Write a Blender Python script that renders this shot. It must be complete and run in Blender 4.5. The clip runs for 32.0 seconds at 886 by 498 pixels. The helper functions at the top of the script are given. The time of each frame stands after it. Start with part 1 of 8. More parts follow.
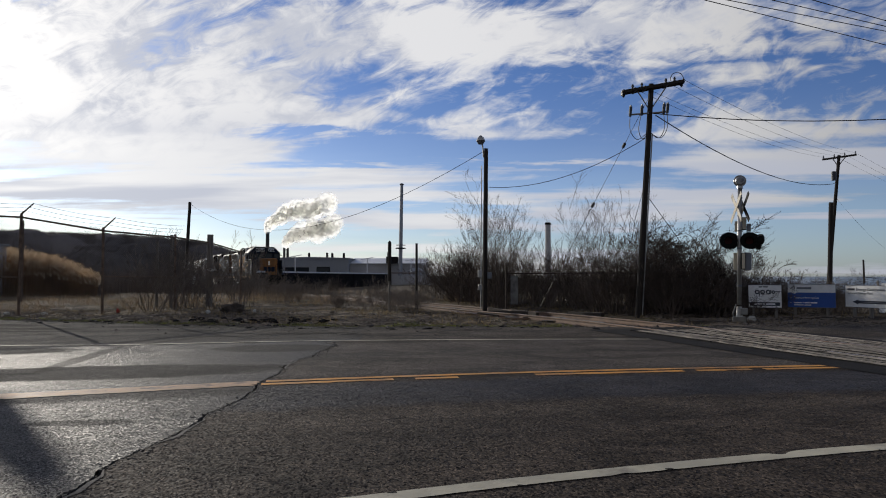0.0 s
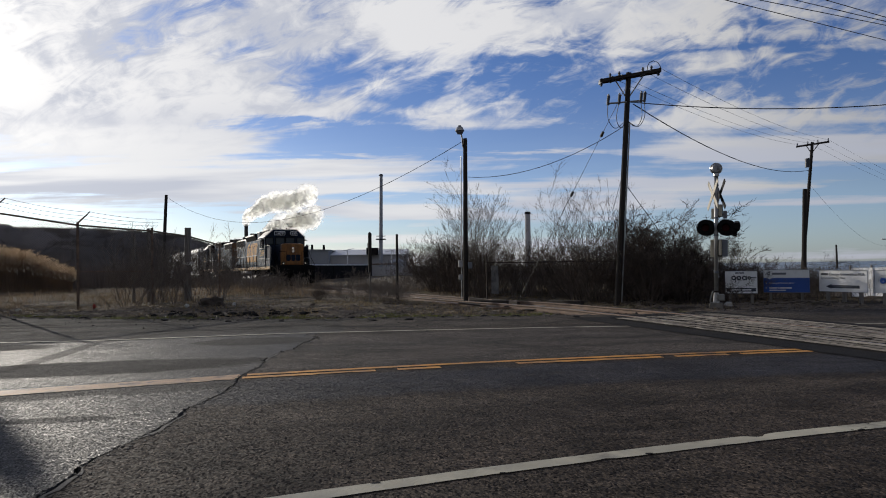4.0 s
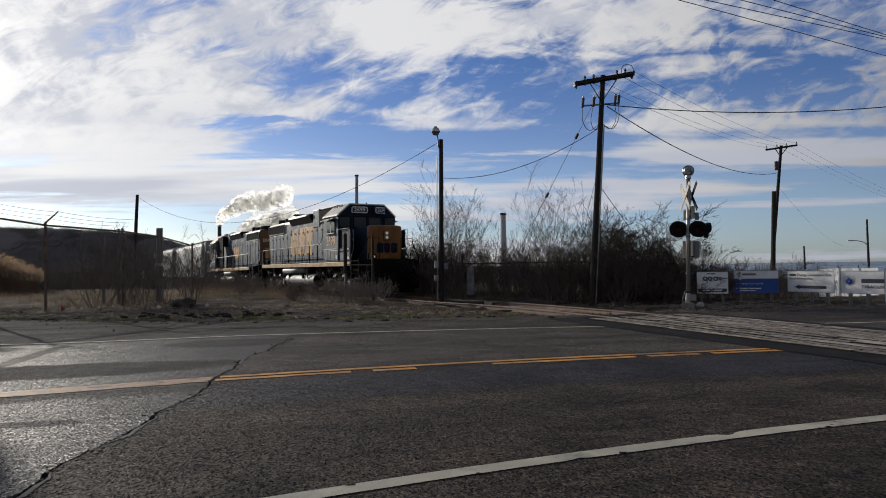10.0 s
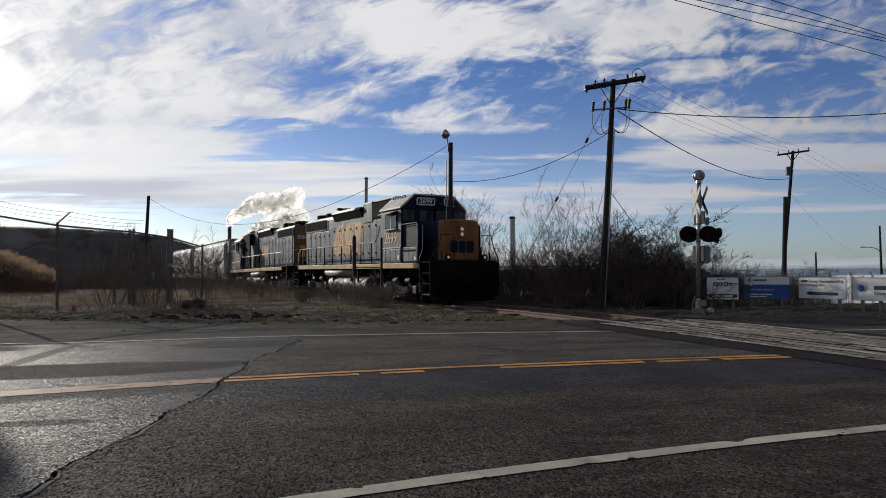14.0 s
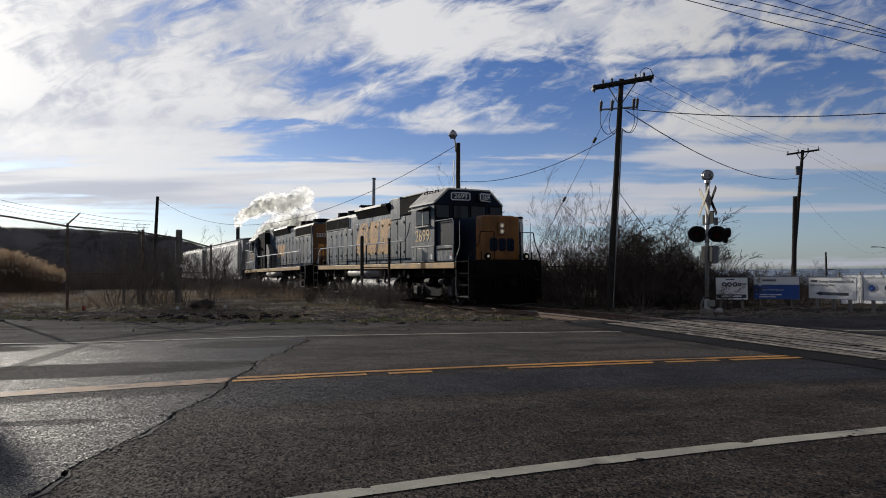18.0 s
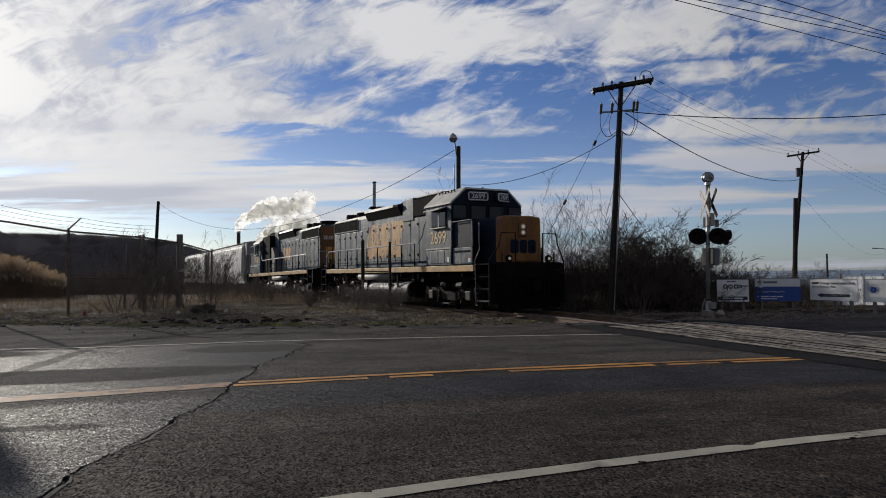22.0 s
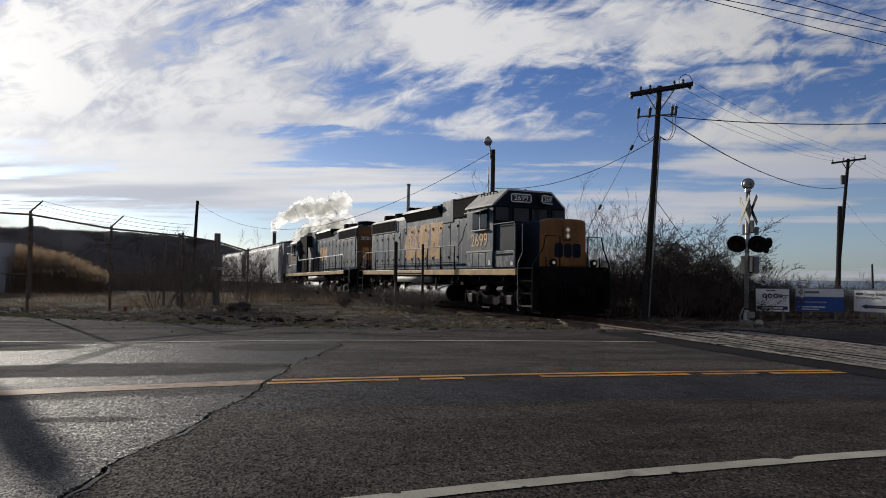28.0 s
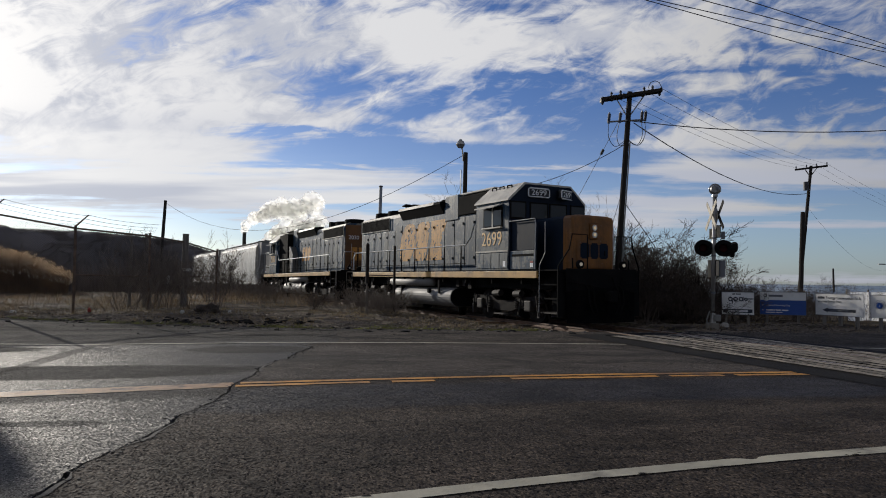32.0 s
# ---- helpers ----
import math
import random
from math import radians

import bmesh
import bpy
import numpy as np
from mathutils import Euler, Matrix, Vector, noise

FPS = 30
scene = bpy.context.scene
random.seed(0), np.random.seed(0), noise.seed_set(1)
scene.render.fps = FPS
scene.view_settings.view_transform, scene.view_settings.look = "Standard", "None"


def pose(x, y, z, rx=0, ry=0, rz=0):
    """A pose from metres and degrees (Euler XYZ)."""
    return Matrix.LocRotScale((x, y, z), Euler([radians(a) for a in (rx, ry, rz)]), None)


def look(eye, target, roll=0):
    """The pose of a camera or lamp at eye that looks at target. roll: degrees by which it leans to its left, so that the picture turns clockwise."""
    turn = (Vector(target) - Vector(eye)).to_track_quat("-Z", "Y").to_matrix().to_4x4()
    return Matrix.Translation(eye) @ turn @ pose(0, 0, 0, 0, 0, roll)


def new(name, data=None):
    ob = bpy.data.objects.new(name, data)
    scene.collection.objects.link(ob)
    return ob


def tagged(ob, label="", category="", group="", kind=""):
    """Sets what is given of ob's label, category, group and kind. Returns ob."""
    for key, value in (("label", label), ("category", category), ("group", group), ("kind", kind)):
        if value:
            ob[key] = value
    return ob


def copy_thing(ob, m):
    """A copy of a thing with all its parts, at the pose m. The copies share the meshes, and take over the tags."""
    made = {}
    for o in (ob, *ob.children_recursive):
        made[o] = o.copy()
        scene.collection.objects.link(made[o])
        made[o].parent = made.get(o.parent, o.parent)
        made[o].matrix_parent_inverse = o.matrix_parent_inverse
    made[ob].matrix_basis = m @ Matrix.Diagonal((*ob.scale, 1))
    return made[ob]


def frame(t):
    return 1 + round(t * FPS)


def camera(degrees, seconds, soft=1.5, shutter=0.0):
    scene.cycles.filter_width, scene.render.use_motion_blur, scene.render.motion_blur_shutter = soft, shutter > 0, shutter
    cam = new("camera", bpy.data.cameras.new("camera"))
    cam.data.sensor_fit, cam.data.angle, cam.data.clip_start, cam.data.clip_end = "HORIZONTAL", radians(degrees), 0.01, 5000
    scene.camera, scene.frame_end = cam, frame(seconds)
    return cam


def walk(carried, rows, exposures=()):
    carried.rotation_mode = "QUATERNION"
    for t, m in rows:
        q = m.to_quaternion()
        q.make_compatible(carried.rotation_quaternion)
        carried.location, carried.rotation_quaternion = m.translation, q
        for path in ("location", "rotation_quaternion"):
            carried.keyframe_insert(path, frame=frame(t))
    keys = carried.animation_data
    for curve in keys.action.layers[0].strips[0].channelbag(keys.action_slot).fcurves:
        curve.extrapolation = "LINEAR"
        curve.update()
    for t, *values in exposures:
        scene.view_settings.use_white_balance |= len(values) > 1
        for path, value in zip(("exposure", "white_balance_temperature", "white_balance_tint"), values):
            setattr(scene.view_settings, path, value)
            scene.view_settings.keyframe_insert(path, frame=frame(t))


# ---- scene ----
cam = camera(68, 32.0, 1.0)
# seconds and the camera's turn in degrees; it is held in one place, 1.31 m over the road
TURNS = [
    (0, 92.342, -0.046, -0.002), (0.5, 92.265, 0.222, -0.042), (1, 92.050, 0.816, -0.068), (1.5, 91.832, 0.999, -0.499),
    (2, 91.761, 1.320, -0.468), (2.5, 91.724, 1.106, -0.730), (3, 91.475, 0.904, -1.236), (3.5, 91.530, 0.682, -1.587),
    (5.5, 91.287, 0.969, -2.002), (6, 91.353, 0.889, -2.281), (6.5, 91.352, 0.737, -3.107), (7, 91.483, 0.686, -3.625),
    (7.5, 91.812, 0.951, -3.974), (8, 91.537, 0.913, -4.023), (8.5, 91.517, 0.990, -4.089), (9, 91.559, 0.784, -3.908),
    (9.5, 91.536, 0.784, -3.716), (10, 91.542, 0.730, -3.799), (10.5, 91.668, 0.592, -3.817), (11, 91.667, 0.501, -3.815),
    (11.5, 91.622, 0.425, -3.928), (12, 91.572, 0.380, -4.357), (12.5, 91.654, 0.407, -4.190), (13, 91.808, 0.435, -3.772),
    (13.5, 91.788, 0.263, -3.394), (14, 91.824, 0.248, -3.038), (14.5, 91.817, 0.213, -2.712), (16.5, 91.672, 0.104, -2.178),
    (17, 91.705, 0.021, -2.224), (17.5, 91.727, 0.185, -2.339), (18, 91.850, 0.279, -2.378), (18.5, 91.941, 0.522, -2.235),
    (19, 91.999, 0.605, -2.305), (19.5, 92.076, 0.649, -2.289), (20, 92.187, 0.593, -2.358), (20.5, 92.202, 0.617, -2.295),
    (21, 92.090, 0.650, -2.230), (21.5, 92.062, 0.447, -2.280), (22, 92.147, 0.541, -2.307), (22.5, 92.116, 0.098, -2.466),
    (23, 92.191, 0.064, -2.491), (23.5, 92.356, -0.046, -2.583), (24, 92.263, -0.172, -2.604), (24.5, 92.103, -0.273, -2.595),
    (25, 92.216, -0.324, -2.228), (25.5, 92.454, -0.431, -1.216), (27.5, 92.383, -0.638, 0.822), (28, 92.402, -0.564, 0.527),
    (28.5, 92.539, -0.490, 0.088), (29, 92.753, -0.403, 0.075), (29.5, 92.887, -0.282, 0.221), (30, 92.863, -0.198, -0.322),
    (30.5, 92.701, -0.430, -0.607), (31, 92.420, -0.726, -0.762), (31.5, 92.420, -0.805, -1.058), (32, 92.630, -0.828, -1.930),
]
walk(cam, [(t, pose(0, 0, 1.308, rx, ry, rz)) for t, rx, ry, rz in TURNS],
     [(0, 0.03), (12, 0.03), (18, -0.03), (22, -0.14), (26, -0.14), (29, -0.05), (32, -0.04)])

# ---- light ----
SUN_AZ, SUN_EL = radians(-39.5), radians(15.5)
SUN_DIR = Vector((math.sin(SUN_AZ) * math.cos(SUN_EL), math.cos(SUN_AZ) * math.cos(SUN_EL), math.sin(SUN_EL)))
scene.view_settings.exposure = 0.0


class Tree:
    """Short-hand for a node tree."""

    def __init__(self, tree):
        self.t = tree
        tree.nodes.clear()

    def n(self, kind, **kw):
        node = self.t.nodes.new("ShaderNode" + kind)
        for k, v in kw.items():
            if k.startswith("i_"):
                node.inputs[k[2:].replace("_", " ")].default_value = v
            elif k == "operation":
                node.operation = v
            elif k == "data_type":
                node.data_type = v
            elif k == "blend_type":
                node.blend_type = v
            elif k == "distribution":
                node.distribution = v
        return node

    def link(self, a, b):
        self.t.links.new(a, b)

    def math(self, op, a, b=None, clamp=False):
        node = self.t.nodes.new("ShaderNodeMath")
        node.operation, node.use_clamp = op, clamp
        for i, v in enumerate((a, b)):
            if v is None:
                continue
            if isinstance(v, (int, float)):
                node.inputs[i].default_value = v
            else:
                self.link(v, node.inputs[i])
        return node.outputs[0]

    def smooth(self, v, lo, hi):
        node = self.t.nodes.new("ShaderNodeMapRange")
        node.interpolation_type = "SMOOTHSTEP"
        self.link(v, node.inputs[0])
        node.inputs[1].default_value, node.inputs[2].default_value = lo, hi
        return node.outputs[0]

    def mix(self, fac, a, b):
        node = self.t.nodes.new("ShaderNodeMix")
        node.data_type = "RGBA"
        for sock, v in ((node.inputs[0], fac), (node.inputs[6], a), (node.inputs[7], b)):
            if isinstance(v, (int, float)):
                sock.default_value = v
            elif isinstance(v, tuple):
                sock.default_value = (*v, 1)
            else:
                self.link(v, sock)
        return node.outputs[2]


def noise_on(tr, vec, scale, detail=4.0, rough=0.5, stretch=(1, 1, 1), off=(0, 0, 0), warp=0.0):
    mp = tr.n("Mapping")
    mp.inputs["Scale"].default_value = stretch
    mp.inputs["Location"].default_value = off
    tr.link(vec, mp.inputs[0])
    nz = tr.n("TexNoise", i_Scale=scale, i_Detail=detail, i_Roughness=rough, i_Distortion=warp)
    tr.link(mp.outputs[0], nz.inputs["Vector"])
    return nz.outputs["Fac"]


world = bpy.data.worlds.new("sky")
scene.world = world
world.use_nodes = True
w = Tree(world.node_tree)
sky = w.n("TexSky")
sky.sky_type, sky.sun_disc, sky.sun_elevation, sky.sun_rotation = "NISHITA", False, SUN_EL, SUN_AZ
sky.altitude, sky.air_density, sky.dust_density, sky.ozone_density = 100.0, 1.0, 0.6, 2.0
co = w.n("TexCoord").outputs["Generated"]
xyz = w.n("SeparateXYZ")
w.link(co, xyz.inputs[0])
up = w.math("MAXIMUM", xyz.outputs[2], 0.0)
den = w.math("ADD", up, 0.06)
plane = w.n("CombineXYZ")
w.link(w.math("DIVIDE", xyz.outputs[0], den), plane.inputs[0])
w.link(w.math("DIVIDE", xyz.outputs[1], den), plane.inputs[1])
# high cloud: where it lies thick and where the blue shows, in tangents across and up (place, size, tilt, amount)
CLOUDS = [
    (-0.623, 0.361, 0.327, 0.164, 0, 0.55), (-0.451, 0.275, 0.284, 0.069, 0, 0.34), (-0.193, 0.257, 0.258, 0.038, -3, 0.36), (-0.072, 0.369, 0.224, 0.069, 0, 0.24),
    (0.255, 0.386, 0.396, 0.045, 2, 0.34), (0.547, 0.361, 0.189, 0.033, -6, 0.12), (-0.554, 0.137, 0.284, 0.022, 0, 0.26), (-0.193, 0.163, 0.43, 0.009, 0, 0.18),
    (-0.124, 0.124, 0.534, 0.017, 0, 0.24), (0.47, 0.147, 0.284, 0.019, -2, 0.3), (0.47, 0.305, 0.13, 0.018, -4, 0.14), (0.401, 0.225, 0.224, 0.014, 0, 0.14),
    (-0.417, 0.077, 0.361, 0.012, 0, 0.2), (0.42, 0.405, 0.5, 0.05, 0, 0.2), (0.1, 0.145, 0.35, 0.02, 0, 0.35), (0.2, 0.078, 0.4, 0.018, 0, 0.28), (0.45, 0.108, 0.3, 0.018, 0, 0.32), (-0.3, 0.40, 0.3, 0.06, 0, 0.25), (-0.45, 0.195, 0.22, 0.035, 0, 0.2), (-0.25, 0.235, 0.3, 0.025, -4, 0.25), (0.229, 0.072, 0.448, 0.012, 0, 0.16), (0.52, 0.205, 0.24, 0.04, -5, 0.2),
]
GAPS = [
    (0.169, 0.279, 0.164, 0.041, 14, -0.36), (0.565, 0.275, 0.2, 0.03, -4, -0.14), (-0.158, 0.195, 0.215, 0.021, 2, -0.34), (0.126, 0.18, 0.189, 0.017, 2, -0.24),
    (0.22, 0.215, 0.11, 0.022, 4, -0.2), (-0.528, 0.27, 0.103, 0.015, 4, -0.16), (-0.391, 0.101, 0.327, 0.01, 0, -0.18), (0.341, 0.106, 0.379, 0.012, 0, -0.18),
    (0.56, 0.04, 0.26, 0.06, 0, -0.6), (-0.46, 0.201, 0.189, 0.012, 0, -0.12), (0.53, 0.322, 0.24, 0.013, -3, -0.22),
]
front = w.math("MAXIMUM", xyz.outputs[1], 0.08)
cu0 = w.math("DIVIDE", xyz.outputs[0], front)
cv0 = w.math("DIVIDE", up, front)
warp_a = noise_on(w, plane.outputs[0], 1.3, 5, 0.6, (0.6, 1.0, 1), (3.1, 0.4, 0), 0.4)
warp_b = noise_on(w, plane.outputs[0], 1.6, 6, 0.62, (0.5, 1.0, 1), (9.1, 2.4, 0), 0.4)
cu = w.math("ADD", cu0, w.math("MULTIPLY", w.math("SUBTRACT", warp_a, 0.5), 0.5))
cv = w.math("ADD", cv0, w.math("MULTIPLY", w.math("MULTIPLY", w.math("SUBTRACT", warp_b, 0.5), 0.55), w.math("ADD", cv0, 0.03)))
total = None
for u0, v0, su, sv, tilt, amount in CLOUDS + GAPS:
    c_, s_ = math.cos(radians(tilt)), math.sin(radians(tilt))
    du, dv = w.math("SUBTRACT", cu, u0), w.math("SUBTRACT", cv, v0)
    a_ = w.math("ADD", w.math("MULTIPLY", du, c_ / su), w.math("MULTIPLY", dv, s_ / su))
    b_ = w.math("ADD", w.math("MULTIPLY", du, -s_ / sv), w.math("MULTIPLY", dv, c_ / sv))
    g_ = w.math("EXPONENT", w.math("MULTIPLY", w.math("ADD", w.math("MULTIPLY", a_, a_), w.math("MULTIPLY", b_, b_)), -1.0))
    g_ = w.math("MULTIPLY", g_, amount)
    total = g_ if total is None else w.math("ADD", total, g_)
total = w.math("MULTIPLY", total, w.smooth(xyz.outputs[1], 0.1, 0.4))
# the high sheet: soft billows and slanting wisps; lower down, long level bands
flat = w.n("CombineXYZ")
w.link(cu0, flat.inputs[0])
w.link(cv0, flat.inputs[1])
slant = w.n("CombineXYZ")
w.link(w.math("ADD", w.math("MULTIPLY", cu0, 0.94), w.math("MULTIPLY", cv0, 0.34)), slant.inputs[0])
w.link(w.math("ADD", w.math("MULTIPLY", cu0, -0.34), w.math("MULTIPLY", cv0, 0.94)), slant.inputs[1])
billow = noise_on(w, flat.outputs[0], 3.4, 9, 0.56, (1.0, 2.1, 1), (2.3, 0.9, 0), 0.7)
wisp = noise_on(w, slant.outputs[0], 2.4, 9, 0.58, (1.0, 4.2, 1), (0.7, 5.2, 0), 0.9)
level = noise_on(w, flat.outputs[0], 1.5, 6, 0.5, (1.0, 17.0, 1), (4.1, 1.4, 0), 0.3)
high = w.smooth(cv0, 0.15, 0.27)
sheet = w.math("ADD", w.math("MULTIPLY", billow, 0.5), w.math("MULTIPLY", wisp, 0.5))
lower = w.math("ADD", w.math("SUBTRACT", w.math("MULTIPLY", level, 1.3), 0.25), w.math("MULTIPLY", wisp, 0.2))
texture = w.math("ADD", w.math("MULTIPLY", sheet, high), w.math("MULTIPLY", lower, w.math("SUBTRACT", 1.0, high)))
fleece = noise_on(w, slant.outputs[0], 13.0, 7, 0.62, (1.0, 2.2, 1), (2.7, 1.2, 0), 1.1)
texture = w.math("ADD", texture, w.math("MULTIPLY", w.math("MULTIPLY", w.math("SUBTRACT", fleece, 0.5), 0.42), w.math("ADD", w.math("MULTIPLY", high, 0.8), 0.2)))
cover = w.math("ADD", w.math("MULTIPLY", w.math("SUBTRACT", texture, 0.5), 1.5), w.math("ADD", w.math("MULTIPLY", total, 0.55), 0.455))
# thicker towards the horizon and behind, away from the sun
cover = w.math("ADD", cover, w.math("MULTIPLY", w.smooth(xyz.outputs[2], 0.26, 0.06), 0.05))
cover = w.math("ADD", cover, w.math("MULTIPLY", w.smooth(xyz.outputs[1], 0.15, -0.3), 0.16))
# a thin haze lies over the blue low down
haze = w.math("MULTIPLY", w.smooth(xyz.outputs[2], 0.30, 0.02), 0.28)
veil = w.math("MAXIMUM", w.smooth(cover, 0.38, 0.70), haze)
nsun = w.n("VectorMath", operation="DOT_PRODUCT")
w.link(co, nsun.inputs[0])
nsun.inputs[1].default_value = SUN_DIR
toward = nsun.outputs["Value"]
glow = w.math("POWER", w.math("MAXIMUM", toward, 0.0), 34.0)
# thin cloud scatters forward: bright towards the sun, dull away from it
cloud_light = w.mix(w.smooth(toward, -0.06, 0.84), (2.1, 2.05, 2.0), (7.9, 7.85, 7.9))
cloud_light = w.mix(glow, cloud_light, (11.5, 11.2, 10.8))
grain_ = w.math("ADD", w.math("MULTIPLY", billow, 0.55), w.math("MULTIPLY", noise_on(w, flat.outputs[0], 9.0, 8, 0.6, (1.0, 1.5, 1), (1.3, 3.9, 0), 0.8), 0.25))
grain_ = w.math("ADD", grain_, w.math("MULTIPLY", w.math("SUBTRACT", fleece, 0.5), 0.3))
grain_ = w.math("ADD", grain_, 0.1)
fold = w.math("MULTIPLY", w.math("MULTIPLY", w.smooth(grain_, 0.56, 0.42), 0.7), high)
cloud_light = w.mix(fold, cloud_light, (4.4, 4.7, 5.6))
bands = noise_on(w, flat.outputs[0], 1.3, 5, 0.5, (1.0, 12.0, 1), (6.0, 2.0, 0), 0.3)
bands = w.math("MULTIPLY", w.math("MULTIPLY", w.smooth(bands, 0.38, 0.58), 0.72), w.math("SUBTRACT", 1.0, high))
cloud_light = w.mix(bands, cloud_light, (4.3, 4.6, 5.6))
deep = w.n("Mix", data_type="RGBA", blend_type="MULTIPLY")
deep.inputs[0].default_value = 1.0
w.link(sky.outputs[0], deep.inputs[6])
w.link(w.mix(w.smooth(xyz.outputs[2], 0.02, 0.24), (0.60, 0.78, 1.15), (0.42, 0.55, 0.88)), deep.inputs[7])
both = w.mix(w.math("MULTIPLY", veil, 0.95), deep.outputs[2], cloud_light)
bg = w.n("Background", i_Strength=0.10)
w.link(both, bg.inputs[0])
w.link(bg.outputs[0], w.n("OutputWorld").inputs[0])

sun = new("sun", bpy.data.lights.new("sun", "SUN"))
sun.data.energy, sun.data.angle, sun.data.color = 3.0, radians(0.6), (1.0, 0.93, 0.82)
sun.matrix_world = look(SUN_DIR * 50, (0, 0, 0))

# ---- materials ----
def surface(name, base, rough=0.7, metal=0.0, var=0.25, scale=3.0, fine=40.0, bump=0.2, dirt=None, dirt_amount=0.4,
            stretch=(1, 1, 1), spec=0.5, each=0.0, coords="Object"):
    """A painted, wooden, metal or stony surface: base colour with two scales of change, stains, fine relief."""
    m = bpy.data.materials.new(name)
    m.use_nodes = True
    tr = Tree(m.node_tree)
    bsdf = tr.n("BsdfPrincipled", i_Roughness=rough, i_Metallic=metal)
    bsdf.inputs["Specular IOR Level"].default_value = spec
    vec = tr.n("TexCoord").outputs[coords]
    big = noise_on(tr, vec, scale, 4, 0.55, stretch)
    small = noise_on(tr, vec, fine, 3, 0.6, stretch, (3, 1, 2))
    lo = tuple(c * (1 - var) for c in base)
    hi = tuple(min(1, c * (1 + var)) for c in base)
    col = tr.mix(tr.smooth(big, 0.3, 0.7), lo, hi)
    col = tr.mix(tr.math("MULTIPLY", tr.smooth(small, 0.35, 0.75), 0.35), col, lo)
    if dirt:
        stain = noise_on(tr, vec, scale * 0.7, 6, 0.65, stretch, (7, 4, 1))
        col = tr.mix(tr.math("MULTIPLY", tr.smooth(stain, 0.48, 0.68), dirt_amount), col, dirt)
    if each:
        info = tr.n("ObjectInfo")
        dark = tr.n("Mix", data_type="RGBA", blend_type="MULTIPLY")
        dark.inputs[0].default_value = 1.0
        tr.link(col, dark.inputs[6])
        v = tr.math("ADD", tr.math("MULTIPLY", info.outputs["Random"], each * 2), 1 - each)
        cc = tr.n("CombineColor")
        for i in range(3):
            tr.link(v, cc.inputs[i])
        tr.link(cc.outputs[0], dark.inputs[7])
        col = dark.outputs[2]
    tr.link(col, bsdf.inputs["Base Color"])
    tr.link(tr.math("ADD", tr.math("MULTIPLY", tr.math("SUBTRACT", big, 0.5), 0.35), rough, True), bsdf.inputs["Roughness"])
    if bump:
        bp = tr.n("Bump", i_Strength=bump, i_Distance=0.01)
        tr.link(small, bp.inputs["Height"])
        tr.link(bp.outputs[0], bsdf.inputs["Normal"])
    tr.link(bsdf.outputs[0], tr.n("OutputMaterial").inputs[0])
    return m


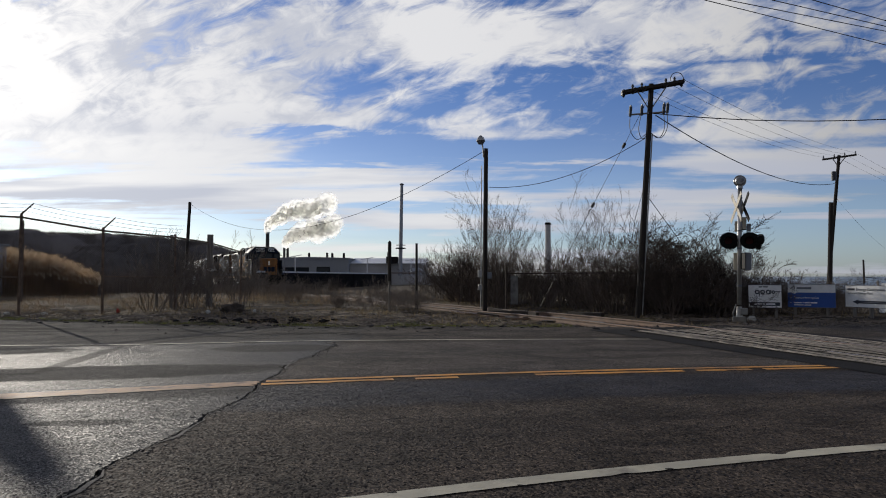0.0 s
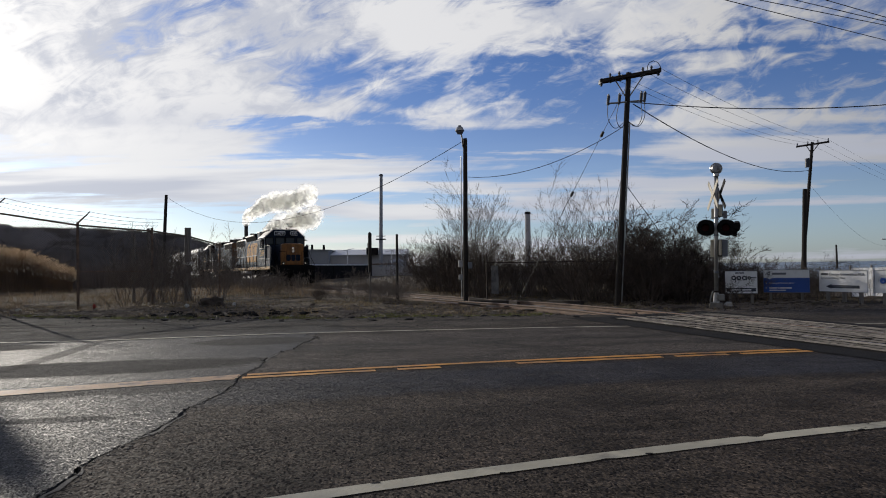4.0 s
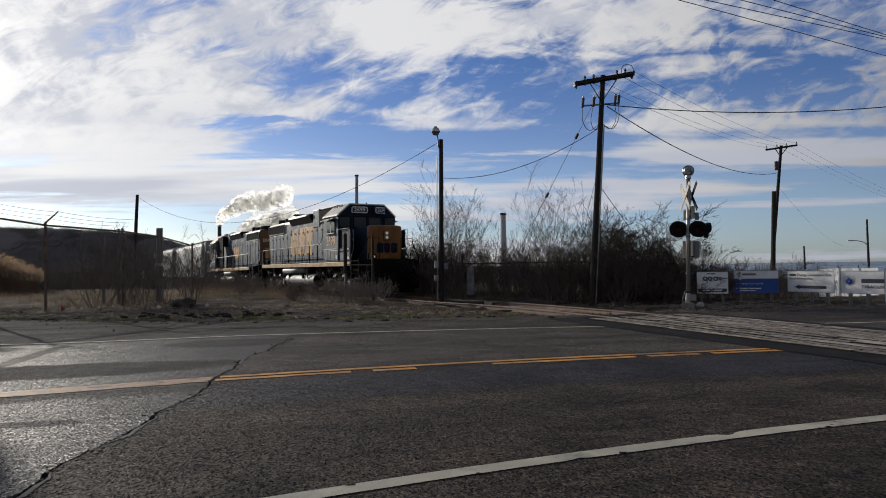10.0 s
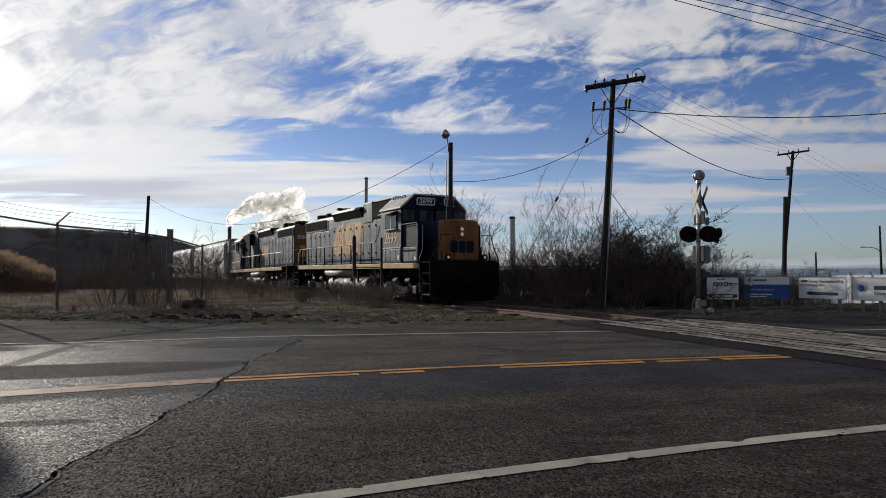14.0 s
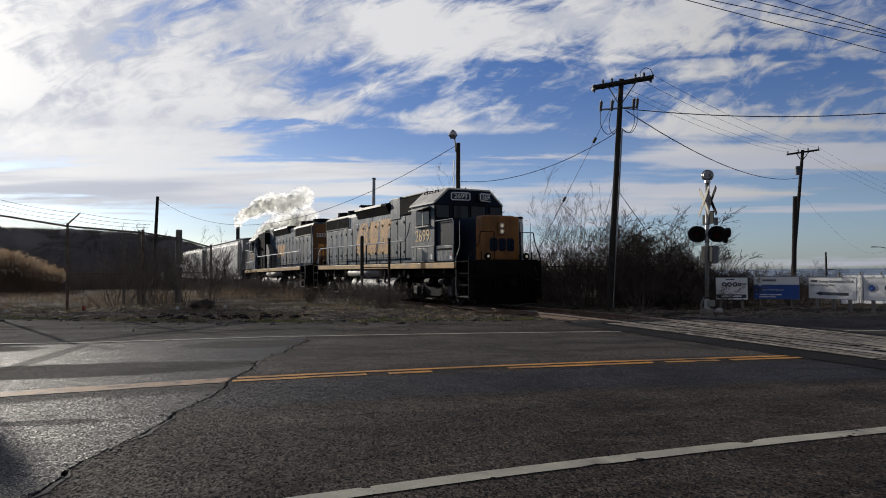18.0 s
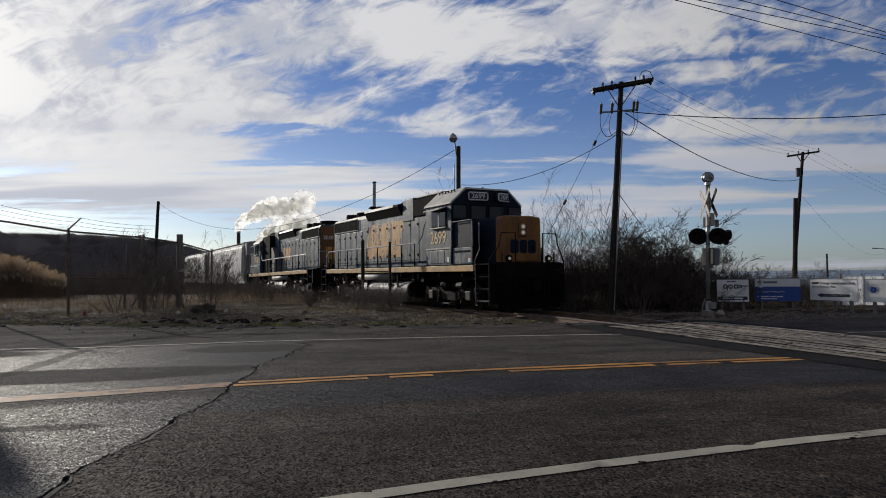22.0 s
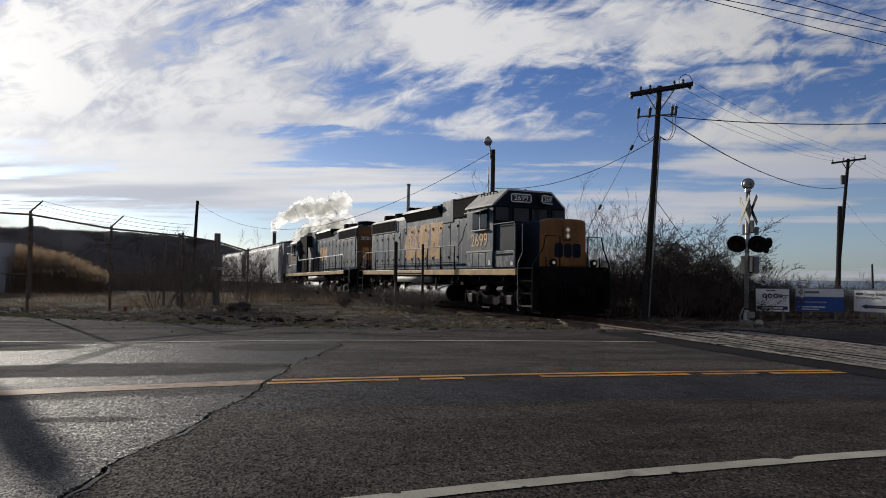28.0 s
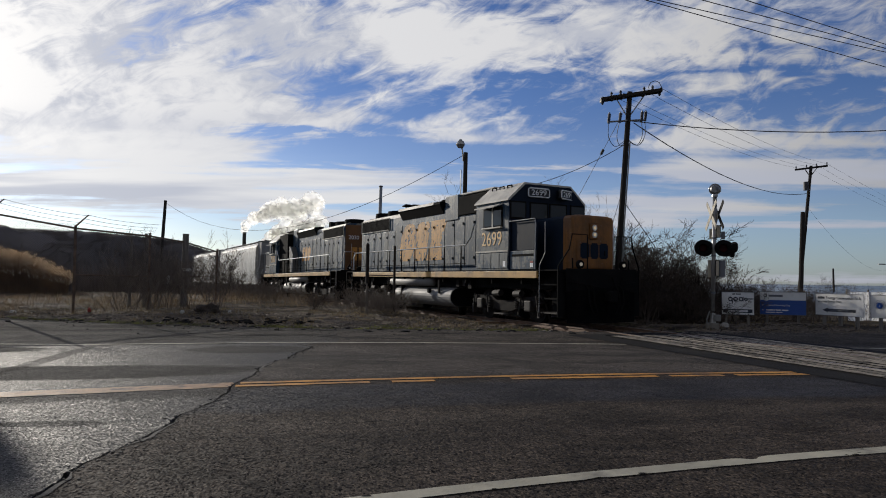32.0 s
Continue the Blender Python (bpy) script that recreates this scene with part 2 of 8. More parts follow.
def asphalt(name, base, rough, grain, tilt, lanes, blots=(), spec=0.3, fleck=0.5):
    """Worn asphalt: every stone has its own shade and tilt; wheel paths follow the centre line; worn blots and stains."""
    m = bpy.data.materials.new(name)
    m.use_nodes = True
    tr = Tree(m.node_tree)
    bsdf = tr.n("BsdfPrincipled")
    bsdf.inputs["Specular IOR Level"].default_value = spec
    vec = tr.n("TexCoord").outputs["Object"]
    xyz_ = tr.n("SeparateXYZ")
    tr.link(vec, xyz_.inputs[0])
    x, y = xyz_.outputs[0], xyz_.outputs[1]
    # distance across the road from its centre line, and along it
    across = tr.math("SUBTRACT", y, tr.math("ADD", tr.math("SUBTRACT", tr.math("MULTIPLY", x, 0.205), tr.math("MULTIPLY", tr.math("MULTIPLY", x, x), 0.0105)), 8.56))
    lane_co = tr.n("CombineXYZ")
    tr.link(tr.math("MULTIPLY", x, 0.16), lane_co.inputs[0])
    tr.link(across, lane_co.inputs[1])
    stones = tr.n("TexVoronoi", i_Scale=grain)
    mp_ = tr.n("Mapping")
    mp_.inputs["Scale"].default_value = (1, 0.65, 1)
    tr.link(vec, mp_.inputs[0])
    tr.link(mp_.outputs[0], stones.inputs["Vector"])
    grit = tr.n("TexNoise", i_Scale=grain * 1.7, i_Detail=2.0, i_Roughness=0.7)
    tr.link(vec, grit.inputs["Vector"])
    shade = tr.n("SeparateColor")
    tr.link(stones.outputs["Color"], shade.inputs[0])
    big = noise_on(tr, lane_co.outputs[0], 1.1, 6, 0.65, (1, 1, 1), (2, 3, 0), 0.5)
    mid = noise_on(tr, vec, 2.6, 6, 0.7, (0.7, 1, 1), (5, 1, 0))
    tiny = noise_on(tr, vec, 17.0, 4, 0.75, (0.6, 1, 1), (1, 8, 0))
    lo, hi = tuple(c * 0.65 for c in base), tuple(c * 1.4 for c in base)
    col = tr.mix(tr.smooth(big, 0.32, 0.7), lo, hi)
    col = tr.mix(tr.math("MULTIPLY", tr.smooth(mid, 0.4, 0.68), 0.45), col, lo)
    col = tr.mix(tr.math("MULTIPLY", tr.smooth(tiny, 0.5, 0.7), 0.3), col, tuple(c * 1.8 for c in base))
    wobble = tr.math("MULTIPLY", tr.math("SUBTRACT", mid, 0.5), 0.6)
    edge = tr.math("ADD", across, wobble)
    r = tr.math("ADD", tr.math("MULTIPLY", tr.math("SUBTRACT", big, 0.5), 0.3), rough)
    r = tr.math("ADD", r, tr.math("MULTIPLY", tr.math("SUBTRACT", shade.outputs[2], 0.5), 0.3))
    for lo_, hi_, soft, tone, amount, dr in lanes:
        k = tr.math("MULTIPLY", tr.smooth(edge, lo_ - soft, lo_ + soft), tr.math("SUBTRACT", 1.0, tr.smooth(edge, hi_ - soft, hi_ + soft)))
        col = tr.mix(tr.math("MULTIPLY", k, amount), col, tone)
        r = tr.math("ADD", r, tr.math("MULTIPLY", k, dr))
    for bx, by, rx, ry, deg, tone, amount, dr in blots:
        c_, s_ = math.cos(radians(deg)), math.sin(radians(deg))
        dx, dy = tr.math("SUBTRACT", x, bx), tr.math("SUBTRACT", y, by)
        u = tr.math("ADD", tr.math("MULTIPLY", dx, c_ / rx), tr.math("MULTIPLY", dy, s_ / rx))
        v = tr.math("ADD", tr.math("MULTIPLY", dx, -s_ / ry), tr.math("MULTIPLY", dy, c_ / ry))
        q = tr.math("ADD", tr.math("MULTIPLY", u, u), tr.math("MULTIPLY", v, v))
        q = tr.math("ADD", q, tr.math("MULTIPLY", wobble, 2.2))
        k = tr.math("SUBTRACT", 1.0, tr.smooth(q, 0.75, 1.2))
        col = tr.mix(tr.math("MULTIPLY", k, amount), col, tone)
        r = tr.math("ADD", r, tr.math("MULTIPLY", k, dr))
    # light and dark stones
    pale = tr.math("MULTIPLY", tr.smooth(shade.outputs[0], 0.72, 0.98), fleck)
    dark = tr.math("MULTIPLY", tr.smooth(shade.outputs[0], 0.38, 0.08), 0.75)
    gain = tr.math("ADD", tr.math("SUBTRACT", 1.0, dark), tr.math("MULTIPLY", pale, 2.2))
    grime = noise_on(tr, vec, 1.4, 7, 0.72, (0.55, 1.0, 1), (8, 6, 0), 0.6)
    gain = tr.math("MULTIPLY", gain, tr.math("ADD", tr.math("MULTIPLY", tr.smooth(grime, 0.34, 0.64), 0.75), 0.6))
    gain = tr.math("MULTIPLY", gain, tr.math("ADD", tr.math("MULTIPLY", grit.outputs["Fac"], 1.2), 0.4))
    mul = tr.n("VectorMath", operation="SCALE")
    tr.link(col, mul.inputs[0])
    tr.link(gain, mul.inputs["Scale"])
    tr.link(mul.outputs[0], bsdf.inputs["Base Color"])
    tr.link(tr.math("MAXIMUM", r, 0.25, True), bsdf.inputs["Roughness"])
    nrm = tr.n("CombineXYZ")
    gsep = tr.n("SeparateColor")
    tr.link(grit.outputs["Color"], gsep.inputs[0])
    for i in (0, 1):
        a = tr.math("MULTIPLY", tr.math("SUBTRACT", shade.outputs[i + 1], 0.5), tilt)
        b = tr.math("MULTIPLY", tr.math("SUBTRACT", gsep.outputs[i], 0.5), tilt * 1.5)
        tr.link(tr.math("ADD", a, b), nrm.inputs[i])
    nrm.inputs[2].default_value = 1.0
    unit = tr.n("VectorMath", operation="NORMALIZE")
    tr.link(nrm.outputs[0], unit.inputs[0])
    tr.link(unit.outputs[0], bsdf.inputs["Normal"])
    tr.link(bsdf.outputs[0], tr.n("OutputMaterial").inputs[0])
    return m


def blade(name, base, var=0.35, scale=0.9, dark=None):
    """Dry grass and reed: thin, lets the light through."""
    m = bpy.data.materials.new(name)
    m.use_nodes = True
    tr = Tree(m.node_tree)
    vec = tr.n("TexCoord").outputs["Object"]
    k = noise_on(tr, vec, scale, 5, 0.6)
    col = tr.mix(tr.smooth(k, 0.3, 0.7), tuple(c * (1 - var) for c in base), tuple(c * (1 + var) for c in base))
    if dark:
        col = tr.mix(tr.math("MULTIPLY", tr.smooth(noise_on(tr, vec, scale * 2.3, 4, 0.6, (1, 1, 1), (4, 4, 4)), 0.5, 0.68), 0.5), col, dark)
    d, tl, mx = tr.n("BsdfDiffuse"), tr.n("BsdfTranslucent"), tr.n("MixShader")
    mx.inputs[0].default_value = 0.5
    tr.link(col, d.inputs[0])
    tr.link(col, tl.inputs[0])
    tr.link(d.outputs[0], mx.inputs[1])
    tr.link(tl.outputs[0], mx.inputs[2])
    tr.link(mx.outputs[0], tr.n("OutputMaterial").inputs[0])
    return m


def earth(name):
    """Verge: dark dirt and cinders, pale dead grass, a little moss near the road."""
    m = bpy.data.materials.new(name)
    m.use_nodes = True
    tr = Tree(m.node_tree)
    bsdf = tr.n("BsdfPrincipled", i_Roughness=0.95)
    bsdf.inputs["Specular IOR Level"].default_value = 0.1
    vec = tr.n("TexCoord").outputs["Object"]
    a = noise_on(tr, vec, 0.35, 6, 0.65, (1, 1.6, 1))
    b = noise_on(tr, vec, 2.4, 6, 0.65, (1, 1.5, 1), (3, 1, 0))
    c = noise_on(tr, vec, 14.0, 4, 0.7)
    g = noise_on(tr, vec, 0.8, 5, 0.6, (1, 2, 1), (9, 2, 0))
    col = tr.mix(tr.smooth(a, 0.38, 0.62), (0.036, 0.029, 0.022), (0.175, 0.136, 0.094))
    col = tr.mix(tr.math("MULTIPLY", tr.smooth(b, 0.47, 0.63), 0.75), col, (0.011, 0.009, 0.0075))
    col = tr.mix(tr.math("MULTIPLY", tr.smooth(g, 0.54, 0.66), 0.6), col, (0.075, 0.08, 0.03))
    col = tr.mix(tr.math("MULTIPLY", tr.smooth(c, 0.55, 0.70), 0.5), col, (0.19, 0.155, 0.11))
    tr.link(col, bsdf.inputs["Base Color"])
    bp = tr.n("Bump", i_Strength=0.9, i_Distance=0.05)
    tr.link(tr.math("ADD", b, tr.math("MULTIPLY", c, 0.5)), bp.inputs["Height"])
    tr.link(bp.outputs[0], bsdf.inputs["Normal"])
    tr.link(bsdf.outputs[0], tr.n("OutputMaterial").inputs[0])
    return m


def glass_pane(name, tint=(0.02, 0.025, 0.03)):
    m = bpy.data.materials.new(name)
    m.use_nodes = True
    tr = Tree(m.node_tree)
    bsdf = tr.n("BsdfPrincipled", i_Roughness=0.08)
    bsdf.inputs["Specular IOR Level"].default_value = 0.25
    bsdf.inputs["Base Color"].default_value = (*tint, 1)
    tr.link(bsdf.outputs[0], tr.n("OutputMaterial").inputs[0])
    return m


def lit(name, color, strength):
    m = bpy.data.materials.new(name)
    m.use_nodes = True
    tr = Tree(m.node_tree)
    em = tr.n("Emission", i_Strength=strength)
    em.inputs[0].default_value = (*color, 1)
    tr.link(em.outputs[0], tr.n("OutputMaterial").inputs[0])
    return m


def weathered(name, base, second, rough=0.5, spec=0.4, patchy=(0.44, 0.56), each=0.0):
    """Old railway paint: faded patches of a second tone, rain streaks, chips and grime."""
    m = bpy.data.materials.new(name)
    m.use_nodes = True
    tr = Tree(m.node_tree)
    bsdf = tr.n("BsdfPrincipled")
    bsdf.inputs["Specular IOR Level"].default_value = spec
    vec = tr.n("TexCoord").outputs["Object"]
    a = noise_on(tr, vec, 0.95, 7, 0.68, (1, 1, 0.8), (1, 3, 2))
    streaks = noise_on(tr, vec, 2.6, 5, 0.62, (2.2, 2.2, 0.22), (4, 0, 1))
    chips = noise_on(tr, vec, 9.0, 5, 0.7, (1, 1, 1), (0, 5, 3))
    fine_ = noise_on(tr, vec, 34.0, 3, 0.6)
    col = tr.mix(tr.smooth(a, *patchy), base, second)
    col = tr.mix(tr.math("MULTIPLY", tr.smooth(streaks, 0.52, 0.66), 0.55), col, tuple(c * 0.4 for c in base))
    col = tr.mix(tr.math("MULTIPLY", tr.smooth(streaks, 0.44, 0.34), 0.4), col, tuple(min(1, c * 1.55) for c in base))
    col = tr.mix(tr.math("MULTIPLY", tr.smooth(chips, 0.62, 0.70), 0.7), col, (0.22, 0.20, 0.17))
    col = tr.mix(tr.math("MULTIPLY", tr.smooth(chips, 0.38, 0.30), 0.7), col, (0.020, 0.016, 0.013))
    col = tr.mix(tr.math("MULTIPLY", tr.smooth(fine_, 0.5, 0.75), 0.25), col, tuple(c * 0.5 for c in base))
    if each:
        tone = tr.n("VectorMath", operation="SCALE")
        tr.link(col, tone.inputs[0])
        tr.link(tr.math("ADD", tr.math("MULTIPLY", tr.n("ObjectInfo").outputs["Random"], each * 2), 1 - each), tone.inputs["Scale"])
        col = tone.outputs[0]
    tr.link(col, bsdf.inputs["Base Color"])
    tr.link(tr.math("ADD", tr.math("MULTIPLY", tr.math("SUBTRACT", a, 0.5), 0.6), rough, True), bsdf.inputs["Roughness"])
    bp = tr.n("Bump", i_Strength=0.12, i_Distance=0.02)
    tr.link(tr.math("ADD", chips, tr.math("MULTIPLY", fine_, 0.3)), bp.inputs["Height"])
    tr.link(bp.outputs[0], bsdf.inputs["Normal"])
    tr.link(bsdf.outputs[0], tr.n("OutputMaterial").inputs[0])
    return m


def vapour(name):
    """White steam: thin veils that let the light through and fray at their rims."""
    m = bpy.data.materials.new(name)
    m.use_nodes = True
    tr = Tree(m.node_tree)
    tl, df, see = tr.n("BsdfTranslucent"), tr.n("BsdfGlass", distribution="MULTI_GGX", i_IOR=1.55, i_Roughness=0.9), tr.n("BsdfTransparent")
    for b in (tl, df):
        b.inputs[0].default_value = (1.0, 1.0, 0.99, 1)
    body, mx = tr.n("MixShader"), tr.n("MixShader")
    body.inputs[0].default_value = 0.6
    tr.link(tl.outputs[0], body.inputs[1])
    tr.link(df.outputs[0], body.inputs[2])
    # droplets have no surface: the form tells only half
    soft_n, unit = tr.n("VectorMath", operation="ADD"), tr.n("VectorMath", operation="NORMALIZE")
    tr.link(tr.n("NewGeometry").outputs["Normal"], soft_n.inputs[0])
    soft_n.inputs[1].default_value = (0.0, -1.3, 0.0)
    tr.link(soft_n.outputs[0], unit.inputs[0])
    for b in (tl, df):
        tr.link(unit.outputs[0], b.inputs["Normal"])
    vec = tr.n("TexCoord").outputs["Object"]
    p = tr.n("SeparateXYZ")
    tr.link(vec, p.inputs[0])
    rad = tr.math("SQRT", tr.math("ADD", tr.math("MULTIPLY", p.outputs[0], p.outputs[0]), tr.math("MULTIPLY", p.outputs[2], p.outputs[2])))
    fray = noise_on(tr, vec, 2.2, 7, 0.68)
    rad = tr.math("ADD", rad, tr.math("MULTIPLY", tr.math("SUBTRACT", fray, 0.5), 1.0))
    thin = tr.math("ADD", tr.math("MULTIPLY", tr.smooth(rad, 0.72, 1.0), 0.74), 0.26)
    tr.link(thin, mx.inputs[0])
    tr.link(body.outputs[0], mx.inputs[1])
    tr.link(see.outputs[0], mx.inputs[2])
    tr.link(mx.outputs[0], tr.n("OutputMaterial").inputs[0])
    return m


M = {}
M["earth"] = earth("earth")
DULL, DIRTY = (0.028, 0.026, 0.023), (0.021, 0.0175, 0.014)
M["old_asphalt"] = asphalt("old_asphalt", (0.043, 0.039, 0.035), 0.64, 105.0, 0.85, ((5.6, 30, 0.5, (0.034, 0.030, 0.026), 0.75, 0.3), (-0.75, -0.3, 0.12, DULL, 0.7, 0.2)),
                           ((-4.7, 8.95, 2.7, 0.66, 11, DULL, 0.9, 0.32), (-7.6, 8.2, 2.2, 0.35, 14, DULL, 0.7, 0.25), (-3.0, 11.95, 1.1, 0.6, 8, DULL, 0.85, 0.3), (-8.3, 11.3, 1.9, 0.6, 8, DULL, 0.85, 0.3),
                            (-3.2, 5.9, 0.5, 0.12, 5, DULL, 0.7, 0.2), (-9.5, 8.6, 1.6, 0.35, 10, DULL, 0.6, 0.2),
                            (-6.0, 17.0, 2.6, 0.6, 3, (0.016, 0.013, 0.010), 0.9, 0.3), (-10.5, 16.2, 1.8, 0.3, -4, (0.016, 0.013, 0.010), 0.8, 0.3), (-3.4, 15.4, 1.5, 0.35, 2, (0.06, 0.05, 0.04), 0.6, 0.2),
                            (-8.0, 14.8, 2.2, 0.25, 4, (0.05, 0.043, 0.036), 0.6, 0.0), (-13.0, 17.5, 2.5, 0.5, -8, (0.016, 0.013, 0.010), 0.85, 0.3),
                            (-9.2, 15.5, 2.4, 0.14, 3, (0.014, 0.012, 0.010), 0.9, 0.2), (-12.0, 14.4, 2.0, 0.12, -2, (0.014, 0.012, 0.010), 0.9, 0.2), (-4.8, 14.2, 1.6, 0.12, 7, (0.014, 0.012, 0.010), 0.9, 0.2),
                            (-6.6, 15.9, 1.2, 0.16, -6, (0.014, 0.012, 0.010), 0.9, 0.2), (-3.0, 16.3, 1.1, 0.2, 4, (0.014, 0.012, 0.010), 0.9, 0.2), (-5.1, 14.3, 2.4, 0.12, 71, DIRTY, 0.5, 0.15), (-5.7, 10.5, 1.8, 0.15, 97.5, DIRTY, 0.5, 0.15)), 0.15, 0.6)
M["new_asphalt"] = asphalt("new_asphalt", (0.044, 0.034, 0.026), 0.85, 84.0, 0.75,
                           ((-1.75, -0.28, 0.18, (0.028, 0.026, 0.027), 0.85, -0.18), (-2.6, -1.95, 0.3, (0.062, 0.049, 0.037), 0.7, 0.0),
                            (0.3, 4.6, 0.35, (0.084, 0.072, 0.060), 0.75, 0.0), (2.3, 3.0, 0.25, (0.040, 0.035, 0.030), 0.5, 0.0), (5.3, 30, 0.3, (0.074, 0.063, 0.052), 0.7, 0.1)), (), 0.1, 0.5)
M["mortar"] = surface("mortar", (0.085, 0.076, 0.066), 0.9, 0, 0.35, 6, 40, 0.6, (0.05, 0.045, 0.04), 0.7)
M["pale_line"] = surface("pale_line", (0.40, 0.235, 0.115), 0.7, 0, 0.25, 5.0, 60, 0.5, (0.07, 0.055, 0.045), 0.85)
M["tar"] = surface("tar", (0.014, 0.013, 0.013), 0.9, 0, 0.4, 1.0, 60, 0.5, (0.03, 0.026, 0.022), 0.5, (1, 1, 1), 0.1)
M["white_line"] = surface("white_line", (0.44, 0.40, 0.295), 0.7, 0, 0.18, 2.5, 60, 0.5, (0.10, 0.09, 0.075), 0.75)
M["yellow_line"] = surface("yellow_line", (0.56, 0.25, 0.03), 0.65, 0, 0.2, 2.0, 60, 0.5, (0.10, 0.06, 0.03), 0.75)
M["plank"] = surface("plank", (0.29, 0.25, 0.195), 0.9, 0, 0.6, 3.0, 14, 0.8, (0.04, 0.033, 0.027), 0.95, (3.2, 0.45, 1), 0.2, 0.3)
M["rail"] = surface("rail", (0.14, 0.085, 0.055), 0.6, 0.25, 0.3, 4, 40, 0.3)
M["rail_top"] = surface("rail_top", (0.30, 0.26, 0.23), 0.45, 0.7, 0.2, 4, 40, 0.1)
M["tie"] = surface("tie", (0.040, 0.031, 0.024), 0.95, 0, 0.35, 3, 30, 0.6)
M["gravel"] = surface("gravel", (0.13, 0.115, 0.098), 0.95, 0, 0.5, 6, 30, 0.8)
M["pole_wood"] = surface("pole_wood", (0.021, 0.016, 0.012), 0.9, 0, 0.35, 2.0, 40, 0.5, (0.03, 0.024, 0.02), 0.5, (6, 6, 0.5))
M["grey_wood"] = surface("grey_wood", (0.20, 0.18, 0.155), 0.9, 0, 0.3, 2.0, 40, 0.5, (0.07, 0.06, 0.05), 0.5, (6, 6, 0.5))
M["concrete"] = surface("concrete", (0.34, 0.32, 0.28), 0.9, 0, 0.25, 3, 40, 0.5, (0.12, 0.11, 0.09), 0.5)
M["galv"] = surface("galv", (0.30, 0.30, 0.30), 0.45, 0.7, 0.2, 5, 40, 0.1, (0.2, 0.17, 0.13), 0.4)
M["rust"] = surface("rust", (0.17, 0.115, 0.08), 0.85, 0.1, 0.4, 6, 50, 0.3, (0.05, 0.035, 0.03), 0.5)
M["mast_rust"] = surface("mast_rust", (0.06, 0.042, 0.032), 0.85, 0.1, 0.4, 6, 50, 0.3)
M["fence_wire"] = surface("fence_wire", (0.085, 0.072, 0.06), 0.7, 0.2, 0.3, 6, 50, 0.0)
M["cable"] = surface("cable", (0.025, 0.025, 0.027), 0.6, 0, 0.2, 3, 20, 0.0)
M["black"] = surface("black", (0.018, 0.018, 0.019), 0.55, 0, 0.3, 3, 40, 0.15, (0.05, 0.045, 0.04), 0.4)
M["signal_black"] = surface("signal_black", (0.004, 0.004, 0.004), 0.7, 0, 0.2, 3, 40, 0.1, None, 0, (1, 1, 1), 0.15)
M["signal_box"] = surface("signal_box", (0.22, 0.215, 0.195), 0.55, 0.1, 0.2, 3, 40, 0.1, (0.12, 0.105, 0.085), 0.5)
M["white_paint"] = surface("white_paint", (0.78, 0.78, 0.77), 0.5, 0, 0.08, 2, 40, 0.05, (0.5, 0.48, 0.44), 0.35)
M["white_sheet"] = blade("white_sheet", (0.80, 0.80, 0.80), 0.05, 0.8)
M["sign_blue"] = surface("sign_blue", (0.018, 0.075, 0.32), 0.45, 0, 0.12, 2, 40, 0.05)
M["ink"] = surface("ink", (0.03, 0.035, 0.05), 0.5, 0, 0.1, 2, 40, 0.0)
M["ink_grey"] = surface("ink_grey", (0.14, 0.15, 0.17), 0.5, 0, 0.1, 2, 40, 0.0)
M["twig"] = surface("twig", (0.14, 0.112, 0.092), 0.9, 0, 0.4, 0.6, 20, 0.0, None, 0, (1, 1, 1), 0.2, 0.3)
M["twig_dark"] = surface("twig_dark", (0.088, 0.068, 0.056), 0.9, 0, 0.4, 0.6, 20, 0.0, None, 0, (1, 1, 1), 0.2, 0.3)
M["twig_pale"] = surface("twig_pale", (0.185, 0.152, 0.124), 0.85, 0, 0.35, 0.6, 20, 0.0, None, 0, (1, 1, 1), 0.3, 0.25)
M["torn_sheet"] = surface("torn_sheet", (0.13, 0.125, 0.115), 0.6, 0, 0.3, 4, 40, 0.2, (0.05, 0.045, 0.04), 0.9)
M["clay"] = surface("clay", (0.070, 0.054, 0.041), 0.95, 0, 0.5, 6, 30, 0.9, (0.012, 0.010, 0.009), 0.6)
M["straw"] = blade("straw", (0.24, 0.175, 0.115), 0.35, 0.7, (0.09, 0.06, 0.04))
M["reed"] = blade("reed", (0.27, 0.16, 0.08), 0.3, 0.7, (0.14, 0.09, 0.06))
M["plume"] = blade("plume", (0.70, 0.58, 0.42), 0.25, 1.2)
M["dead_grass"] = blade("dead_grass", (0.21, 0.160, 0.090), 0.4, 0.5, (0.045, 0.042, 0.022))
M["moss"] = blade("moss", (0.14, 0.15, 0.05), 0.4, 0.8, (0.05, 0.045, 0.03))
M["wood_far"] = surface("wood_far", (0.150, 0.130, 0.118), 0.95, 0, 0.4, 0.05, 0.6, 0.5, (0.12, 0.11, 0.11), 0.5)
M["far_grey"] = surface("far_grey", (0.27, 0.28, 0.295), 0.8, 0, 0.12, 0.05, 1.0, 0.0)
M["far_tan"] = surface("far_tan", (0.44, 0.425, 0.42), 0.8, 0, 0.12, 0.05, 1.0, 0.0)
M["far_white"] = surface("far_white", (0.62, 0.63, 0.65), 0.6, 0, 0.1, 0.1, 1.0, 0.0)
M["far_dark"] = surface("far_dark", (0.014, 0.013, 0.014), 1.0, 0, 0.4, 0.3, 2.0, 0.2, (0.035, 0.03, 0.028), 0.4, (1, 1, 1), 0.05)
M["stack_steel"] = surface("stack_steel", (0.30, 0.31, 0.33), 0.45, 0.5, 0.15, 0.2, 2.0, 0.0)
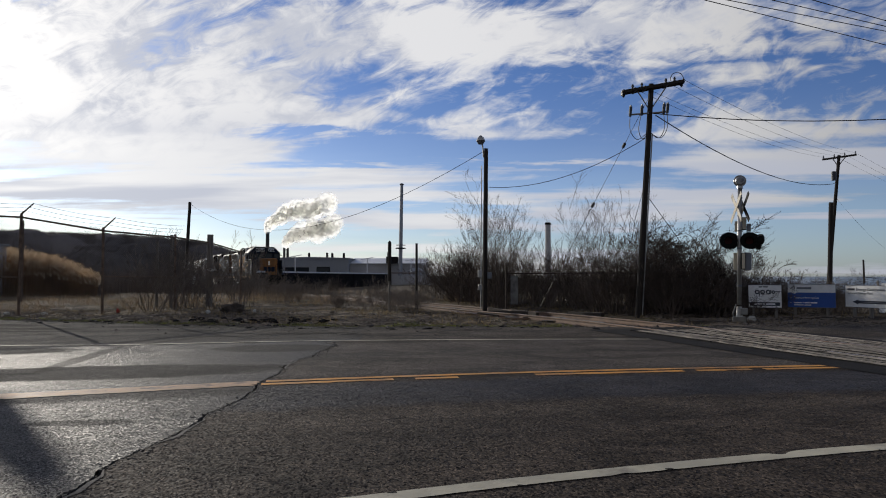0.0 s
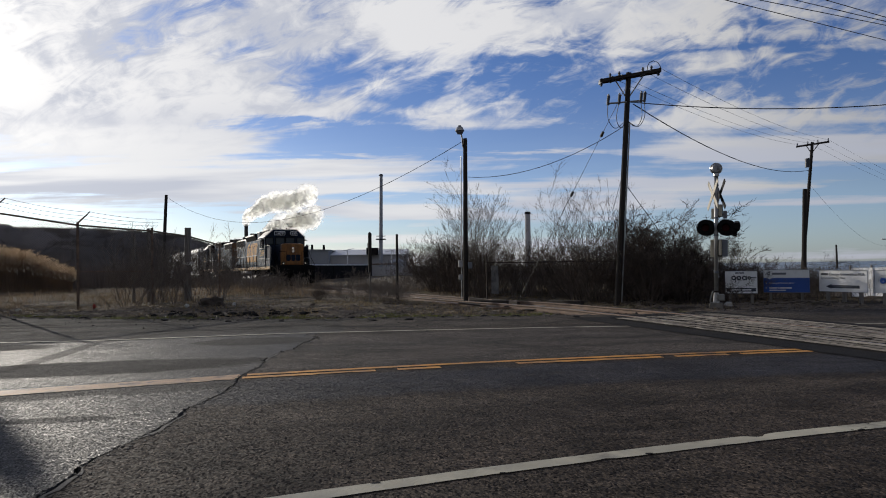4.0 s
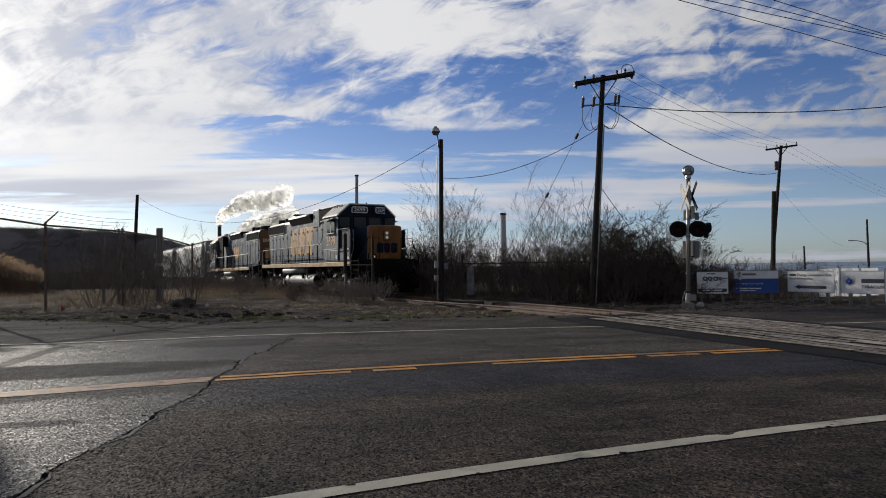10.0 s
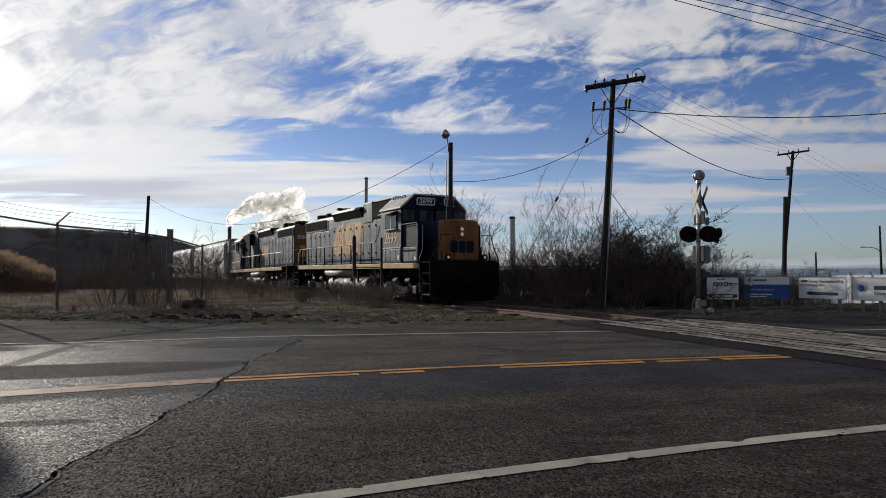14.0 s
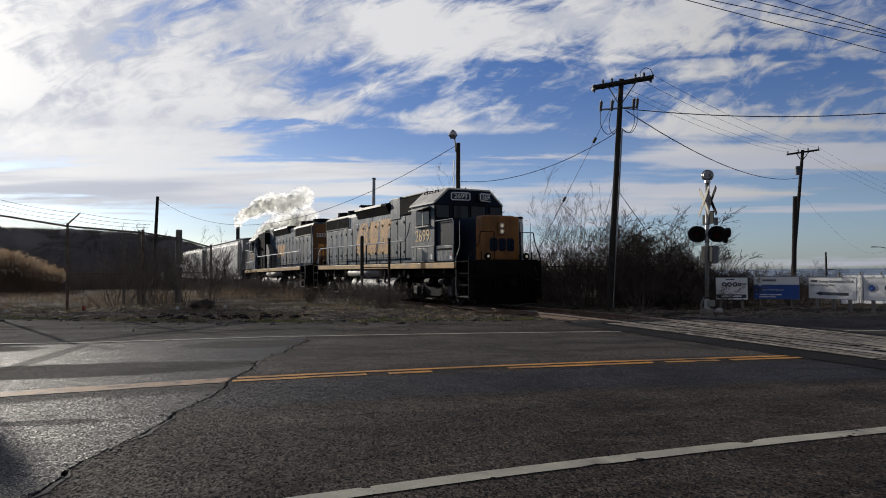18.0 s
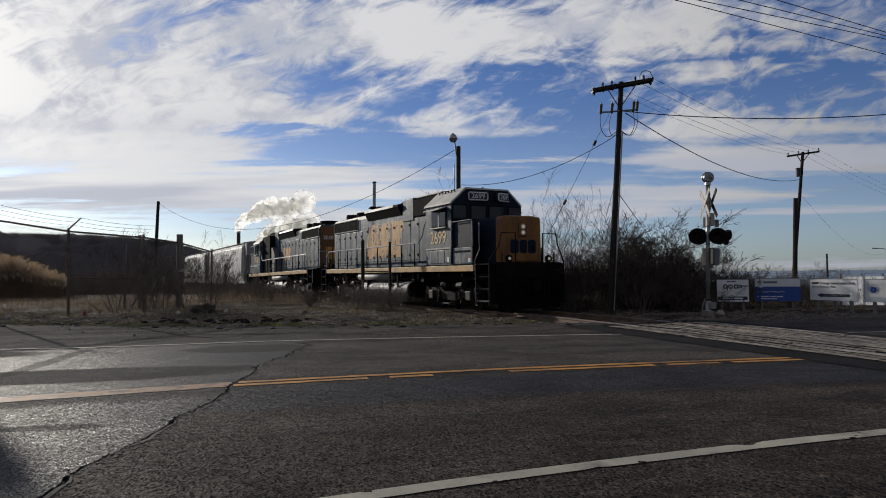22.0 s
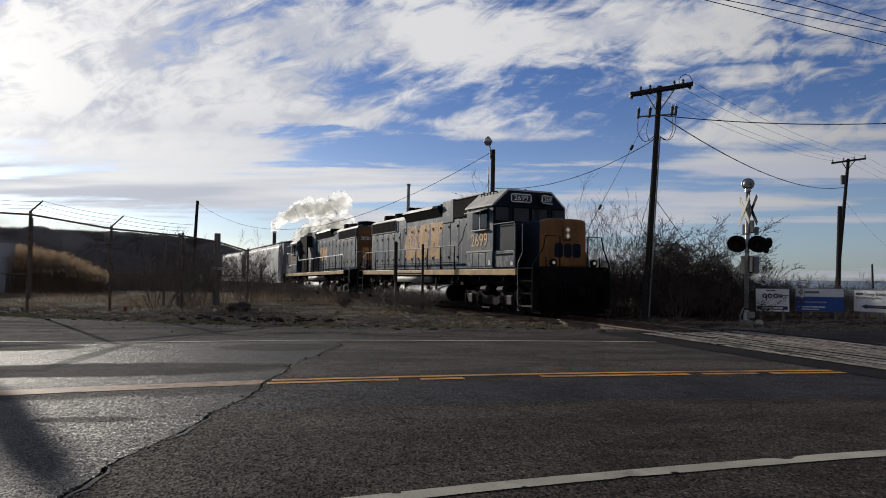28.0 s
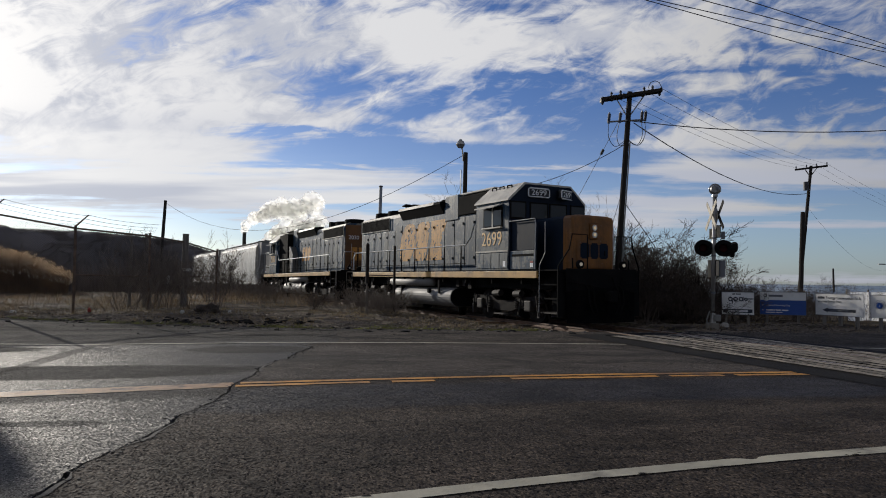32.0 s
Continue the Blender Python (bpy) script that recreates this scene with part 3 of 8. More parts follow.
M["stack_dark"] = surface("stack_dark", (0.06, 0.055, 0.05), 0.8, 0, 0.2, 0.2, 2.0, 0.0)
M["steam"] = vapour("steam")
# rolling stock
M["loco_grey"] = weathered("loco_grey", (0.170, 0.180, 0.172), (0.014, 0.042, 0.078), 0.5, 0.25, (0.43, 0.50), 0.22)
M["loco_blue"] = surface("loco_blue", (0.007, 0.014, 0.028), 0.65, 0.0, 0.3, 1.2, 30, 0.1, (0.016, 0.022, 0.030), 0.4, (1, 1, 1), 0.15)
M["loco_brown"] = surface("loco_brown", (0.15, 0.066, 0.016), 0.55, 0.0, 0.25, 1.5, 30, 0.1, (0.05, 0.035, 0.02), 0.6)
M["loco_yellow"] = weathered("loco_yellow", (0.27, 0.106, 0.017), (0.16, 0.07, 0.017), 0.5, 0.4, (0.46, 0.64))
M["loco_number"] = surface("loco_number", (0.80, 0.50, 0.20), 0.55, 0, 0.15, 3, 30, 0.0)
M["loco_sill"] = surface("loco_sill", (0.56, 0.33, 0.10), 0.55, 0.0, 0.2, 1.8, 30, 0.1, (0.20, 0.13, 0.07), 0.6)
M["loco_faded"] = weathered("loco_faded", (0.62, 0.31, 0.07), (0.34, 0.20, 0.09), 0.55, 0.3, (0.5, 0.64))
# pale roof paint; on the hood edge and intake top it stands for sunlight
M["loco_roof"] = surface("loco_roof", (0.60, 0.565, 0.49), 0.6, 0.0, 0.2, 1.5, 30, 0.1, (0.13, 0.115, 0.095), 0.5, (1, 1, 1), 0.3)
M["loco_black"] = surface("loco_black", (0.008, 0.008, 0.008), 0.9, 0.0, 0.3, 2, 30, 0.2, (0.020, 0.017, 0.015), 0.4, (1, 1, 1), 0.08)
M["truck"] = surface("truck", (0.013, 0.011, 0.010), 0.85, 0.0, 0.4, 3, 30, 0.3, (0.045, 0.035, 0.028), 0.5, (1, 1, 1), 0.2)
M["truck_light"] = surface("truck_light", (0.036, 0.030, 0.025), 0.7, 0.1, 0.5, 5, 30, 0.3, (0.02, 0.018, 0.016), 0.7)
M["steel_bright"] = surface("steel_bright", (0.55, 0.55, 0.54), 0.32, 0.6, 0.12, 2, 30, 0.05, (0.3, 0.28, 0.25), 0.4)
M["tank"] = surface("tank", (0.20, 0.195, 0.185), 0.6, 0.0, 0.1, 1.2, 30, 0.02, (0.13, 0.12, 0.105), 0.4, (1, 1, 1), 0.4)
M["lake"] = surface("lake", (0.05, 0.07, 0.09), 0.3, 0, 0.1, 0.02, 0.8, 0.1)
M["handrail"] = surface("handrail", (0.62, 0.62, 0.60), 0.4, 0.2, 0.15, 3, 30, 0.0)
M["board"] = surface("board", (0.01, 0.01, 0.011), 0.4, 0, 0.1, 3, 30, 0.0)
M["numeral"] = surface("numeral", (0.85, 0.85, 0.83), 0.5, 0, 0.05, 3, 30, 0.0)
M["cab_glass"] = glass_pane("cab_glass")
M["headlight"] = lit("headlight", (1.0, 0.80, 0.55), 0.32)
M["ditchlight"] = lit("ditchlight", (1.0, 0.92, 0.78), 0.2)
M["signal_red"] = lit("signal_red", (1.0, 0.05, 0.05), 0.35)
M["hopper"] = weathered("hopper", (0.58, 0.58, 0.54), (0.40, 0.385, 0.34), 0.55, 0.4, (0.45, 0.62))
M["hopper_end"] = surface("hopper_end", (0.30, 0.30, 0.29), 0.6, 0.0, 0.2, 1.0, 20, 0.1, (0.14, 0.11, 0.09), 0.5)
M["litter"] = surface("litter", (0.48, 0.47, 0.43), 0.6, 0, 0.1, 5, 30, 0.0)
M["red_cloth"] = surface("red_cloth", (0.30, 0.035, 0.025), 0.6, 0, 0.2, 8, 30, 0.0)
M["dark_lens"] = surface("dark_lens", (0.05, 0.003, 0.004), 0.5, 0, 0.1, 8, 30, 0.0, None, 0, (1, 1, 1), 0.15)
M["mast_paint"] = surface("mast_paint", (0.40, 0.39, 0.37), 0.36, 0.6, 0.25, 3, 40, 0.1, (0.05, 0.042, 0.035), 0.5)
M["crossbuck"] = surface("crossbuck", (0.44, 0.39, 0.29), 0.55, 0, 0.12, 2, 40, 0.05, (0.2, 0.18, 0.14), 0.5)
M["old_concrete"] = surface("old_concrete", (0.17, 0.155, 0.13), 0.9, 0, 0.3, 3, 40, 0.6, (0.07, 0.06, 0.05), 0.5)
M["lens_white"] = surface("lens_white", (0.55, 0.57, 0.58), 0.25, 0, 0.1, 5, 30, 0.0)


# ---- building blocks ----
def link_mesh(name, bm, mat, smooth=False):
    me = bpy.data.meshes.new(name)
    bm.normal_update()
    bm.to_mesh(me)
    bm.free()
    me.materials.append(M[mat])
    if smooth:
        me.polygons.foreach_set("use_smooth", [True] * len(me.polygons))
    return new(name, me)


def part(name, bm, mat, parent, label="", smooth=False):
    """Links a bmesh as one mesh object under a thing or part."""
    ob = link_mesh(name, bm, mat, smooth)
    ob.parent = parent
    if label:
        ob["label"] = label
    return ob


def root(name, m, label, category, group="", kind=""):
    ob = new(name)
    ob.empty_display_size = 0.2
    ob.matrix_world = m
    return tagged(ob, label, category, group, kind)


def box(bm, x0, x1, y0, y1, z0, z1, bevel=0.0):
    vs = [bm.verts.new((x, y, z)) for x in (x0, x1) for y in (y0, y1) for z in (z0, z1)]
    fs = [bm.faces.new([vs[i] for i in q]) for q in ((0, 1, 3, 2), (4, 6, 7, 5), (0, 4, 5, 1), (2, 3, 7, 6), (0, 2, 6, 4), (1, 5, 7, 3))]
    if bevel:
        es = list({e for f in fs for e in f.edges})
        bmesh.ops.bevel(bm, geom=es, offset=bevel, segments=2, affect="EDGES", profile=0.5)
    return bm


def bbox(*a, bevel=0.0):
    return box(bmesh.new(), *a, bevel=bevel)


def rod(bm, p, q, r0, r1=None, seg=8, caps=True):
    """A tapered round bar from p to q."""
    p, q = Vector(p), Vector(q)
    r1 = r0 if r1 is None else r1
    z = (q - p).normalized()
    x = z.orthogonal().normalized()
    y = z.cross(x)
    rings = []
    for c, r in ((p, r0), (q, r1)):
        rings.append([bm.verts.new(c + (x * math.cos(a) + y * math.sin(a)) * r) for a in (2 * math.pi * i / seg for i in range(seg))])
    for i in range(seg):
        bm.faces.new((rings[0][i], rings[0][(i + 1) % seg], rings[1][(i + 1) % seg], rings[1][i]))
    if caps:
        bm.faces.new(rings[0][::-1])
        bm.faces.new(rings[1])
    return bm


def brod(*a, **k):
    return rod(bmesh.new(), *a, **k)


def tube(bm, pts, radii, seg=6):
    """One round bar through all the points, with the radius given at each."""
    pts = [Vector(p) for p in pts]
    rows = []
    x = None
    for i, p in enumerate(pts):
        t = (pts[min(i + 1, len(pts) - 1)] - pts[max(i - 1, 0)]).normalized()
        x = t.orthogonal() if x is None else x - t * x.dot(t)
        x.normalize()
        y = t.cross(x)
        rows.append([bm.verts.new(p + (x * math.cos(a) + y * math.sin(a)) * radii[i]) for a in (2 * math.pi * k / seg for k in range(seg))])
    for a, b in zip(rows[:-1], rows[1:]):
        for k in range(seg):
            bm.faces.new((a[k], a[(k + 1) % seg], b[(k + 1) % seg], b[k]))
    bm.faces.new(rows[0][::-1])
    bm.faces.new(rows[-1])
    return bm


def pipe(bm, pts, r, seg=6):
    return tube(bm, pts, [r] * len(pts), seg)


def prism(bm, prof, x0, x1):
    """Extrudes the outline prof, points (y, z), from x0 to x1."""
    a = [bm.verts.new((x0, y, z)) for y, z in prof]
    b = [bm.verts.new((x1, y, z)) for y, z in prof]
    n = len(prof)
    for i in range(n):
        bm.faces.new((a[i], a[(i + 1) % n], b[(i + 1) % n], b[i]))
    bm.faces.new(a[::-1])
    bm.faces.new(b)
    bmesh.ops.recalc_face_normals(bm, faces=bm.faces[:])
    return bm


def prism_y(bm, prof, y0, y1):
    """Extrudes the outline prof, points (x, z), from y0 to y1."""
    a = [bm.verts.new((x, y0, z)) for x, z in prof]
    b = [bm.verts.new((x, y1, z)) for x, z in prof]
    n = len(prof)
    for i in range(n):
        bm.faces.new((a[i], a[(i + 1) % n], b[(i + 1) % n], b[i]))
    bm.faces.new(a[::-1])
    bm.faces.new(b)
    bmesh.ops.recalc_face_normals(bm, faces=bm.faces[:])
    return bm


def ring(bm, c, axis, r, thick, seg=20, tube=6):
    c, axis = Vector(c), Vector(axis).normalized()
    x = axis.orthogonal().normalized()
    y = axis.cross(x)
    rows = []
    for i in range(seg):
        a = 2 * math.pi * i / seg
        o = x * math.cos(a) + y * math.sin(a)
        rows.append([bm.verts.new(c + o * (r + thick * math.cos(b)) + axis * thick * math.sin(b)) for b in (2 * math.pi * j / tube for j in range(tube))])
    for i in range(seg):
        for j in range(tube):
            bm.faces.new((rows[i][j], rows[(i + 1) % seg][j], rows[(i + 1) % seg][(j + 1) % tube], rows[i][(j + 1) % tube]))
    return bm


def raw(name, verts, faces, mat, smooth=False):
    me = bpy.data.meshes.new(name)
    me.from_pydata(verts, [], faces)
    me.materials.append(M[mat])
    if smooth:
        me.polygons.foreach_set("use_smooth", [True] * len(me.polygons))
    return me


def letters(body, size, depth=0.004):
    """Flat lettering in the built-in font, as a mesh in the x-y plane."""
    cu = bpy.data.curves.new("lettering", "FONT")
    cu.body, cu.size, cu.extrude, cu.align_x, cu.align_y = body, size, depth, "CENTER", "CENTER"
    ob = new("lettering", cu)
    me = bpy.data.meshes.new_from_object(ob.evaluated_get(bpy.context.evaluated_depsgraph_get()))
    bpy.data.objects.remove(ob)
    bpy.data.curves.remove(cu)
    return me


def numerals(body, size, mat, parent, m, width=1.0, name="numerals"):
    me = letters(body, size)
    me.materials.clear()
    me.materials.append(M[mat])
    ob = new(name, me)
    ob.parent = parent
    ob.matrix_basis = m @ Matrix.Diagonal((width, 1, 1, 1))
    return ob


def sag(p, q, drop, n=14):
    p, q = Vector(p), Vector(q)
    return [p.lerp(q, i / n) - Vector((0, 0, drop * 4 * (i / n) * (1 - i / n))) for i in range(n + 1)]

# ---- the plan ----
# the track runs straight towards the crossing, s metres along it, and bends a little where it meets the road
T0, TD = Vector((-4.874, 38.753, 0)), Vector((0.4462, -0.8949, 0))
TRACK_TURN = -63.5


def fall(s):
    """Height of the rails: they climb a little towards the road."""
    return float(np.interp(s, [-120, -34, -20.5, -11.4, -2], [-0.45, -0.30, -0.225, -0.133, 0.0]))


def on_track(s):
    p = T0 + TD * s
    return Vector((p.x, p.y, fall(s)))


BEND = [(4.05, 20.85), (5.24, 17.9), (6.05, 15.4), (6.95, 12.6), (7.72, 10.2), (8.9, 6.4), (11.2, -1.5), (13.4, -9.5), (22, -40)]


def spline(pts, step):
    """Evenly stepped points on a smooth line through pts."""
    pts = [Vector((*p[:2], p[2] if len(p) > 2 else 0)) for p in pts]
    e = [pts[0] * 2 - pts[1]] + pts + [pts[-1] * 2 - pts[-2]]
    out = []
    for i in range(1, len(e) - 2):
        n = max(1, int((e[i + 1] - e[i]).length / step))
        for k in range(n):
            t = k / n
            a, b, c, d = e[i - 1], e[i], e[i + 1], e[i + 2]
            out.append(0.5 * (2 * b + (c - a) * t + (2 * a - 5 * b + 4 * c - d) * t * t + (3 * b - 3 * c + d - a) * t ** 3))
    return out + [pts[-1]]


track_line = [on_track(s) for s in range(-150, 19, 3)] + spline(BEND, 0.8)

# far edge of the asphalt, left to right
EDGE = [(-120, 62), (-40, 31), (-20, 22.2), (-13.1, 19.5), (-10.1, 18.6), (-7.3, 17.6), (-4.9, 17.2), (-2.66, 16.9), (0.2, 16.9), (3.1, 16.9),
        (5.3, 16.8), (8.0, 17.3), (11, 17.4), (16, 17.6), (40, 19.5), (120, 26)]


def edge_y(x):
    return float(np.interp(x, [p[0] for p in EDGE], [p[1] for p in EDGE]))


# ---- ground ----
def axis_steps(lo, hi, fine, far):
    a = list(np.arange(lo, hi + 1e-6, fine))
    s, x = fine, hi
    up_ = []
    while x < far:
        s *= 1.22
        x += s
        up_.append(x)
    s, x = fine, lo
    down = []
    while x > -far:
        s *= 1.22
        x -= s
        down.append(x)
    return np.array(down[::-1] + a + up_)


def ground_z(x, y):
    if y < edge_y(x) - 0.25:
        return -0.12
    d = y - edge_y(x)
    z = -0.02 + (0.06 * noise.noise((x * 0.5, y * 0.5, 1)) + 0.045 * noise.noise((x * 1.7, y * 1.7, 4)) + 0.035 * noise.noise((x * 3.9, y * 3.9, 2))) * min(1, d / 0.6)
    z -= 0.27 * float(np.interp(y, [36, 75], [0, 1]))
    s = (Vector((x, y, 0)) - T0).dot(TD)
    off = abs((Vector((x, y, 0)) - (T0 + TD * s)).length)
    if s < 24 and off < 3.2:
        z = min(z, fall(s) - 0.13 + 0.25 * max(0.0, off - 1.5) * 0.3) if off < 2.2 else z
    return z


gx, gy = axis_steps(-22, 16, 0.22, 2600), axis_steps(14.5, 33, 0.22, 2600)
gv = [(x, y, ground_z(x, y)) for y in gy for x in gx]
nx = len(gx)
gf = [(j * nx + i, j * nx + i + 1, (j + 1) * nx + i + 1, (j + 1) * nx + i) for j in range(len(gy) - 1) for i in range(nx - 1)]
tagged(new("ground", raw("ground", gv, gf, "earth", True)), "dark dirt and dead grass verge beside the road", "ground", kind="structure")

# ---- road: two pavements that meet in a broken joint ----
rng = random.Random(7)
joint = [(-2.27, -9.0), (-2.27, 3.0)]
y_ = 3.2
while y_ < 12.6:
    joint.append((-2.21 + rng.uniform(-0.022, 0.022) + 0.05 * math.sin(y_ * 1.1) + 0.03 * math.sin(y_ * 3.7) + (0.13 if y_ > 10.6 else 0.0), y_))
    y_ += rng.uniform(0.05, 0.2)
joint += [(-2.25, 12.75), (-2.2, 13.0), (-1.95, 13.3), (-1.7, 13.52), (-1.72, 14.2), (-1.9, 15.3), (-2.1, 16.9)]


def slab(name, outline, z, deep, mat, label):
    bm = bmesh.new()
    top = [bm.verts.new((x, y, z)) for x, y in outline]
    low = [bm.verts.new((x, y, z - deep)) for x, y in outline]
    f = bm.faces.new(top)
    n = len(top)
    for i in range(n):
        bm.faces.new((top[i], low[i], low[(i + 1) % n], top[(i + 1) % n]))
    bmesh.ops.triangulate(bm, faces=[f])
    bmesh.ops.recalc_face_normals(bm, faces=bm.faces[:])
    return tagged(link_mesh(name, bm, mat), label, "road", kind="structure")


def gap(y):
    return (0.015 + 0.02 * max(0, 0.35 + 0.65 * noise.noise((y * 1.9, 0, 2)))) * (1 if y < 13.3 else 0.1)


left_edge = [(p[0], p[1]) for p in EDGE if p[0] < -2.3]
right_edge = [(p[0], p[1]) for p in EDGE if p[0] > -2.0]
slab("road_old", [(-120, -9)] + [(x - gap(y), y) for x, y in joint] + left_edge[::-1], 0.0, 0.13, "old_asphalt",
     "older coarse grey asphalt with a damp sheen")
slab("road_new", [(120, -9)] + right_edge[::-1] + [(x + gap(y) * 0.6, y) for x, y in joint][::-1], 0.003, 0.13, "new_asphalt",
     "dark brown-grey asphalt road with worn lanes")
# pale crumbling edge of the newer pavement along the joint, and loose crumbs
v, f = [], []
fine = []
for (xa, ya), (xb, yb) in zip(joint[:-1], joint[1:]):
    n = max(1, int(math.hypot(xb - xa, yb - ya) / 0.05)) if ya > 2.9 else 1
    fine += [(xa + (xb - xa) * k / n, ya + (yb - ya) * k / n) for k in range(n)]
fine = [p for p in fine if 2.9 < p[1] < 13.6]
for i, (x, y) in enumerate(fine):
    wd = 0.12 * max(0, noise.noise((x * 2, y * 1.3, 5)) - 0.02) + 0.015 * noise.noise((x, y * 9, 3))
    v += [(x + gap(y) * 0.6 + 0.001, y, 0.007), (x + gap(y) * 0.6 + max(0.004, wd), y + 0.01, 0.0072)]
    if i:
        f.append((2 * i - 2, 2 * i - 1, 2 * i + 1, 2 * i))
tagged(new("joint_edge", raw("joint_edge", v, f, "mortar")), "pale crumbling edge along the pavement joint", "road", kind="structure")
bm = bmesh.new()
for i in range(420):
    y = rng.uniform(3.0, 13.4)
    x = float(np.interp(y, [p[1] for p in joint], [p[0] for p in joint])) + rng.gauss(0.03, 0.05)
    r = rng.uniform(0.003, 0.011)
    box(bm, x - r, x + r * rng.uniform(0.6, 1.2), y - r, y + r, -0.003, r * 0.9)
tagged(link_mesh("asphalt_crumbs", bm, "mortar"), "loose crumbs along the broken pavement joint", "rubble", kind="stuff")


def patch(name, pts, z, mat, label):
    """A thin uneven sheet of another surfacing."""
    line = spline(pts + [pts[0]], 0.15)[:-1]
    c = sum(line, Vector()) / len(line)
    ring_ = []
    for p in line:
        k = 1 + 0.05 * noise.noise((p.x * 2.5, p.y * 4, 2)) + 0.02 * noise.noise((p.x * 11, p.y * 11, 2))
        ring_.append(((c.x + (p.x - c.x) * k), (c.y + (p.y - c.y) * k), z))
    bm = bmesh.new()
    fc = bm.faces.new([bm.verts.new(p) for p in ring_])
    bmesh.ops.triangulate(bm, faces=[fc])
    bmesh.ops.recalc_face_normals(bm, faces=bm.faces[:])
    return tagged(link_mesh(name, bm, mat), label, "road", kind="structure")


def stripe(name, pts, width, mat, label, z=0.009, ragged=0.014, step=0.06):
    line = spline(pts, step)
    v, f = [], []
    for i, p in enumerate(line):
        d = (line[min(i + 1, len(line) - 1)] - line[max(i - 1, 0)]).normalized()
        n = Vector((-d.y, d.x, 0))
        a = width / 2 + ragged * noise.noise((p.x * 6, p.y * 6, 1)) - width * 0.9 * max(0, noise.noise((p.x * 4.2, p.y * 3, 11)) - 0.42)
        b = width / 2 + ragged * noise.noise((p.x * 6, p.y * 6, 7)) - width * 0.9 * max(0, noise.noise((p.x * 3.7, p.y * 3, 17)) - 0.38)
        v += [(p + n * a + Vector((0, 0, z)))[:], (p - n * b + Vector((0, 0, z)))[:]]
        if i:
            f.append((2 * i - 2, 2 * i - 1, 2 * i + 1, 2 * i))
    return tagged(new(name, raw(name, v, f, mat)), label, "road marking", kind="structure")


NEAR = [(-30, -7.5), (-8, 0.9), (-3, 2.95), (-0.44, 3.92), (0.8, 4.36), (2.57, 4.9), (3.9, 5.25), (8.2, 6.35)]
YEL = [(-40, -8.5), (-14, 2.9), (-7.5, 6.0), (-4.77, 7.13), (-2.3, 8.02), (-0.6, 8.44), (1.23, 8.84), (3.26, 9.19), (5.9, 9.58)]
FAR = [(-40, 9.2), (-14, 12.0), (-8.3, 12.3), (-6.2, 12.42), (-4.2, 12.87), (-2.5, 13.22), (0.2, 13.47), (2.5, 13.6), (4.74, 13.63)]
stripe("edge_line_near", [(x, y - 0.04) for x, y in NEAR], 0.15, "white_line", "chipped white edge line on the road", 0.009, 0.005)
YA = [(x - 0.03, y + 0.105) for x, y in YEL]
YB = [(x + 0.03, y - 0.105) for x, y in YEL]


def stretch(pts, x0, x1):
    """The part of a marking between two places along the road."""
    xs, ys = [p[0] for p in pts], [p[1] for p in pts]
    inner = [p for p in pts if x0 + 0.2 < p[0] < x1 - 0.2]
    return [(x0, float(np.interp(x0, xs, ys)))] + inner + [(x1, float(np.interp(x1, xs, ys)))]


stripe("centre_line_far", stretch(YA, -2.18, 5.9), 0.125, "yellow_line", "worn yellow centre line")
for k, (x0, x1) in enumerate(((-2.18, -0.62), (-0.35, 0.2), (1.22, 3.3), (3.5, 4.3), (4.5, 5.7))):
    stripe("centre_line_near_%d" % (k + 1), stretch(YB, x0, x1), 0.13, "yellow_line", "worn yellow centre line, half rubbed away")
for pts, nm in ((YA, "centre_line_old_1"), (YB, "centre_line_old_2")):
    stripe(nm, stretch(pts, -14, -2.26), 0.14, "pale_line", "faded tan centre line on the older asphalt", 0.006, 0.02)
stripe("centre_line_old_3", stretch(YEL, -14, -2.26), 0.13, "pale_line", "faded tan paint between the old centre lines", 0.0055, 0.03)
stripe("edge_line_far", FAR, 0.11, "white_line", "thin white edge line by the far lane")
stripe("edge_line_beyond", [(8.3, 13.35), (10.5, 13.44), (16, 14.0), (40, 16.5)], 0.11, "white_line", "thin white edge line past the crossing")
stripe("centre_line_beyond", [(9.8, 10.2), (14, 10.9), (40, 14.5)], 0.3, "yellow_line", "yellow centre line past the crossing")

# dark patched asphalt on both sides of the crossing
cross = spline([(4.62, 19.0), (5.24, 17.4), (6.05, 15.4), (6.95, 12.6), (7.72, 10.2), (8.9, 6.4), (11.2, -1.5)], 0.4)


def along(line, off):
    out = []
    for i, p in enumerate(line):
        d = (line[min(i + 1, len(line) - 1)] - line[max(i - 1, 0)]).normalized()
        out.append(p + Vector((-d.y, d.x, 0)) * off)
    return out


def band(name, line, a, b, z, mat, label, kind="structure"):
    l, r = along(line, a), along(line, b)
    v, f = [], []
    for i in range(len(line)):
        v += [(l[i].x, l[i].y, z), (r[i].x, r[i].y, z)]
        if i:
            f.append((2 * i - 2, 2 * i - 1, 2 * i + 1, 2 * i))
    return tagged(new(name, raw(name, v, f, mat)), label, "road", kind=kind)


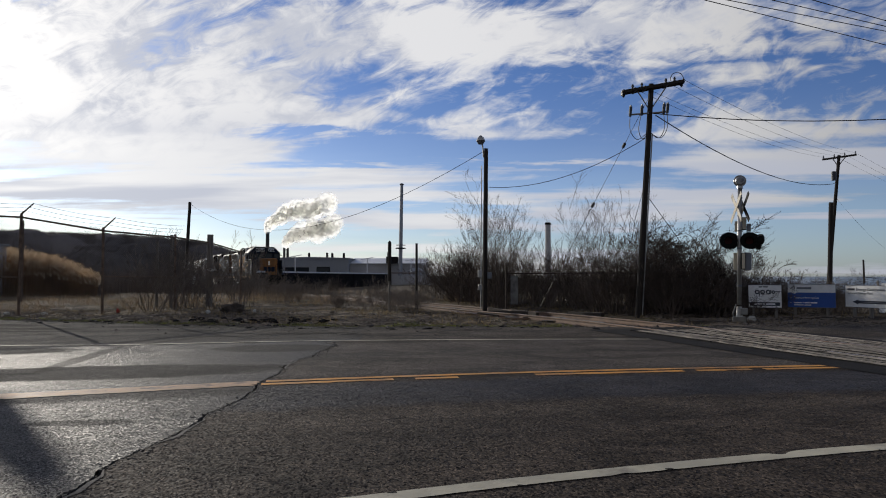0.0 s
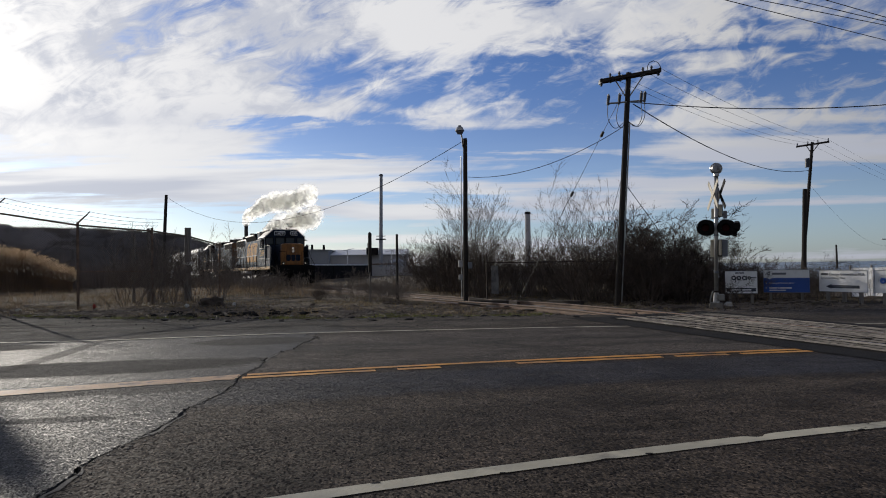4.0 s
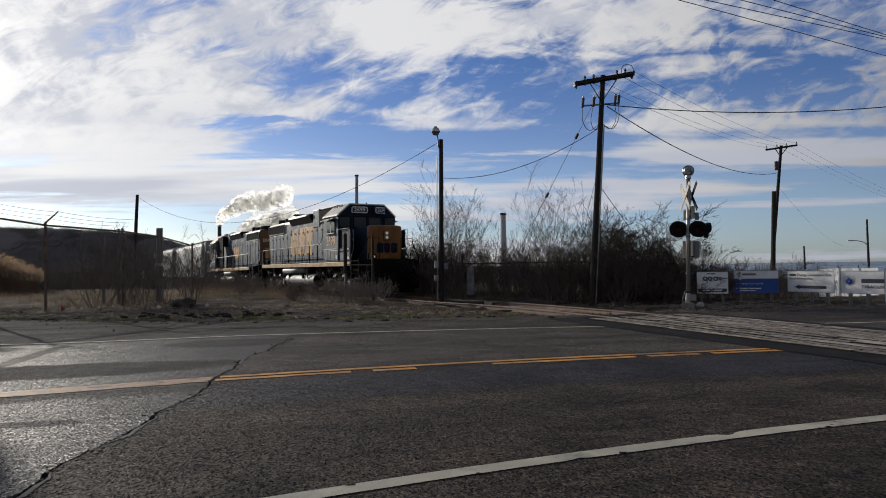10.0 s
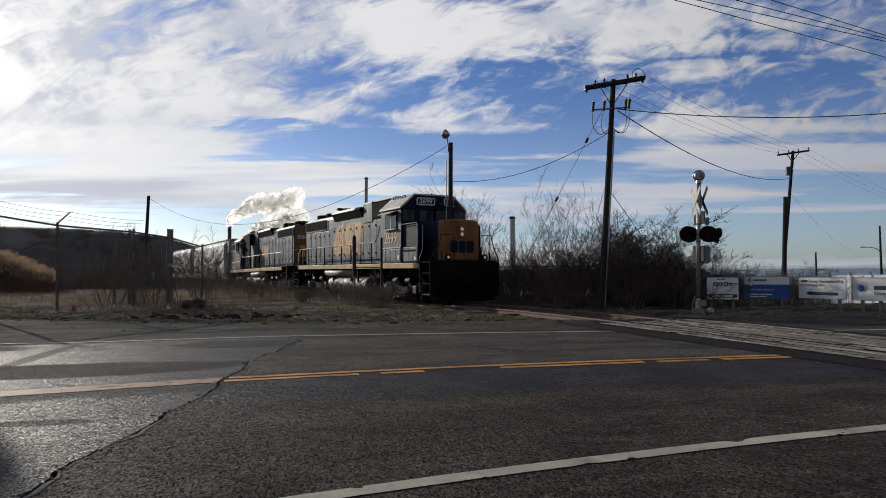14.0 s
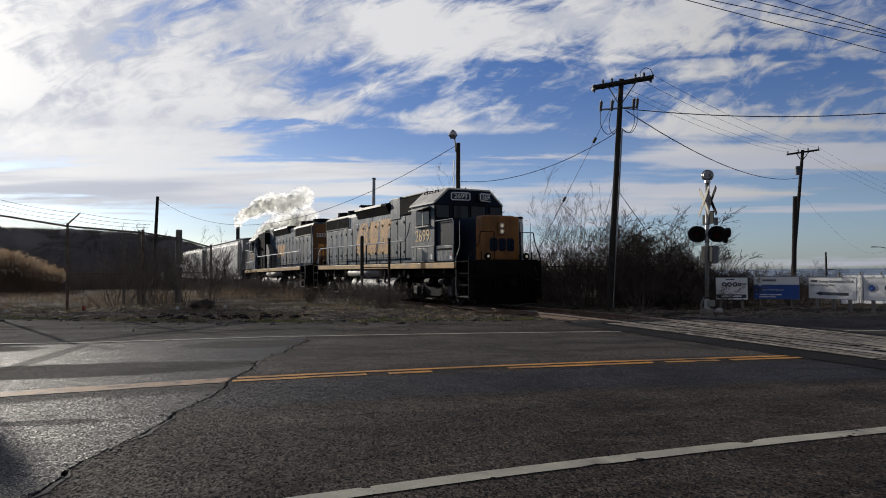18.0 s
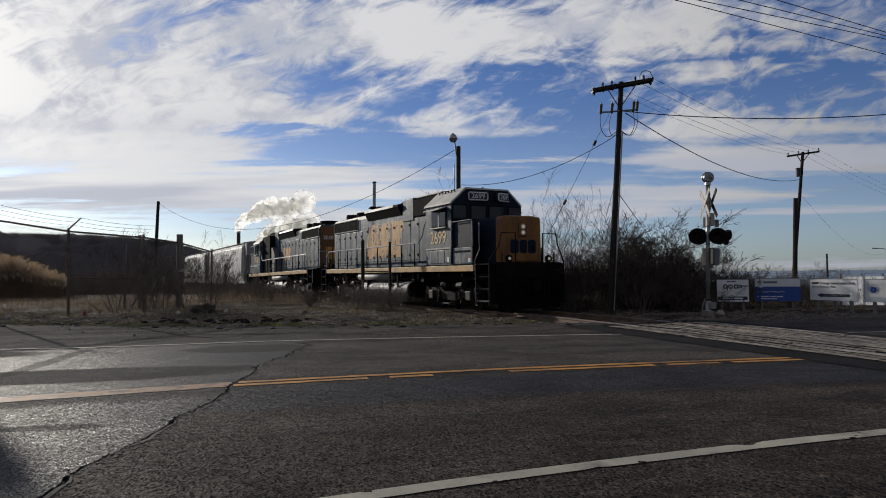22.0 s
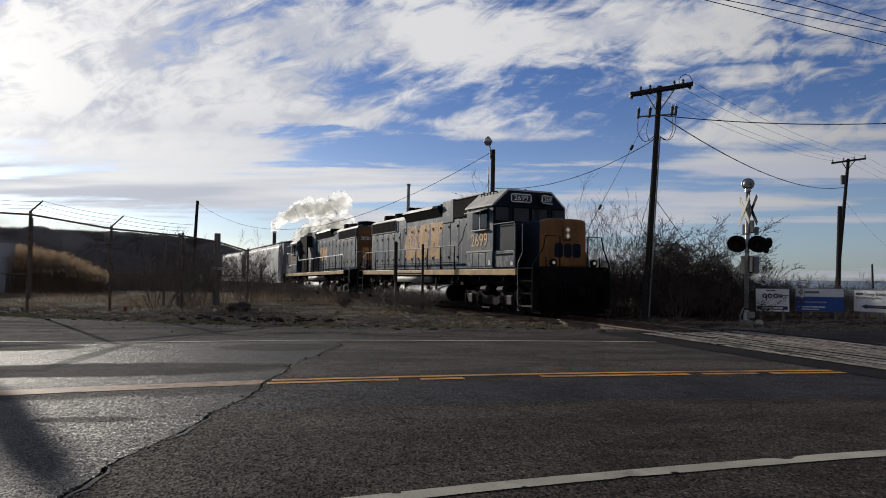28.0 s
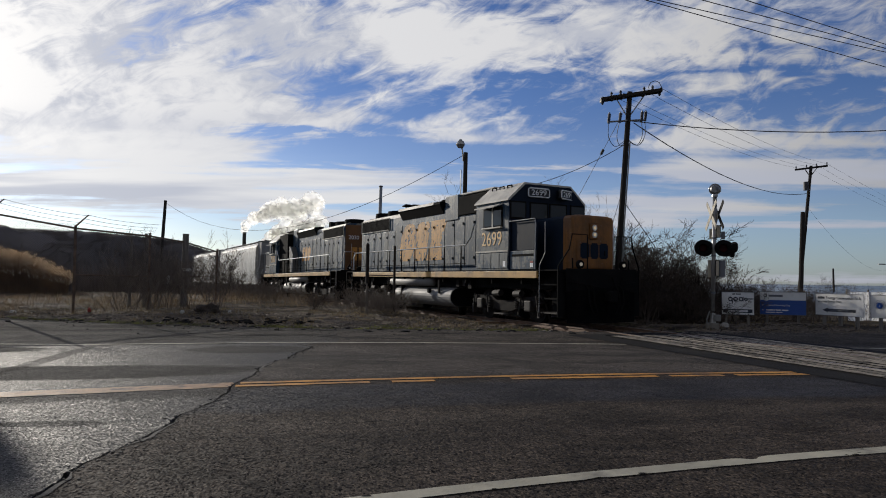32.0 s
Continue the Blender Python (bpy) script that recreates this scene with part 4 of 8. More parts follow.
cut = [p for p in cross if p.y < 17.0]
for k, pts in enumerate(([(-0.70, 5.96), (-0.48, 6.05), (-0.29, 6.11)], [(0.30, 5.95), (0.33, 5.8), (0.31, 5.66)])):
    stripe("hair_crack_%d" % (k + 1), pts, 0.014, "tar", "short dark crack in the asphalt", 0.0055, 0.008, 0.03)
band("crossing_patch_1", cut, 2.1, 1.56, 0.011, "tar", "dark asphalt patch around the rail crossing")
band("crossing_patch_2", cut, -1.56, -2.25, 0.011, "tar", "dark asphalt patch around the rail crossing")
# dark band laid below the planks to blacken the gaps between them
band("crossing_bed", cut, 1.56, -1.56, 0.007, "tar", "black band under the gaps of the crossing planks")

# ---- crossing planks and rails ----
plank_run = [p for p in cross if p.y < 16.0]
deck = tagged(new("crossing_deck"), "weathered timber planks laid between and beside the rails", "level crossing", kind="structure")
offs = [-1.42, -1.16, -0.92, -0.52, -0.27, -0.02, 0.23, 0.48, 0.92, 1.16, 1.42]
for k, o in enumerate(offs):
    line = along(plank_run, o)
    i = 0
    while i < len(line) - 2:
        n = rng.choice((4, 5, 6, 7)) if i else rng.choice((1, 3, 5))
        seg = line[i:i + n + 1]
        if len(seg) < 2:
            break
        a, b = seg[0], seg[-1]
        d = (b - a).normalized()
        h = Vector((-d.y, d.x, 0)) * rng.uniform(0.094, 0.116)
        a, b = a + d * 0.02, b - d * 0.02
        z1 = 0.036 + rng.uniform(-0.009, 0.008)
        bm = bmesh.new()
        top = [bm.verts.new(p + Vector((0, 0, z1))) for p in (a - h, b - h, b + h, a + h)]
        low = [bm.verts.new(p + Vector((0, 0, -0.05))) for p in (a - h * 1.04, b - h * 1.04, b + h * 1.04, a + h * 1.04)]
        bm.faces.new(top)
        for q in range(4):
            bm.faces.new((top[q], low[q], low[(q + 1) % 4], top[(q + 1) % 4]))
        bmesh.ops.recalc_face_normals(bm, faces=bm.faces[:])
        # side faces coloured dark, so the gaps between planks look deep and shaded
        for fc in bm.faces[:][1:]:
            fc.material_index = 1
        part("plank", bm, "plank", deck).data.materials.append(M["tar"])
        i += n

RAIL = [(-0.07, -0.15), (0.07, -0.15), (0.07, -0.135), (0.012, -0.12), (0.012, -0.045), (0.036, -0.035), (0.036, -0.006), (0.03, 0),
        (-0.03, 0), (-0.036, -0.006), (-0.036, -0.035), (-0.012, -0.045), (-0.012, -0.12), (-0.07, -0.135)]
for o, nm in ((0.753, "rail"), (-0.753, "rail")):
    line = along(track_line, o)
    v, f = [], []
    n = len(RAIL)
    for i, p in enumerate(line):
        d = (line[min(i + 1, len(line) - 1)] - line[max(i - 1, 0)]).normalized()
        h = Vector((-d.y, d.x, 0)).normalized()
        zz = p.z if i < 56 else 0.03
        v += [(p.x + h.x * a, p.y + h.y * a, zz + b) for a, b in RAIL]
        if i:
            f += [((i - 1) * n + k, (i - 1) * n + (k + 1) % n, i * n + (k + 1) % n, i * n + k) for k in range(n)]
    me = raw(nm, v, f, "rail")
    me.materials.append(M["rail_top"])
    for q in me.polygons:
        if q.index % n == 7:
            q.material_index = 1
    tagged(new(nm, me), "rusty steel rail with a worn bright head", "rail", "rails of the spur", kind="structure")

tie_mesh = raw("tie", [(x, y, z) for x in (-0.115, 0.115) for y in (-1.28, 1.28) for z in (-0.30, -0.15)],
               [(0, 1, 3, 2), (4, 6, 7, 5), (0, 4, 5, 1), (2, 3, 7, 6), (0, 2, 6, 4), (1, 5, 7, 3)], "tie")
ties = tagged(new("track_ties"), "old half-buried timber ties under the rails", "railway ties", kind="structure")
for k in range(150):
    s = 22.4 - k * 0.56
    if s < -62:
        break
    ob = new("tie", tie_mesh)
    ob.parent = ties
    p = on_track(s)
    ob.matrix_basis = pose(p.x, p.y, p.z + rng.uniform(0.0, 0.02), 0, 0, TRACK_TURN + rng.uniform(-1.5, 1.5))

# cracks in the worn shoulder
for k in range(30):
    x, y = rng.uniform(-16, 0.5), rng.uniform(13.8, 17.6)
    if y > edge_y(x) - 0.4:
        continue
    a, pts = rng.uniform(-0.25, 0.35), []
    for q in range(rng.randint(5, 14)):
        pts.append((x, y))
        a += rng.gauss(0, 0.25)
        x, y = x + 0.2 * math.cos(a), y + 0.2 * math.sin(a) * 0.8
    stripe("shoulder_crack_%d" % (k + 1), pts, rng.uniform(0.04, 0.12), "tar", "dark crack in the worn road shoulder", 0.006, 0.06, 0.08)

# loose stones and cinders by the track and the road's edge
v, f = [], []


def stone(x, y, z, r):
    b = len(v)
    for dx, dy, dz in ((1, 0, 0), (-1, 0, 0), (0, 1, 0), (0, -1, 0), (0, 0, 1), (0, 0, -0.5)):
        k = r * rng.uniform(0.6, 1.25)
        v.append((x + dx * k, y + dy * k, z + dz * k * 0.8))
    for t in ((0, 2, 4), (2, 1, 4), (1, 3, 4), (3, 0, 4), (2, 0, 5), (1, 2, 5), (3, 1, 5), (0, 3, 5)):
        f.append(tuple(b + i for i in t))


for k in range(5200):
    s = rng.uniform(-30, 23)
    o = rng.gauss(0, 1.5)
    p = on_track(s)
    x, y = p.x + o * 0.895, p.y + o * 0.446
    if y > edge_y(x):
        stone(x, y, ground_z(x, y) + 0.005, rng.uniform(0.012, 0.04))
for k in range(4200):
    x = rng.uniform(-19, 15)
    y = edge_y(x) + abs(rng.gauss(0, 0.8)) - 0.35
    z = 0.006 if y < edge_y(x) else ground_z(x, y) + 0.004
    stone(x, y, z, rng.uniform(0.008, 0.034) * (1.8 if rng.random() < 0.04 else 1))
tagged(new("loose_stones", raw("loose_stones", v, f, "gravel")), "loose ballast stones and cinders", "gravel", kind="stuff")
# dark grit and crumbs strewn over the worn shoulder
v, f = [], []
for k in range(700):
    x = rng.uniform(-16, 3)
    y = edge_y(x) - abs(rng.gauss(0, 1.3)) - 0.1
    if y > 13.6:
        stone(x, y, 0.004, rng.uniform(0.005, 0.017) * (2.2 if rng.random() < 0.06 else 1))
tagged(new("road_grit", raw("road_grit", v, f, "tar")), "dark grit and asphalt crumbs on the road shoulder", "gravel", kind="stuff")
# broken asphalt lumps and cracked edge by the verge
for k in range(46):
    x = rng.uniform(-12, 5)
    y = edge_y(x) + rng.gauss(-0.1, 0.35)
    bm = bmesh.new()
    bmesh.ops.create_icosphere(bm, subdivisions=2, radius=1)
    r = rng.uniform(0.03, 0.09)
    for q in bm.verts:
        q.co *= 1 + 0.35 * noise.noise(q.co * 1.5 + Vector((k, 0, 0)))
        q.co = Vector((q.co.x * r * 1.5, q.co.y * r, q.co.z * r * 0.35))
    ob = link_mesh("asphalt_lump", bm, "tar")
    ob.matrix_basis = pose(x, y, 0.01, 0, 0, rng.uniform(0, 180))
    tagged(ob, "broken lump of black asphalt at the road's edge", "rubble", "asphalt lumps")
# dark clods and bits of wood scattered on the verge
v, f = [], []
for k in range(5200):
    x = rng.uniform(-22, 13)
    y = edge_y(x) + 0.2 + abs(rng.gauss(0, 3.0))
    stone(x, y, ground_z(x, y) + 0.01, rng.uniform(0.012, 0.045) * (2.2 if rng.random() < 0.05 else 1))
tagged(new("clods", raw("clods", v, f, "clay")), "dark clods of earth and debris on the verge", "debris", kind="stuff")
# dead stalks and sticks lying about
v, f = [], []
for k in range(6000):
    x = rng.uniform(-24, 13)
    y = edge_y(x) + 0.1 + abs(rng.gauss(0, 3.4))
    s = (Vector((x, y, 0)) - T0).dot(TD)
    if ((Vector((x, y, 0)) - (T0 + TD * s)).length) < 1.5:
        continue
    a, ln, wd = rng.uniform(0, 6.28), rng.uniform(0.06, 0.34), rng.uniform(0.003, 0.009)
    z = ground_z(x, y) + rng.uniform(0.0, 0.03)
    rise = rng.uniform(-0.02, 0.12) * ln
    ux, uy = math.cos(a), math.sin(a)
    b = len(v)
    for e, h in ((-0.5, 0.0), (0.5, rise)):
        cx, cy = x + ux * ln * e, y + uy * ln * e
        v += [(cx - uy * wd, cy + ux * wd, z + h), (cx + uy * wd, cy - ux * wd, z + h), (cx, cy, z + h + wd * 1.8)]
    f += [(b, b + 2, b + 5, b + 3), (b + 2, b + 1, b + 4, b + 5)]
tagged(new("dead_sticks", raw("dead_sticks", v, f, "twig_pale")), "dead stalks and sticks lying on the verge", "debris", kind="stuff")
# worn spots in the near edge line
xs_, ys_ = [p[0] for p in NEAR], [p[1] for p in NEAR]
for k in range(12):
    x = rng.uniform(-0.6, 7.0)
    y = float(np.interp(x, xs_, ys_)) - 0.04 + rng.choice((-1, 1)) * rng.uniform(0.02, 0.075)
    r = rng.uniform(0.007, 0.022)
    pts = [(x + r * 2.0 * rng.uniform(0.5, 1.2) * math.cos(a) - 0.3 * r * math.sin(a), y + r * rng.uniform(0.5, 1.2) * math.sin(a) + 0.5 * r * math.cos(a)) for a in (0, 1.05, 2.1, 3.14, 4.2, 5.2)]
    patch("line_wear_%d" % (k + 1), pts, 0.0102, "tar", "worn dark spot in the white edge line")

# ---- rolling stock ----
# a vehicle's space: x forward, z up from the rail head, origin under its middle
def oval(cx, cz, rx, rz, n=16):
    return [(cx + rx * math.cos(2 * math.pi * i / n), cz + rz * math.sin(2 * math.pi * i / n)) for i in range(n)]


def wheelset(parent, x, r=0.508):
    ax = new("wheelset")
    ax.parent = parent
    ax.matrix_basis = pose(x, 0, r)
    part("axle", brod((0, -0.8, 0), (0, 0.8, 0), 0.09, seg=10), "truck", ax)
    for y in (-0.755, 0.755):
        bm = bmesh.new()
        sgn = 1 if y > 0 else -1
        rod(bm, (0, y - 0.07 * sgn, 0), (0, y + 0.07 * sgn, 0), r, r * 0.985, seg=28)
        rod(bm, (0, y - 0.09 * sgn, 0), (0, y - 0.06 * sgn, 0), r + 0.025, seg=28)
        wheel = part("wheel", bm, "truck", ax)
        part("hub", brod((0, y + 0.07 * sgn, 0), (0, y + 0.12 * sgn, 0), 0.14, 0.11, seg=12), "truck_light", wheel)
        for k in range(3):
            a = k * math.pi / 1.5
            part("web_boss", bbox(math.cos(a) * 0.3 - 0.05, math.cos(a) * 0.3 + 0.05, *sorted((y + 0.066 * sgn, y + 0.078 * sgn)), math.sin(a) * 0.3 - 0.05, math.sin(a) * 0.3 + 0.05), "truck_light", wheel)
    return ax


AXLES = []


def truck(parent, cx, base=2.743):
    for dx in (-base / 2, base / 2):
        AXLES.append(wheelset(parent, cx + dx))
    for sy in (-1, 1):
        y0, y1 = sorted((sy * 0.98, sy * 1.12))
        side = part("truck_frame", prism_y(bmesh.new(), [(cx - 2.0, 0.62), (cx - 1.75, 0.80), (cx - 0.75, 0.80), (cx - 0.45, 0.66), (cx + 0.45, 0.66),
                    (cx + 0.75, 0.80), (cx + 1.75, 0.80), (cx + 2.0, 0.62), (cx + 1.75, 0.52), (cx + 0.7, 0.42), (cx + 0.4, 0.34), (cx - 0.4, 0.34),
                    (cx - 0.7, 0.42), (cx - 1.75, 0.52)], y0, y1), "truck", parent)
        for dx in (-base / 2, base / 2):
            part("journal_box", bbox(cx + dx - 0.17, cx + dx + 0.17, *sorted((sy * 1.02, sy * 1.22)), 0.36, 0.70, bevel=0.04), "truck_light", side)
            part("brake_cylinder", brod((cx + dx * 0.42 + 0.12, sy * 1.2, 0.88), (cx + dx * 0.42 + 0.5, sy * 1.2, 0.9), 0.11, seg=10), "truck_light", side)
            bm = bmesh.new()
            for k in range(5):
                ring(bm, (cx + dx * 0.55, sy * 1.14, 0.42 + 0.055 * k), (0, 0, 1), 0.085, 0.02, 10, 5)
            part("spring", bm, "truck", side)
            bm = bmesh.new()
            rod(bm, (cx + dx * 1.28, sy * 1.16, 0.85), (cx + dx * 1.36, sy * 1.16, 0.25), 0.025)
            box(bm, cx + dx * 1.36 - 0.06, cx + dx * 1.36 + 0.06, sy * 1.1 - 0.06, sy * 1.1 + 0.06, 0.2, 0.5)
            part("brake_hanger", bm, "truck_light", side)
            part("brake_rod", brod((cx + dx * 0.72, sy * 1.16, 0.80), (cx + dx * 0.62, sy * 1.18, 0.24), 0.025), "truck_light", side)
        part("sand_pipe", pipe(bmesh.new(), [(cx + 1.5, sy * 1.1, 1.2), (cx + 1.95, sy * 0.95, 0.6), (cx + 1.95, sy * 0.8, 0.15)], 0.022), "truck_light", side)
        part("step_iron", bbox(cx - 0.28, cx + 0.28, *sorted((sy * 1.14, sy * 1.34)), 0.22, 0.26), "truck_light", side)


def painted_mark(parent, kind_, x0, x1, z0, z1, place, mat, slant_=0.0, doors=False):
    """A worn painted device: a disc, a slab or a waisted shape of small flakes, broken where doors part."""
    v, f, seen = [], [], {}
    n, m = int((x1 - x0) / 0.04), int((z1 - z0) / 0.04)

    def corner(i, k):
        if (i, k) not in seen:
            seen[i, k] = len(v)
            v.append(place(x0 + (x1 - x0) * i / n + slant_ * (2 * k / m - 1), z0 + (z1 - z0) * k / m))
        return seen[i, k]

    for i in range(n):
        for k in range(m):
            a, b = (i + 0.5) / n * 2 - 1, (k + 0.5) / m * 2 - 1
            r = (abs(a) ** 2.6 + abs(b) ** 2.6) ** (1 / 2.6)
            inside = r < 1 if kind_ == "disc" else (r < 1.08 and abs(a) < 0.95) if kind_ == "slab" else abs(a) < 0.6 + 0.36 * abs(b)
            worn = doors and noise.noise((a * 4, b * 4, x0 * 3)) + 0.6 * noise.noise((a * 9, b * 9, 4)) > 0.42
            if inside and not worn:
                f.append((corner(i, k), corner(i + 1, k), corner(i + 1, k + 1), corner(i, k + 1)))
    ob = new("painted_mark", raw("painted_mark", v, f, mat))
    ob.parent = parent
    ob["label"] = "faded yellow painted mark" if mat == "loco_faded" else "dark painted mark"
    return ob


def locomotive(name, label, number, lead):
    r = root(name, pose(0, 0, 0), label, "locomotive")
    # frame and sills
    part("underframe", bbox(-8.35, 8.35, -1.15, 1.15, 1.05, 1.58, bevel=0.03), "loco_black", r)
    part("deck", bbox(-8.45, 8.45, -1.5, 1.5, 1.585, 1.625), "loco_black", r)
    for sy in (-1, 1):
        part("side_sill", bbox(-7.45, 7.45, *sorted((sy * 1.47, sy * 1.54)), 1.375, 1.58, bevel=0.01), "loco_sill", r, "faded yellow side sill")
        for k in range(9):
            part("sill_bracket", bbox(-6.6 + k * 1.65 - 0.03, -6.6 + k * 1.65 + 0.03, *sorted((sy * 1.2, sy * 1.47)), 1.2, 1.4), "loco_black", r)
    # long hood
    hood = [(-0.90, 1.626), (-0.90, 4.0), (-0.82, 4.14), (-0.60, 4.2), (0.60, 4.2), (0.82, 4.14), (0.90, 4.0), (0.90, 1.626)]
    body = part("long_hood", prism(bmesh.new(), hood, -7.95, 4.0), "loco_grey" , r, "grey hood with blue fade and rows of doors")
    part("hood_end", bbox(-8.0, -7.952, -0.86, 0.86, 1.64, 4.1, bevel=0.01), "loco_brown", body, "dirty brown hood end")
    for sy in (-1, 1):
        y0 = sy * 0.905
        for k in range(15):
            x = -7.7 + k * 0.77
            if x + 0.72 > 3.95:
                break
            h = 3.42 if x < -4.6 else 3.6
            d = part("hood_door", bbox(x, x + 0.72, *sorted((y0, y0 + sy * 0.022)), 1.78, h, bevel=0.008), "loco_grey", body)
            for z in (2.05, h - 0.3):
                part("latch", bbox(x + 0.60, x + 0.66, *sorted((y0, y0 + sy * 0.05)), z, z + 0.09), "loco_black", d)
        # radiator shutters with slats
        shut = part("radiator_grille", bbox(-7.85, -4.5, *sorted((sy * 0.88, sy * 0.93)), 3.52, 4.02), "loco_black", body, "dark radiator grille")
        bm = bmesh.new()
        for k in range(9):
            z = 3.55 + k * 0.052
            box(bm, -7.8, -4.55, *sorted((sy * 0.93, sy * 0.945)), z, z + 0.02)
        part("slat", bm, "loco_black", shut)
        bm = bmesh.new()
        pipe(bm, [(-7.9, sy * 0.95, 4.04), (-4.45, sy * 0.95, 4.04), (-4.45, sy * 0.95, 3.5), (-7.9, sy * 0.95, 3.5), (-7.9, sy * 0.95, 4.04)], 0.022)
        part("grille_frame", bm, "loco_roof", shut)
        # dynamic brake blister: flared intake under the roof edge
        bl = part("brake_blister", prism(bmesh.new(), [(sy * 0.55, 3.85), (sy * 0.92, 3.84), (sy * 1.10, 4.2), (sy * 1.06, 4.3), (sy * 0.5, 4.34)], -3.15, 0.62), "loco_black", body, "black flared brake grid intake")
        # sunlight on the sloping intake top, added as a thin pale layer
        part("blister_top", prism(bmesh.new(), [(sy * 1.115, 4.2), (sy * 1.075, 4.315), (sy * 0.5, 4.365), (sy * 0.5, 4.345), (sy * 1.06, 4.30), (sy * 1.10, 4.2)], -3.17, 0.1), "loco_roof", bl, "intake top, sunlight put in as a pale colour")
        # sun glare on the rounded hood edge, laid on as a pale strip
        part("roof_edge", prism(bmesh.new(), [(sy * 0.908, 3.98), (sy * 0.832, 4.155), (sy * 0.60, 4.215), (sy * 0.60, 4.202), (sy * 0.82, 4.142), (sy * 0.902, 3.98)], -7.95, -3.2), "loco_roof", body, "hood roof edge, sun glint put in as a pale strip")
        # painted mark on the doors, plain faded shapes
        sheet_y = y0 + sy * 0.0245
        if lead:
            for kind_, x0, x1 in (("disc", -3.25, -1.85), ("slab", -1.85, -0.6), ("waist", -0.62, 0.78)):
                painted_mark(body, kind_, x0, x1, 2.05, 3.62, lambda p, q: (p, sheet_y, q), "loco_faded", 0.22 * -sy, True)
        else:
            for kind_, x0, x1 in (("disc", -1.95, -1.4), ("slab", -1.35, -0.8), ("waist", -0.75, -0.2)):
                painted_mark(body, kind_, x0, x1, 2.35, 3.2, lambda p, q: (p, sheet_y, q), "loco_faded", 0.1 * -sy, True)
        # central air box and dark filter screen
        part("air_box", bbox(0.80, 1.82, *sorted((sy * 0.5, sy * 0.955)), 3.5, 4.46, bevel=0.04), "loco_grey", body)
        part("filter_screen", bbox(1.84, 3.96, *sorted((sy * 0.5, sy * 0.965)), 3.66, 4.34, bevel=0.02), "loco_black", body, "black filter screen behind the cab")
        if not lead:
            part("equipment_box", bbox(1.9, 3.97, *sorted((sy * 0.92, sy * 1.30)), 1.64, 4.2, bevel=0.03), "loco_black", body, "black equipment cabinet")
            bm = bmesh.new()
            for k in range(8):
                a = k * math.pi / 14
                box(bm, 0.75 + 0.1 * k, 0.86 + 0.1 * k, *sorted((sy * 0.94, sy * 1.28)), 1.66 + 0, 3.35 - 0.5 * (1 - math.cos((7 - k) * math.pi / 14)))
            part("air_duct", bm, "tank", body, "pale curved duct")
    part("hood_roof_walk", bbox(-7.9, 1.7, -0.55, 0.55, 4.2, 4.24), "loco_black", body)
    part("air_box_lid", bbox(0.82, 4.0, -0.8, 0.8, 4.42, 4.5, bevel=0.03), "loco_roof" if lead else "loco_black", body)
    for x, rr in ((-7.0, 0.55), (-5.5, 0.55), (-0.15, 0.55)):
        fan = part("roof_fan", brod((x, 0, 4.22), (x, 0, 4.47), rr, rr * 0.97, seg=24), "loco_black", body)
        part("fan_cap", brod((x, 0, 4.47), (x, 0, 4.5), rr * 0.97, rr * 0.5, seg=24), "loco_black", fan)
    part("exhaust_stack", bbox(-3.75, -3.4, -0.28, 0.28, 4.2, 4.62, bevel=0.03), "loco_black", body)
    horn = part("horn_bracket", brod((-4.0, -0.35, 4.2), (-4.0, -0.35, 4.55), 0.03), "loco_black", body)
    for k in range(3):
        part("horn", brod((-4.15, -0.45 + 0.1 * k, 4.58), (-3.8, -0.45 + 0.1 * k, 4.58), 0.03, 0.075, seg=10), "loco_black", horn)
    # cab
    cabm = "loco_grey"
    shell = part("cab", prism(bmesh.new(), [(-1.50, 1.626), (-1.50, 3.80), (-0.90, 4.33), (0.90, 4.33), (1.50, 3.80), (1.50, 1.626)], 4.02, 5.94), cabm, r, "grey cab with road numbers")
    roof_prof = [(-1.56, 3.785), (-1.52, 3.86), (-0.92, 4.40), (0.92, 4.40), (1.52, 3.86), (1.56, 3.785), (1.50, 3.79), (0.89, 4.335), (-0.89, 4.335), (-1.50, 3.79)]
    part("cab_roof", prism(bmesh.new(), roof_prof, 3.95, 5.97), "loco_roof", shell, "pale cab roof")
    for k in range(3):
        part("roof_grab", pipe(bmesh.new(), [(4.3 + 0.45 * k, -1.05, 4.24), (4.3 + 0.45 * k, -1.05, 4.36), (4.55 + 0.45 * k, -1.05, 4.36), (4.55 + 0.45 * k, -1.05, 4.24)], 0.022), "loco_black", shell)
    part("antenna", brod((5.2, 0.3, 4.4), (5.2, 0.3, 4.55), 0.05, 0.03), "loco_black", shell)
    front = part("cab_front", prism(bmesh.new(), [(-1.49, 1.63), (-1.49, 3.79), (-0.89, 4.34), (0.89, 4.34), (1.49, 3.79), (1.49, 1.63)], 5.945, 5.985), "loco_blue", shell, "dark blue cab front")
    for y in (-1.18, -0.38, 0.38, 1.18):
        w_ = 0.26 if abs(y) > 1 else 0.31
        wf = part("windscreen_frame", bbox(5.986, 6.0, y - w_ - 0.05, y + w_ + 0.05, 3.22, 3.78, bevel=0.006), "loco_black", front)
        part("windscreen", bbox(6.0, 6.008, y - w_, y + w_, 3.27, 3.73), "cab_glass", wf)
